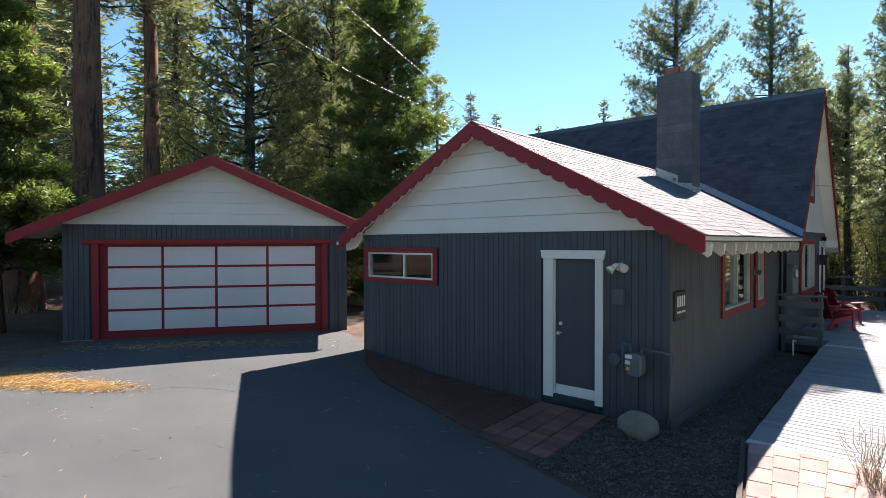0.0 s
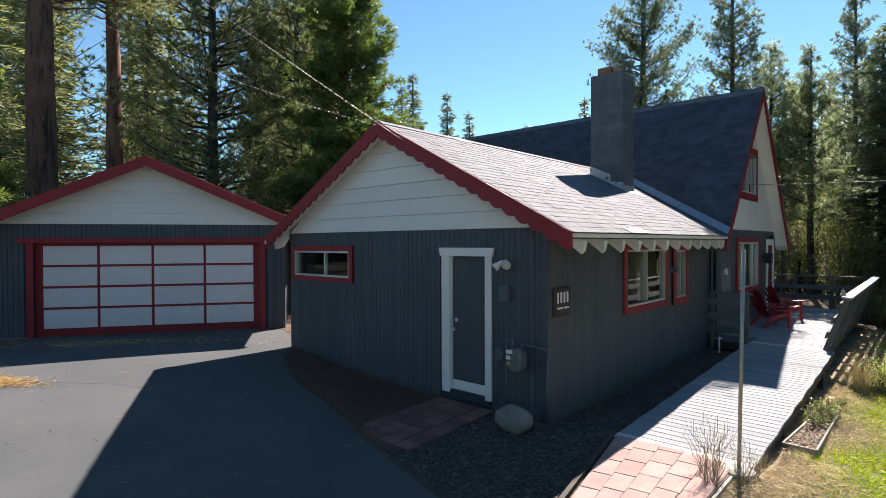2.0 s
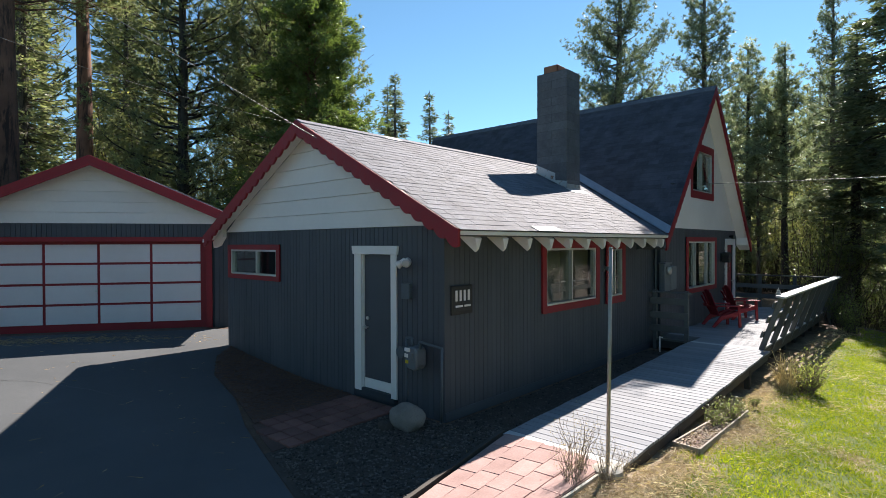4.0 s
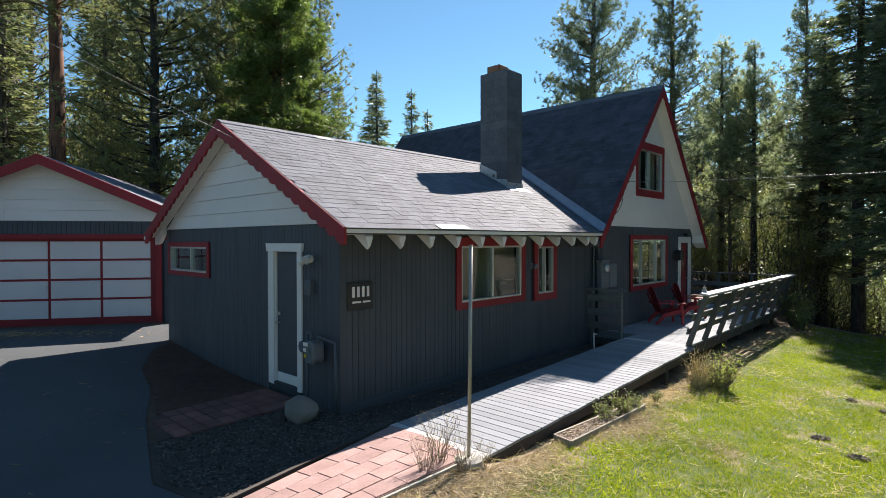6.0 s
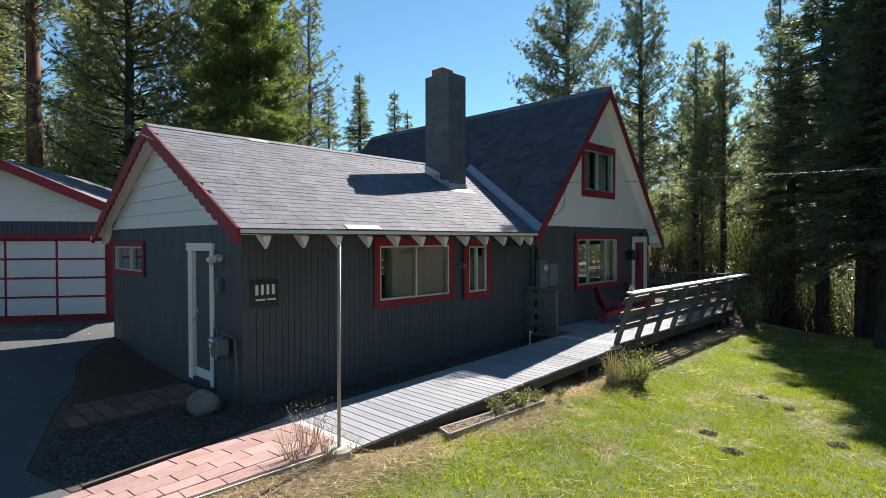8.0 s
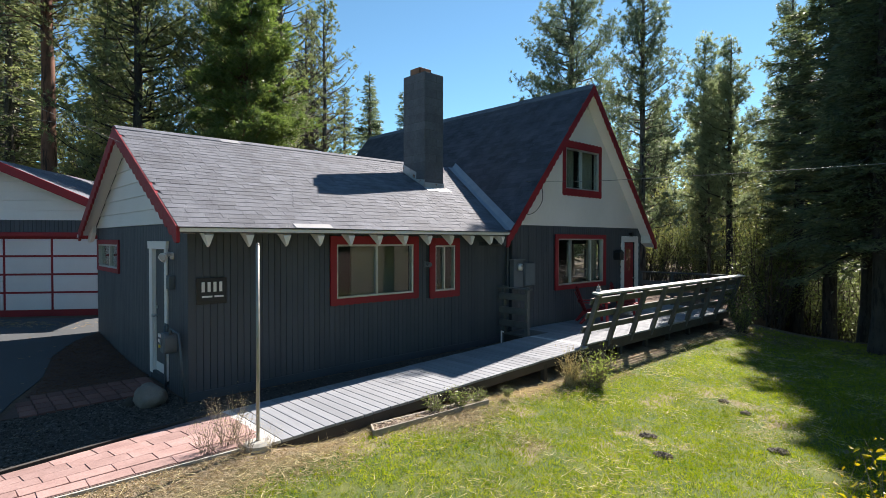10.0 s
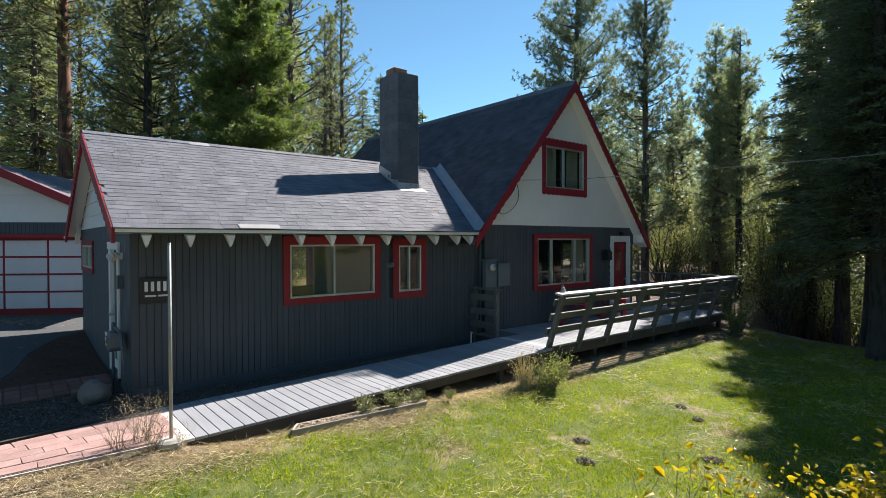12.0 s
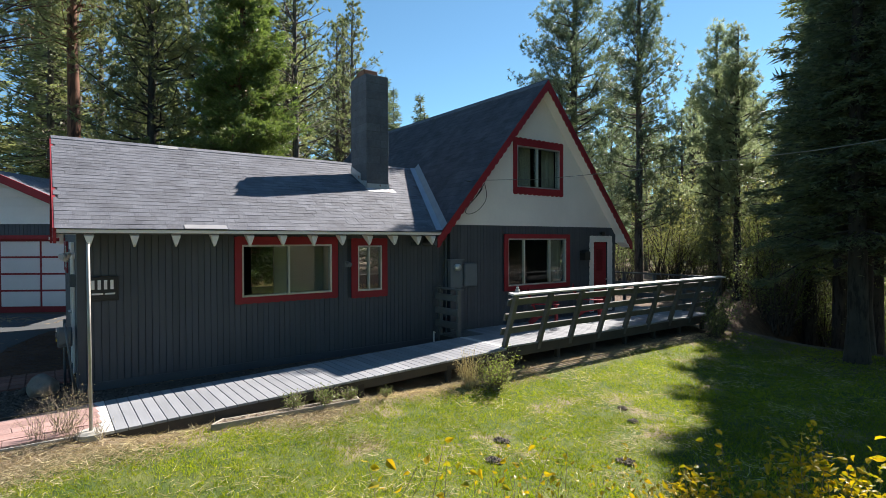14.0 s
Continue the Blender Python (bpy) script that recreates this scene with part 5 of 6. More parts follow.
plant("shrub", SHRUB, 1.12, 12.6, 1.1, 2.0, "yellow-green shrub at the foot of the railing", "bush", "", 0, ("stem", "foliage"))
GOLD = bush_mesh(34, 1.45, 0.36, 26, 900, 0.062, M_GOLD, None, 0.4, True)
GOLD2 = bush_mesh(35, 1.6, 0.36, 11, 150, 0.062, M_GOLD, None, 0.4, True)
GOLD_L = "bush with yellow and orange autumn leaves"
THIN_L = "thin bush with yellow leaves"
for m, x, y, k, a, l in ((GOLD, 6.10, 9.78, 0.78, 0.0, GOLD_L), (GOLD, 6.42, 10.05, 0.82, 5.0, GOLD_L), (GOLD, 6.80, 10.52, 0.98, 2.0, GOLD_L), (GOLD2, 5.77, 8.72, 0.82, 1.0, THIN_L),
                         (GOLD2, 5.80, 7.72, 0.96, 4.0, THIN_L), (GOLD2, 5.78, 9.15, 0.74, 2.5, THIN_L), (GOLD2, 5.95, 8.25, 0.86, 3.1, THIN_L)):
    plant("golden_bush", m, x, y, k, a, l, "bush", "autumn bushes", 0, ("stem", "foliage"))

# ---- things on and round the house ----
CORNER = MB().box(SIDE - 0.11, SIDE + 0.006, FRONT - 0.006, FRONT + 0.11, -0.2, 2.5)
part("corner_board", CORNER, M_BLUE, house, "", False, 0.004)
part("corner_board", MB().box(WEST - 0.006, WEST + 0.07, FRONT - 0.006, FRONT + 0.07, -0.2, 2.53), M_BLUE, house, "", False, 0.004)
part("skirting", MB(at_side).box(FRONT, Y0 - 0.05, -0.01, 0.022, -0.3, 0.0), M_BLUE, house, "", False, 0.004)
part("pipe", MB().rod((SIDE + 0.05, Y0 - 0.06, 0.1), (SIDE + 0.05, Y0 - 0.06, 2.35), 0.022), M_PIPE, house, "conduit painted blue")

# house sign: dark board, pale bars for the writing
sign = thing("house_sign", at_side(7.0, 0.03, 1.5), "dark wooden house sign with pale lettering bars", "sign")
part("board", MB(at_side).box(6.77, 7.22, 0.004, 0.03, 1.31, 1.71), M_UNDER, sign, "dark stained board", False, 0.006)
part("face", MB(at_side).box(6.80, 7.19, 0.028, 0.034, 1.355, 1.695), paint("sign_black", (0.022, 0.02, 0.022), (0.035, 0.03, 0.03), 0.6, 20, 2, 0.1, None, 0), sign, "", False, 0.003)
for i in range(4):
    u = 6.835 + i * 0.087
    part("bar", MB(at_side).box(u + 0.006, u + 0.052, 0.033, 0.040, 1.495, 1.645), M_WHITE, sign, "pale bar", False, 0.003)
for u0, u1 in ((6.845, 7.00), (7.03, 7.17)):
    part("bar", MB(at_side).box(u0, u1, 0.033, 0.038, 1.410, 1.438), M_WHITE, sign, "pale bar", False, 0.002)


def disc(c, n, r, t, sides=16):
    c, n = Vector(c), Vector(n)
    return MB().rod(c, c + n * t, r, r, sides)


# twin flood lamp by the front door
lamp = thing("wall_lamp", (-2.77, FRONT, 2.0), "white twin floodlight beside the front door", "lamp")
part("base", disc((-2.78, FRONT - 0.002, 2.03), (0, -1, 0), 0.055, 0.035), M_WHITE, lamp)
for c, d in (((-2.79, FRONT - 0.06, 2.07), (-0.55, -0.55, -0.62)), ((-2.72, FRONT - 0.08, 2.07), (0.55, -0.75, -0.35))):
    c, d = Vector(c), Vector(d).normalized()
    sh = part("shade", MB().rod(c, c + d * 0.07, 0.03, 0.038, 14).rod(c + d * 0.07, c + d * 0.15, 0.038, 0.066, 14), M_WHITE, lamp, "", True)
    part("lens", MB().rod(c + d * 0.15, c + d * 0.158, 0.058, 0.05, 14), M_FLASH, sh, "pale glass lens")
part("arm", MB().rod((-2.78, FRONT - 0.03, 2.03), (-2.79, FRONT - 0.06, 2.07), 0.016).rod((-2.78, FRONT - 0.03, 2.03), (-2.72, FRONT - 0.08, 2.07), 0.016), M_WHITE, lamp)
jbox = thing("junction_box", (-2.77, FRONT, 1.6), "blue-painted electrical box on the front wall", "box")
part("body", MB(at_front).box(-2.85, -2.70, 0.0, 0.075, 1.51, 1.72), M_PIPE, jbox, "", False, 0.008)
part("lid", MB(at_front).box(-2.855, -2.695, 0.075, 0.085, 1.505, 1.725), M_PIPE, jbox, "", False, 0.004)

# gas meter with its pipes
meter = thing("gas_meter", (-2.48, FRONT, 0.1), "blue-grey gas meter with painted pipes", "meter")
mb = MB(at_front)
prof = [(-2.60, 0.64), (-2.56, 0.58), (-2.42, 0.56), (-2.37, 0.62), (-2.37, 0.82), (-2.41, 0.88), (-2.56, 0.88), (-2.60, 0.83)]
mb.prism(prof, 0.06, 0.26)
body = part("body", mb, M_GREY_METAL, meter, "", False, 0.02)
part("dial", MB(at_front).box(-2.55, -2.43, 0.262, 0.275, 0.70, 0.80), M_GREY_METAL, body)
part("label", MB(at_front).box(-2.585, -2.49, 0.262, 0.279, 0.815, 0.865), M_WHITE, body, "white paper label")
part("label", MB(at_front).box(-2.585, -2.515, 0.262, 0.279, 0.735, 0.785), M_WHITE, body, "white paper label")
part("label", MB(at_front).box(-2.57, -2.525, 0.262, 0.279, 0.655, 0.70), paint("label_yellow", (0.6, 0.42, 0.02), (0.66, 0.48, 0.03), 0.5, 20, 3, 0, None, 0), body, "yellow sticker")
py = FRONT - 0.16
mb = MB().rod((-2.66, py, -0.25), (-2.66, py, 0.98), 0.02).rod((-2.66, py, 0.98), (-2.55, py, 0.98), 0.02).rod((-2.55, py, 0.98), (-2.55, py, 0.86), 0.02)
mb.rod((-2.40, py, 0.86), (-2.40, py, 0.95), 0.02).rod((-2.40, py, 0.95), (SIDE + 0.10, py, 0.91), 0.018).rod((SIDE + 0.10, py, 0.91), (SIDE - 0.02, FRONT - 0.05, -0.15), 0.016)
part("pipe", mb, M_PIPE, meter, "", True)
part("regulator", disc((-2.78, py + 0.04, 0.76), (0, -1, 0), 0.085, 0.06).rod((-2.78, py, 0.76), (-2.66, py, 0.76), 0.018), M_PIPE, meter, "round pressure regulator")

# electric meter boxes on the tall wall
ebox = thing("electric_meter", at_main(14.05, 0, 1.5), "blue-grey electric meter box with round glass dial", "meter")
part("body", MB(at_main).box(13.86, 14.22, 0.0, 0.13, 1.16, 1.80), M_GREY_METAL, ebox, "", False, 0.01)
part("lid", MB(at_main).box(13.83, 14.25, 0.0, 0.16, 1.80, 1.83), M_GREY_METAL, ebox, "", False, 0.004)
part("dial", disc(at_main(14.04, 0.13, 1.64), (1, 0, 0), 0.085, 0.07, 20), M_ALU, ebox, "round meter dial", True)
fuse = thing("breaker_box", at_main(14.5, 0, 1.45), "blue-grey steel breaker box on the wall", "box")
part("body", MB(at_main).box(14.30, 14.70, 0.0, 0.10, 1.17, 1.73), M_GREY_METAL, fuse, "", False, 0.01)
part("lid", MB(at_main).box(14.32, 14.68, 0.10, 0.112, 1.19, 1.71), M_GREY_METAL, fuse, "", False, 0.004)
# small wall fixtures
slamp = thing("wall_lamp", at_side(11.36, 0, 1.8), "small dark wall lamp between the windows", "lamp")
part("base", MB(at_side).box(11.28, 11.37, 0.0, 0.03, 1.72, 1.84), M_GREY_METAL, slamp, "", False, 0.008)
part("shade", MB().rod(at_side(11.33, 0.05, 1.80), at_side(11.33, 0.14, 1.77), 0.035, 0.055, 14), M_GREY_METAL, slamp)
vent = thing("wall_vent", at_side(13.06, 0, 2.2), "blue-painted louvred wall vent", "vent")
part("frame", MB(at_side).box(12.90, 13.22, 0.0, 0.018, 2.14, 2.26), M_BLUE, vent, "", False, 0.003)
for i in range(6):
    part("slat", MB(at_side).box(12.92 + i * 0.05, 12.95 + i * 0.05, 0.017, 0.028, 2.155, 2.245), M_BLUE_DARK, vent)
lantern = thing("wall_lantern", at_main(18.68, 0, 1.8), "black iron lantern beside the entry door", "lamp")
part("bracket", MB(at_main).box(18.63, 18.73, 0.0, 0.02, 1.72, 1.98), M_BLACK, lantern, "", False, 0.004)
part("body", MB(at_main).box(18.58, 18.80, 0.06, 0.24, 1.70, 1.90).prism([(18.56, 1.90), (18.82, 1.90), (18.69, 2.0)], 0.05, 0.25).box(18.66, 18.70, 0.0, 0.1, 1.93, 1.95), M_BLACK, lantern)
elamp = thing("eave_lamp", (-1.86, 13.36, 2.28), "white twin floodlight under the eave", "lamp")
part("base", MB().rod((-1.86, 13.36, 2.42), (-1.86, 13.36, 2.30), 0.02), M_WHITE, elamp)
for dy in (-0.07, 0.07):
    part("shade", MB().rod((-1.86, 13.36, 2.31), (-1.78, 13.36 + dy, 2.27), 0.02, 0.03, 12).rod((-1.78, 13.36 + dy, 2.27), (-1.72, 13.36 + dy * 1.5, 2.24), 0.03, 0.05, 12), M_WHITE, elamp)
dlamp = thing("door_lamp", at_main(19.56, 0, 2.5), "small dark lamp over the entry door", "lamp")
part("shade", MB().rod(at_main(19.56, 0.0, 2.48), at_main(19.56, 0.12, 2.46), 0.03, 0.07, 12), M_BLACK, dlamp)
tap = thing("standpipe", (-1.75, 13.35, 0), "pale plastic water standpipe beside the ramp", "pipe")
part("pipe", MB().rod((-1.72, 13.30, -0.35), (-1.72, 13.30, 0.22), 0.018).rod((-1.72, 13.30, 0.20), (-1.66, 13.30, 0.20), 0.014), M_WHITE, tap)
insul = thing("insulator", (LEFT_EAVE + 0.03, RAKE_Y - 0.06, 2.36), "small white porcelain insulator on the rake board", "insulator")
part("knob", MB().rod((LEFT_EAVE + 0.03, RAKE_Y - 0.03, 2.33), (LEFT_EAVE + 0.03, RAKE_Y - 0.03, 2.40), 0.025, 0.02), M_WHITE, insul)


# ---- wires ----
def wire(name, pts, r, label, material):
    """A hanging cable through the points given."""
    cu = bpy.data.curves.new(name, "CURVE")
    cu.dimensions, cu.bevel_depth, cu.bevel_resolution = "3D", r, 1
    sp = cu.splines.new("NURBS")
    sp.points.add(len(pts) - 1)
    for p, q in zip(sp.points, pts):
        p.co = (*q, 1)
    sp.use_endpoint_u, sp.order_u = True, 3
    cu.materials.append(material)
    return tagged(new(name, cu), label, "cable")


M_CABLE = paint("grey_cable", (0.13, 0.13, 0.13), (0.18, 0.18, 0.18), 0.4, 20, 3, 0, None, 0)
wire("power_cable", [(-4.6, 6.36, 4.0), (-4.62, 3.3, 5.1), (-4.6, -1.0, 6.8), (-4.5, -9.0, 10.2)], 0.004, "pale power cable rising from the gable", M_CABLE)
wire("phone_cable", [(-5.15, 6.36, 4.30), (-4.6, 3.9, 4.24), (-4.19, 1.9, 4.46), (-3.3, -2.0, 5.0), (-1.5, -9.0, 6.5)], 0.002, "thin pale phone cable from the gable", M_CABLE)
wire("phone_cable", [(-1.86, 14.35, 3.70), (-1.55, 15.7, 3.79), (-1.2, 16.1, 3.77), (4.2, 14.9, 3.50), (6.0, 14.9, 3.50), (14.0, 15.2, 4.1)], 0.007, "thin cable crossing the tall gable", M_CABLE)
wire("slack_cable", [(-1.86, 14.35, 3.70), (-1.84, 14.95, 3.66), (-1.84, 14.7, 3.35), (-1.84, 14.25, 2.98), (-1.84, 14.0, 2.98), (-1.84, 14.5, 3.1), (-1.84, 14.9, 3.64)], 0.010, "slack loop of dark cable on the gable", M_BLACK)
wire("slack_cable", [(-1.84, 14.92, 3.68), (-1.83, 15.05, 3.35), (-1.83, 14.75, 3.0), (-1.83, 14.4, 2.88), (-1.83, 14.28, 2.96), (-1.83, 14.5, 3.2), (-1.84, 14.8, 3.6)], 0.008, "slack loop of dark cable on the gable", M_BLACK)


# ---- two red garden chairs ----
def garden_chair(x, y, rz):
    ch = thing("garden_chair", (x, y, DZ), "red plastic slatted garden chair on the deck", "chair", "chairs on the deck", "", rz)
    m = HOME[ch]
    put = lambda a, b, c: tuple(m @ Vector((a * 0.95, b * 0.84, c * 0.97)))
    for i in range(7):                                   # back slats, fanned, leaning back
        a = (i - 3) * 0.075
        top = 1.0 - 0.020 * (i - 3) ** 2
        mb = MB(put)
        mb.add([(a * 0.8 - 0.034, -0.18, 0.30), (a * 0.8 + 0.034, -0.18, 0.30), (a * 1.15 + 0.043, -0.46, top), (a * 1.15 - 0.043, -0.46, top),
                (a * 0.8 - 0.034, -0.20, 0.29), (a * 0.8 + 0.034, -0.20, 0.29), (a * 1.15 + 0.043, -0.48, top - 0.01), (a * 1.15 - 0.043, -0.48, top - 0.01)],
               [(0, 1, 2, 3), (7, 6, 5, 4), (0, 4, 5, 1), (1, 5, 6, 2), (2, 6, 7, 3), (3, 7, 4, 0)])
        part("back_slat", mb, M_RED, ch, "", False, 0.005)
    for i in range(6):
        b = -0.16 + i * 0.092
        z = 0.30 + (b + 0.16) * 0.22
        part("seat_slat", MB(put).box(-0.27, 0.27, b, b + 0.08, z, z + 0.022), M_RED, ch, "", False, 0.005)
    for s in (-1, 1):
        mb = MB(lambda b, a, c, s=s: put(s * 0.29 + a, b, c)).prism([(0.36, 0.0), (0.44, 0.0), (0.40, 0.56), (0.32, 0.56)], -0.02, 0.02)
        part("front_leg", mb, M_RED, ch, "", False, 0.005)
        mb = MB(lambda b, a, c, s=s: put(s * 0.27 + a, b, c)).prism([(0.38, 0.32), (0.38, 0.42), (-0.2, 0.30), (-0.46, 0.02), (-0.38, 0.0), (-0.14, 0.2)], -0.02, 0.02)
        part("side_rail", mb, M_RED, ch, "", False, 0.005)
        part("armrest", MB(put).box(s * 0.32 - 0.07, s * 0.32 + 0.07, -0.36, 0.46, 0.56, 0.585), M_RED, ch, "", False, 0.01)
    part("back_brace", MB(put).box(-0.34, 0.34, -0.36, -0.32, 0.52, 0.56), M_RED, ch, "", False, 0.005)
    return ch


garden_chair(-1.33, 16.45, -45)
garden_chair(-1.33, 18.2, -47)
orn = thing("rail_ornament", (0.45, 13.8, RT + 0.04), "small pale carved figure on the rail end", "ornament")
part("figure", MB().rod((0.45, 13.8, RT + 0.035), (0.45, 13.8, RT + 0.10), 0.055, 0.045, 12).rod((0.45, 13.8, RT + 0.10), (0.45, 13.8, RT + 0.15), 0.035, 0.028, 12).rod((0.45, 13.8, RT + 0.15), (0.45, 13.79, RT + 0.19), 0.012, 0.006, 8), M_CONCRETE, orn, "", True)

# ---- pole, boulder, planter ----
pole = thing("pole", (0.23, 6.69, -0.12), "galvanised steel pole in a round concrete foot", "pole")
part("tube", MB().rod((0.222, 6.695, -0.2), (0.265, 6.683, 2.235), 0.020, 0.020, 12).rod((0.265, 6.683, 2.235), (0.2655, 6.683, 2.25), 0.023, 0.018, 12), M_STEEL, pole, "", True)
part("foot", MB().rod((0.225, 6.69, -0.3), (0.225, 6.69, -0.10), 0.165, 0.16, 20).rod((0.225, 6.69, -0.10), (0.225, 6.69, -0.075), 0.16, 0.11, 20), M_CONCRETE, pole, "worn concrete foot")


def boulder(name, c, size, seed, label, material):
    bm = bmesh.new()
    bmesh.ops.create_icosphere(bm, subdivisions=4, radius=1)
    off = Vector((seed * 3.1, seed * 1.7, 0))
    for v in bm.verts:
        n = v.co.normalized()
        k = 1 + 0.22 * noise.noise(n * 1.1 + off) + 0.08 * noise.noise(n * 3 + off) + 0.02 * noise.noise(n * 9 + off)
        p = n * k
        p.z = max(p.z, -0.55)
        v.co = Vector((p.x * size[0], p.y * size[1], p.z * size[2])) + Vector(c)
    me = bpy.data.meshes.new(name)
    bm.to_mesh(me)
    bm.free()
    me.materials.append(material)
    me.polygons.foreach_set("use_smooth", [True] * len(me.polygons))
    return tagged(new(name, me), label, "rock")


boulder("boulder", (-2.33, 6.20, -0.02), (0.25, 0.21, 0.20), 1.0, "rounded pale granite boulder by the wall", M_ROCK)
boulder("boulder", (-2.52, 5.98, -0.12), (0.12, 0.1, 0.09), 2.0, "small dark stone beside the boulder", M_GRAVEL)
planter = thing("planter_box", (0.55, 9.2, -0.2), "low weathered timber planter with bark chips", "planter")
ca, cb, cc, cd = (0.36, 8.22), (0.75, 7.98), (0.76, 10.12), (0.52, 10.2)
for (p, q) in ((ca, cb), (cb, cc), (cc, cd), (cd, ca)):
    d = Vector((q[0] - p[0], q[1] - p[1], 0))
    mid = ((p[0] + q[0]) / 2, (p[1] + q[1]) / 2)
    tz = gz(*mid)
    piece("timber", (d.length, 0.026, 0.09), pose(mid[0], mid[1], tz + 0.022, R.uniform(-4, 4), math.degrees(math.atan2(gz(*p) - gz(*q), d.length)), math.degrees(math.atan2(d.y, d.x))), M_OLDWOOD, planter, 0.005)
part("bark", MB().add([(x, y, gz(x, y) + 0.045) for x, y in (ca, cb, cc, cd)] + [(x, y, gz(x, y) - 0.05) for x, y in (ca, cb, cc, cd)],
                      [(0, 1, 2, 3), (4, 7, 6, 5), (0, 4, 5, 1), (1, 5, 6, 2), (2, 6, 7, 3), (3, 7, 4, 0)]), M_DUFF, planter, "dark bark fill")
chip = MB()
for _ in range(520):
    u, w = R.random(), R.uniform(0.06, 0.94)
    x = (ca[0] + (cd[0] - ca[0]) * u) * (1 - w) + (cb[0] + (cc[0] - cb[0]) * u) * w
    y = (ca[1] + (cd[1] - ca[1]) * u) * (1 - w) + (cb[1] + (cc[1] - cb[1]) * u) * w
    z, a, k = gz(x, y) + 0.046, R.uniform(0, 6.28), R.uniform(0.012, 0.034)
    q = [(x + k * math.cos(a + b) * e, y + k * math.sin(a + b) * e, z + R.uniform(0.0, 0.022)) for b, e in ((0, 1), (1.4, 0.6), (3.1, 1), (4.6, 0.55))]
    chip.add(q, [(0, 1, 2, 3)])
chips = part("mulch", chip, M_CHIPS, planter, "pale bark and stone chips")
tagged(chips, "pale bark and stone chips", "", "", "stuff")
WEED = bush_mesh(41, 0.34, 0.22, 26, 420, 0.04, M_WILLOW)
TUFT = bush_mesh(42, 0.66, 0.28, 36, 640, 0.015, M_STRAW, M_TWIG, 0.35)
for x, y, s in ((0.60, 9.15, 0.8), (0.66, 9.6, 0.9), (0.64, 10.0, 0.65), (0.74, 10.6, 0.5)):
    plant("weed", WEED, x, y, s, s * 9, "leafy green weeds in the planter", "plant", "weeds", -0.06, ("stem", "foliage"))
plant("dry_weed", TUFT, 0.02, 6.42, 1.0, 0.3, "dry seeding weed beside the pole", "plant", "", 0, ("stem", "foliage"))
plant("dry_weed", TUFT, 0.30, 6.50, 0.75, 4.0, "dry seeding weed beside the pole", "plant", "", 0, ("stem", "foliage"))
plant("dry_weed", TUFT, 0.36, 6.78, 0.5, 5.0, "dry seeding weed beside the pole", "plant", "", 0, ("stem", "foliage"))
plant("dry_weed", TUFT, 0.10, 6.15, 0.7, 2.3, "dry seeding weed beside the pole", "plant", "", 0, ("stem", "foliage"))
# lumber between house and garage
pile = thing("board_stack", (-9.6, 8.3, 0.1), "low stack of weathered boards", "boards")
for i in range(4):
    piece("board", (0.19, 1.5, 0.03), pose(-9.35 + 0.2 * i, 8.3 + 0.1 * (i % 2), gz(-9.3, 8.3) + 0.05, 0, 0, 8), M_DECK_WHITE, pile, 0.004)
fence = thing("garden_wall", (-10.2, 10.6, 0.2), "low dark brick garden wall", "wall")
for j in range(5):
    for i in range(6):
        piece("brick", (0.38, 0.14, 0.17), pose(-10.9 + i * 0.4 + 0.2 * (j % 2), 10.8, gz(-10, 10.8) + 0.09 + j * 0.18), M_PAVER_RED, fence, 0.006)

# ---- paving ----
path = sheet("brick_path", [(-1.20, 6.84), (-0.74, 4.62), (-0.62, 3.9), (0.32, 3.9), (0.17, 4.7), (0.17, 6.60), (0.30, 6.84)], 0.031, M_SAND, "sand bed of the pink paver path", "path")
left_x = lambda y: -1.20 + (6.84 - y) * 0.205
for c in range(5):
    y = 6.83 + (0.0, 0.13, 0.27, 0.07, 0.2)[c]
    while y > 3.95:
        a, b = min(y, 6.83), max(y - 0.40, 3.92)
        if a - b > 0.1:
            m = (a + b) / 2
            wid = (0.17 - left_x(m) - 0.02) / 5
            x = left_x(m) + 0.01 + (c + 0.5) * wid
            piece("paver", (round(wid - 0.004, 3), round(a - b - 0.004, 3), 0.05), pose(x, m, gz(x, m) + 0.012, R.uniform(-0.5, 0.5), R.uniform(-0.5, 0.5), 11.5 * (1 - (c + 0.5) / 5) + R.uniform(-0.5, 0.5)), M_PAVER, path, 0.004)
        y -= 0.402
edge = thing("path_edging", (-1, 5.6, -0.1), "dark timber edging along the paver path", "edging")
part("timber", MB().add([(left_x(y) + dx, y, gz(left_x(y), y) + dz) for y in (6.84, 5.6, 4.4) for dx in (-0.08, -0.03) for dz in (-0.05, 0.06)],
                        [(0, 1, 3, 2), (8, 10, 11, 9)] + [f for k in (0, 4) for f in ((k, k + 4, k + 5, k + 1), (k + 2, k + 3, k + 7, k + 6), (k, k + 2, k + 6, k + 4), (k + 1, k + 5, k + 7, k + 3))]), M_UNDER, edge)
part("kerb", MB().add([(0.18 + dx, y, gz(0.2, y) + dz) for y in (6.55, 5.6, 3.9) for dx in (0, 0.03) for dz in (-0.05, 0.030)],
                      [(0, 1, 3, 2), (8, 10, 11, 9)] + [f for k in (0, 4) for f in ((k, k + 4, k + 5, k + 1), (k + 2, k + 3, k + 7, k + 6), (k, k + 2, k + 6, k + 4), (k + 1, k + 5, k + 7, k + 3))]), M_CONCRETE, edge, "pale concrete kerb")
pad = sheet("door_pad", [(-2.93, 6.6), (-4.08, 6.6), (-3.92, 4.85), (-2.88, 4.55)], 0.014, M_DUFF, "earth bed of the red brick door pad", "path")
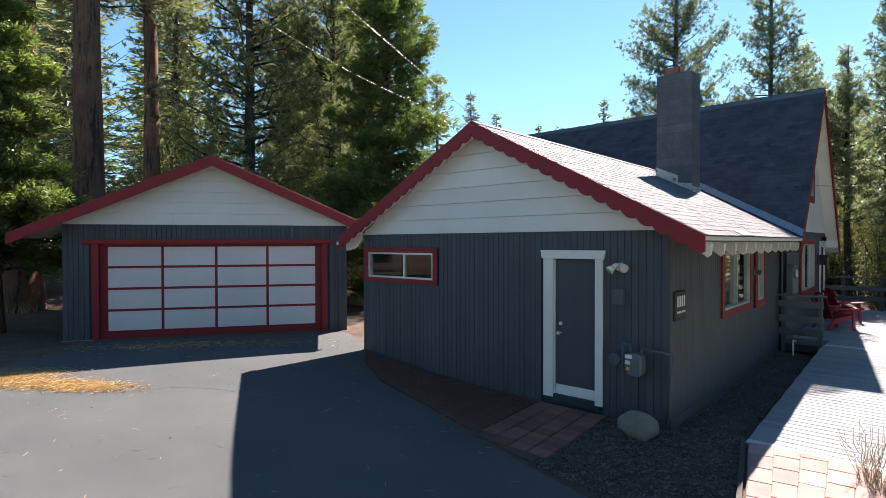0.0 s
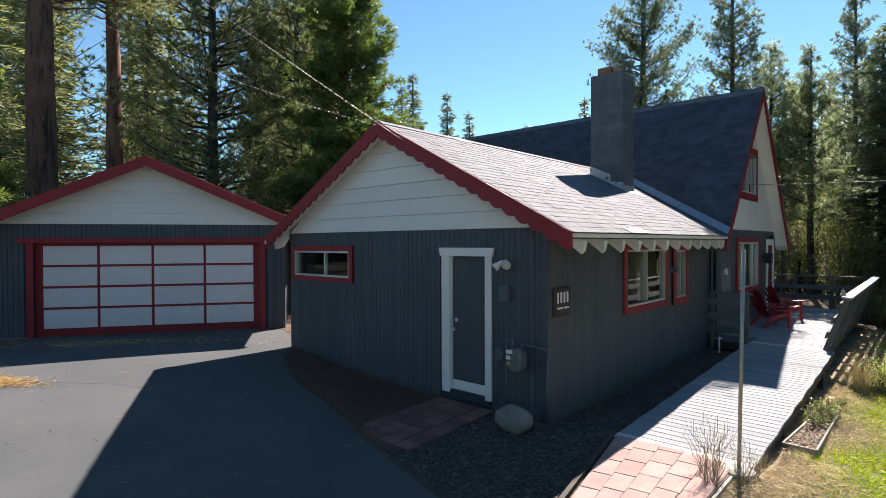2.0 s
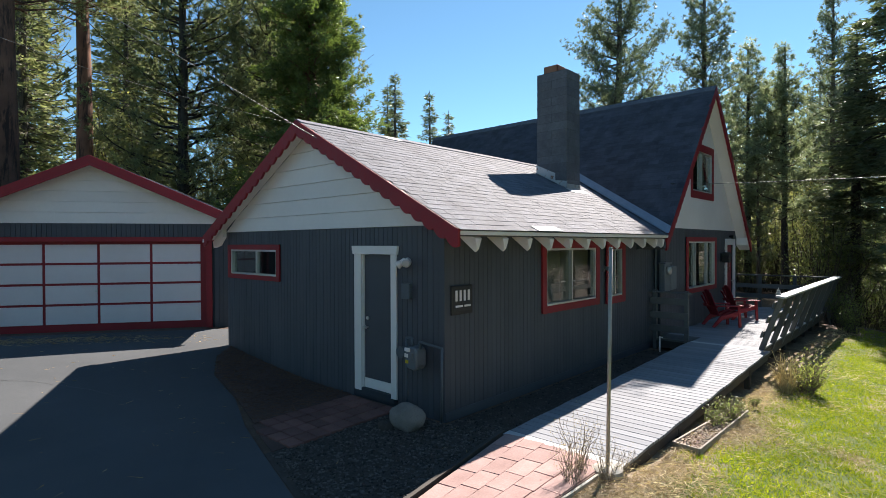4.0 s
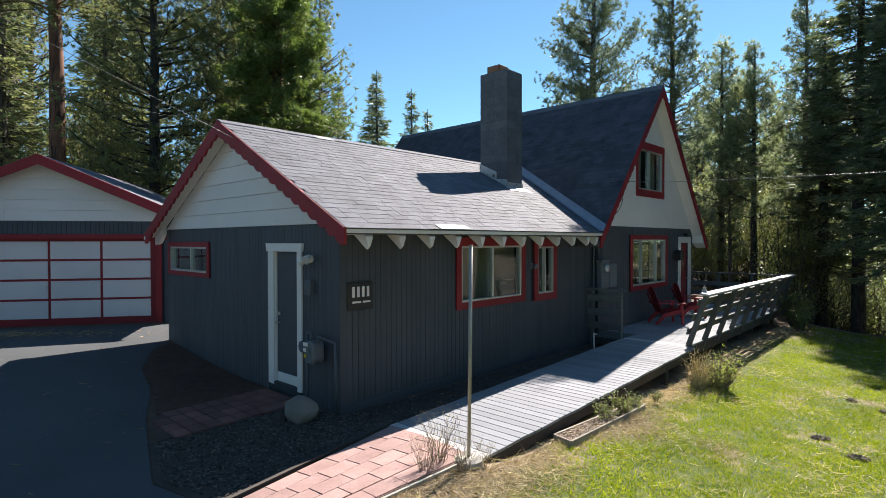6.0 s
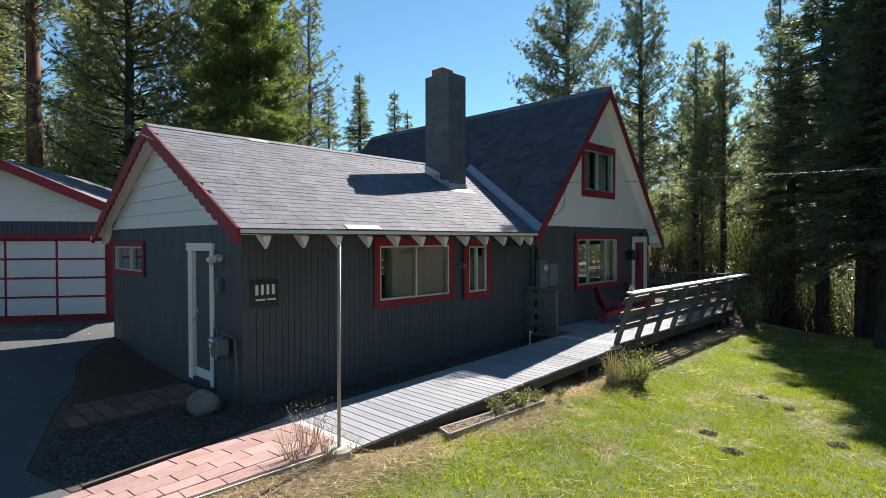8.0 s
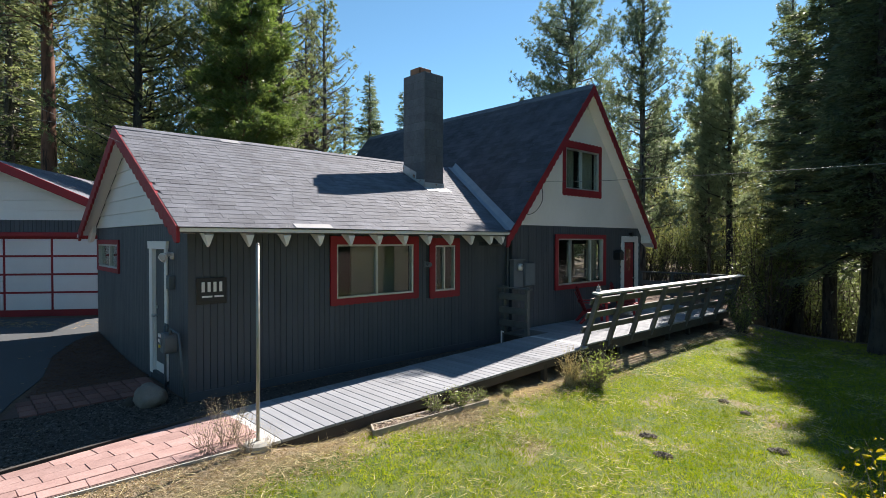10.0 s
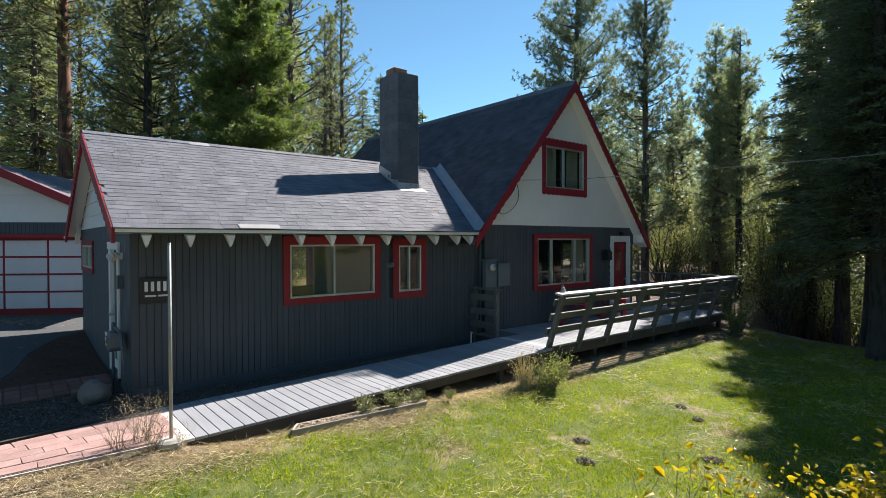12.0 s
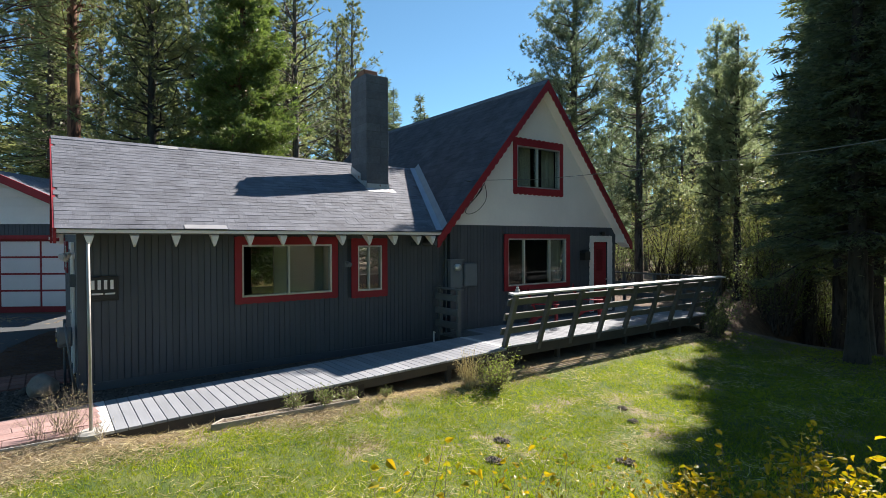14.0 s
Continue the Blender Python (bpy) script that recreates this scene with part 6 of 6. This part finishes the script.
for j in range(9):
    for i in range(4):
        y = 6.48 - j * 0.205
        x0 = -4.05 + (6.6 - y) * 0.07
        x = x0 + 0.15 + i * 0.278
        if not (j == 8 and i > 3) and y > 4.62 + (-2.9 - x) * 0.28:
            piece("paver", (0.262, 0.192, 0.05), pose(x, y, gz(x, y) + 0.012, R.uniform(-0.6, 0.6), R.uniform(-0.6, 0.6), -2), M_PAVER_RED, pad, 0.008)


crack = MB()
cp = [(-9.3, 1.75), (-8.85, 2.2), (-8.3, 2.75), (-7.9, 3.2), (-7.55, 3.4), (-7.0, 3.75), (-6.5, 3.95), (-6.0, 4.22)]
for (x0, y0), (x1, y1) in zip(cp, cp[1:]):
    w = 0.004
    crack.add([(x0 - w, y0 + w, gz(x0, y0) + 0.0145), (x1 - w, y1 + w, gz(x1, y1) + 0.0145), (x1 + w, y1 - w, gz(x1, y1) + 0.0145), (x0 + w, y0 - w, gz(x0, y0) + 0.0145)], [(0, 1, 2, 3)])
part("crack", crack, M_RAIL, driveway, "dark hairline crack")

# ---- loose stuff ----
def scatter(name, v, f, material, label, category):
    return tagged(new(name, from_arrays(name, v, f, material)), label, category, "", "stuff")


rng = np.random.default_rng(77)


def inside(poly, x, y):
    hit = np.zeros(len(x), bool)
    for (x0, y0), (x1, y1) in zip(poly, poly[1:] + poly[:1]):
        cross = (y0 > y) != (y1 > y)
        hit ^= cross & (x < (x1 - x0) * (y - y0) / (y1 - y0 + 1e-12) + x0)
    return hit


GZ = np.vectorize(gz)
# pebbles of the gravel bed
GRAVEL = [(-2.86, 4.5), (-2.9, 6.6), (-2.02, 6.62), (-2.02, 13.4), (-1.25, 13.4), (-1.28, 6.84), (-0.86, 4.6), (-0.88, 4.4), (-1.7, 4.2)]
ico = bmesh.new()
bmesh.ops.create_icosphere(ico, subdivisions=1, radius=1)
iv = np.array([v.co[:] for v in ico.verts])
if_ = np.array([[v.index for v in f.verts] for f in ico.faces])
ico.free()
n = 9500
px, py_ = rng.uniform(-2.95, -0.8, n), np.where(rng.random(n) < 0.62, rng.uniform(4.2, 7.0, n), rng.uniform(7.0, 13.4, n))
ok = inside(GRAVEL, px, py_)
px, py_ = px[ok], py_[ok]
n = len(px)
sz = rng.uniform(0.006, 0.019, (n, 1, 1)) * rng.uniform(0.6, 1.4, (n, 1, 3))
sz[:, :, 2] *= 0.6
ang = rng.uniform(0, np.pi, n)
pv = iv[None] * sz * (1 + rng.normal(0, 0.12, (n, len(iv), 1)))
pv = np.stack([pv[:, :, 0] * np.cos(ang)[:, None] - pv[:, :, 1] * np.sin(ang)[:, None], pv[:, :, 0] * np.sin(ang)[:, None] + pv[:, :, 1] * np.cos(ang)[:, None], pv[:, :, 2]], -1)
pv += np.stack([px, py_, GZ(px, py_) + 0.012], -1)[:, None]
scatter("pebbles", pv.reshape(-1, 3), (if_[None] + np.arange(n)[:, None, None] * len(iv)).reshape(-1, 3), M_PEBBLE, "grey and brown river pebbles in the bed", "gravel")

# lawn blades
def lawn_field(n, lo_x, hi_x, lo_y, hi_y):
    x, y = rng.uniform(lo_x, hi_x, n), rng.uniform(lo_y, hi_y, n)
    return x, y


WORN = ((2.95, 13.75, 0.75, 0.35), (3.9, 12.9, 0.8, 0.45), (3.15, 10.9, 0.55, 0.45), (2.2, 9.6, 0.8, 0.3), (4.6, 11.6, 0.5, 0.4), (3.89, 12.39, 0.55, 0.4))


def grassy(x, y):
    """Share of green grass: none by the ramp, full on the lawn, thin in worn spots."""
    w = np.array([noise.noise((a * 0.8, b * 0.8, 0)) for a, b in zip(x, y)])
    t = np.clip((x - 0.72 - 0.5 * w) / 0.6, 0, 1)
    far = np.clip((23.5 + 1.5 * w - y) / 2.0, 0, 1)
    for cx, cy, rx, ry in WORN:
        t = t * np.clip(0.25 + np.hypot((x - cx) / rx, (y - cy) / ry) ** 2 * 0.75 + 0.3 * w, 0.12, 1)
    return t * far


def field(x, y, length, width, lean, material, name, label):
    n = len(x)
    p = np.column_stack([x, y, GZ(x, y) - 0.004])
    d = np.column_stack([rng.normal(0, lean, n), rng.normal(0, lean, n), np.ones(n)])
    v, f = blades(rng, p, d / np.linalg.norm(d, axis=1, keepdims=True), length, width, 0.18)
    return scatter(name, v, f, material, label, "grass")


x, y = lawn_field(560000, 0.5, 9.5, 3.0, 22)
dist = np.hypot(x - 6.0, y - 4.0)
tuft = np.array([0.45 + 0.7 * noise.noise((a * 2.3, b * 2.3, 4.0)) + 0.5 * noise.noise((a * 0.9, b * 0.9, 9.0)) + 0.7 * noise.noise((a * 7.5, b * 7.5, 2.0)) for a, b in zip(x, y)])
keep = (rng.random(len(x)) < grassy(x, y) * np.clip(tuft + 0.32, 0.14, 1)) & (rng.random(len(x)) < np.clip(9.0 / dist, 0.25, 1) * np.clip((9.5 - x) / 2.0, 0, 1) * np.clip((y - 3.0) / 2.5, 0, 1))
field(x[keep], y[keep], 0.050, 0.0105, 0.75, M_GRASS, "lawn_grass", "short green lawn grass with yellow patches")
x, y = lawn_field(40000, 0.3, 9.0, 3.0, 21)
g = grassy(x, y)
w = np.array([noise.noise((a * 1.1, b * 1.1, 21.0)) + 0.5 * noise.noise((a * 3.1, b * 3.1, 5.0)) for a, b in zip(x, y)])
keep = rng.random(len(x)) < np.where(g < 0.5, 0.9, np.clip(0.16 + 1.1 * w, 0.03, 0.9))
x, y = x[keep], y[keep]
n = len(x)
d = rng.normal(0, 1, (n, 3))
d[:, 2] = np.abs(d[:, 2]) * 0.16 + 0.05
v, f = blades(rng, np.column_stack([x, y, GZ(x, y) + 0.03]), d / np.linalg.norm(d, axis=1, keepdims=True), 0.15, 0.0065, 0.05)
scatter("dry_straw", v, f, M_STRAW, "dry straw lying over the lawn", "grass")
# matted dry grass beside the ramp, the path and the pole
x, y = lawn_field(60000, 0.2, 2.2, 4.2, 14)
keep = (rng.random(len(x)) < 1.0 - grassy(x, y)) & (x > 0.42 - 0.25 * (y < 6.5))
x, y = x[keep], y[keep]
n = len(x)
d = rng.normal(0, 1, (n, 3))
d[:, 2] = np.abs(d[:, 2]) * 0.30 + 0.05
v, f = blades(rng, np.column_stack([x, y, GZ(x, y)]), d / np.linalg.norm(d, axis=1, keepdims=True), 0.085, 0.008, 0.05)
scatter("dry_grass", v, f, M_HAY, "matted dry grass beside the ramp", "grass")
# molehills: low heaps of loose clods
def clods(name, cx, cy, size, label):
    n = 90
    a, d = rng.uniform(0, 2 * np.pi, n), size * np.sqrt(rng.random(n))
    x, y = cx + d * np.cos(a), cy + 0.75 * d * np.sin(a)
    r = rng.uniform(0.008, 0.026, (n, 1, 1)) * rng.uniform(0.7, 1.3, (n, 1, 3))
    v = iv[None] * r * (1 + rng.normal(0, 0.18, (n, len(iv), 1)))
    v = v + np.stack([x, y, GZ(x, y) + 0.03 * (1 - d / size) + 0.012], -1)[:, None]
    return tagged(new(name, from_arrays(name, v.reshape(-1, 3), (if_[None] + np.arange(n)[:, None, None] * len(iv)).reshape(-1, 3), M_SOIL)), label, "soil", "", "stuff")


for mx, my, ms in ((2.78, 11.22, 0.11), (3.25, 10.67, 0.12), (2.86, 13.82, 0.07), (3.34, 13.4, 0.08), (4.18, 12.01, 0.12)):
    clods("molehill", mx, my, ms, "small dark heap of bare soil in the lawn")
# needles on the drive: heaps at the edge, single needles everywhere
def needles(cx, cy, sx, sy, n, name, label, turn=0.0, thick=0.03):
    a, b = rng.normal(0, 1, n) * sx, rng.normal(0, 1, n) * sy
    x, y = cx + a * math.cos(turn) - b * math.sin(turn), cy + a * math.sin(turn) + b * math.cos(turn)
    d = rng.normal(0, 1, (n, 3))
    d[:, 2] *= 0.08
    v, f = blades(rng, np.column_stack([x, y, GZ(x, y) + 0.014 + rng.random(n) * thick]), d / np.linalg.norm(d, axis=1, keepdims=True), 0.12, 0.006, 0.02)
    return scatter(name, v, f, M_NEEDLE_DRY, label, "needles")


needles(-9.25, 1.65, 0.42, 0.13, 4200, "needle_drift", "drift of pale fallen pine needles on the drive", 0.73)
needles(-10.4, 0.95, 0.4, 0.3, 6200, "needle_drift", "drift of pale fallen pine needles on the drive", 0.9)
needles(-10.3, 0.6, 0.35, 0.2, 2600, "needle_drift", "drift of pale fallen pine needles on the drive", 0.9)
needles(-7.0, 2.0, 3.5, 3.0, 420, "needle_litter", "single needles and twigs on the asphalt", 0.0, 0.004)
needles(-11.0, 4.2, 1.3, 0.25, 1300, "needle_drift", "brown needles swept along the garage", 0.9, 0.01)
# needle floor along the front wall
sheet("needle_bed", [(-8.35, 6.72), (-8.3, 6.95), (-8.2, 6.64), (-4.1, 6.64), (-3.95, 4.9), (-5.2, 5.28), (-6.6, 5.58), (-7.7, 6.13)], 0.018, M_DUFF, "brown needle litter along the front wall", "litter")
x, y = rng.uniform(-8.3, -3.9, 9000), rng.uniform(4.8, 6.7, 9000)
keep = inside([(-8.2, 6.64), (-4.1, 6.64), (-3.95, 4.9), (-5.2, 5.28), (-6.6, 5.58), (-7.7, 6.13)], x, y)
x, y = x[keep], y[keep]
d = rng.normal(0, 1, (len(x), 3))
d[:, 2] *= 0.15
v, f = blades(rng, np.column_stack([x, y, GZ(x, y) + 0.026]), d / np.linalg.norm(d, axis=1, keepdims=True), 0.09, 0.006, 0.02)
scatter("brown_needles", v, f, leafy("brown_needle", (0.13, 0.066, 0.045), (0.22, 0.125, 0.085), 0.1, 0.8, (1, 1, 1)), "fallen brown needles along the wall", "needles")
# tall pale grass far behind the garage and between the buildings
x = np.concatenate([rng.uniform(-28, -19, 9000), rng.uniform(-17, -9.5, 9000)])
y = np.concatenate([rng.uniform(-3, 3.2, 9000), rng.uniform(11, 19, 9000)])
v, f = blades(rng, np.column_stack([x, y, GZ(x, y)]), np.tile([0, 0, 1.0], (len(x), 1)), 0.35, 0.022, 0.25)
scatter("meadow_grass", v, f, M_STRAW, "pale dry meadow grass under the trees", "grass")

# ---- cladding boards and shingles ----
planks(at_front, 0, WEST + 0.07, SIDE - 0.11, -0.16, BAND, [W1, (D1[0], D1[1], -0.3, D1[3])], wall_front, 0.1035, 0.0055)
planks(at_side, 90, FRONT + 0.11, Y0 - 0.0, -0.28, 2.50, [W2, W3], wall_side, 0.1035, 0.0055)
planks(at_main, 90, Y0, Y1, -0.15, BAND2, [W4, (D2[0], D2[1], -0.3, D2[3])], wall_tall, 0.1035, 0.0055)
planks(at_gar, GA, GU0, GU1, 0.2, 2.80, [(-4.83, 0.26, -0.1, 2.47)], g_wall, 0.1035, 0.0055)


def shingle_rows(origin, along, up, normal, length, rise, cut):
    """Poses of overlapping shingle tabs on a slope; cut(x, y, z) says where the slope is covered."""
    out, rr = [], random.Random(3)
    n = int(rise / 0.150)
    rot = Matrix((along, up, normal)).transposed().to_4x4()
    for j in range(n):
        u, w = -rr.choice((0.0, 0.06, 0.12)), 0.0
        while u + w < length:
            u, w = u + w, rr.choice((0.18, 0.24, 0.30, 0.36))
            a, b = max(u, 0.0), min(u + w, length)
            if b - a < 0.08:
                continue
            tab = round(b - a - 0.005, 3)
            c = origin + along * ((a + b) / 2) + up * (j * rise / n + 0.105 + rr.choice((0, 0, 0.008))) + normal * rr.choice((0.012, 0.014))
            if cut(c):
                continue
            out.append((tab, Matrix.Translation(c) @ rot @ pose(0, 0, 0, -1.5 + rr.uniform(-0.25, 0.25), rr.uniform(-0.3, 0.3), rr.uniform(-0.4, 0.4))))
    return out


tabs = shingle_rows(Vector((EAVE_X + 0.02, RAKE_Y - 0.01, EAVE_Z - 0.008)), Vector((0, 1, 0)), Vector((RIDGE_X - EAVE_X, 0, RIDGE_Z - EAVE_Z)).normalized(), n_east,
                    yv_r - RAKE_Y, math.hypot(RIDGE_X - EAVE_X, RIDGE_Z - EAVE_Z) + 0.02,
                    lambda c: c.z < tall_z(c.y) + 0.16 and c.y > 12.8 or (CX0 < c.x < CX1 and CY0 - 0.05 < c.y < CY1 + 0.05))


def joined_tabs(name, tabs, material, parent):
    unit = np.array([(a, b, c) for a in (-0.5, 0.5) for b in (-0.5, 0.5) for c in (-0.5, 0.5)])
    quads = np.array([(0, 1, 3, 2), (4, 6, 7, 5), (0, 4, 5, 1), (2, 3, 7, 6), (0, 2, 6, 4), (1, 5, 7, 3)])
    vs = []
    for w, m in tabs:
        a = np.array(m)
        vs.append((unit * (w, 0.21, 0.004)) @ a[:3, :3].T + a[:3, 3])
    v = np.concatenate(vs)
    f = (quads[None] + 8 * np.arange(len(tabs))[:, None, None]).reshape(-1, 4)
    ob = new(name, from_arrays(name, v, f, material))
    HOME[ob] = Matrix.Identity(4)
    under(ob, parent)
    return tagged(ob, "", "", "", "stuff")


near = [t for t in tabs if t[1].translation.y < 9.0][:300]
rest = [t for t in tabs if t not in near]
for w, m in near:
    piece("shingle", (w, 0.21, 0.004), m, M_SHINGLE, roof_east, 0)
joined_tabs("shingles", rest, M_SHINGLE_I, roof_east)
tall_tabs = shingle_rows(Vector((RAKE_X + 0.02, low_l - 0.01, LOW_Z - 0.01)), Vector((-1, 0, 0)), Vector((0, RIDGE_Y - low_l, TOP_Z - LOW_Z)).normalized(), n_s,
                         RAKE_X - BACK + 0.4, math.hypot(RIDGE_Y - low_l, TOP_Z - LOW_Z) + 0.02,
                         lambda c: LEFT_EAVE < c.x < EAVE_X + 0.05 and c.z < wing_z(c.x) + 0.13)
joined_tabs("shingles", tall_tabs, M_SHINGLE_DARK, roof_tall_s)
# two pale metal patches
patch = lambda y0, y1, x0, x1: MB(lambda a, b, c: (a, b, wing_z(a) + c)).box(x0, x1, y0, y1, 0.026, 0.036)
part("eave_flashing", patch(8.13, 8.81, EAVE_X - 0.10, EAVE_X + 0.03), M_SEAL, roof_east, "pale metal flashing strip")
part("ridge_flashing", patch(8.28, 8.68, RIDGE_X + 0.02, RIDGE_X + 0.17), M_SEAL, roof_east, "pale metal ridge piece")
# ridge caps
part("ridge_cap", MB().prism([(RIDGE_X - 0.14, RIDGE_Z - 0.06), (RIDGE_X, RIDGE_Z + 0.022), (RIDGE_X + 0.14, RIDGE_Z - 0.055), (RIDGE_X + 0.14, RIDGE_Z - 0.04), (RIDGE_X, RIDGE_Z + 0.035), (RIDGE_X - 0.14, RIDGE_Z - 0.045)], RAKE_Y - 0.01, yv_r), M_SHINGLE, house)
part("ridge_cap", MB(lambda a, b, c: (b, a, c)).prism([(RIDGE_Y - 0.13, TOP_Z - 0.12), (RIDGE_Y, TOP_Z + 0.022), (RIDGE_Y + 0.13, TOP_Z - 0.12), (RIDGE_Y + 0.13, TOP_Z - 0.10), (RIDGE_Y, TOP_Z + 0.036), (RIDGE_Y - 0.13, TOP_Z - 0.10)], BACK - 0.4, RAKE_X + 0.01), M_SHINGLE, house)
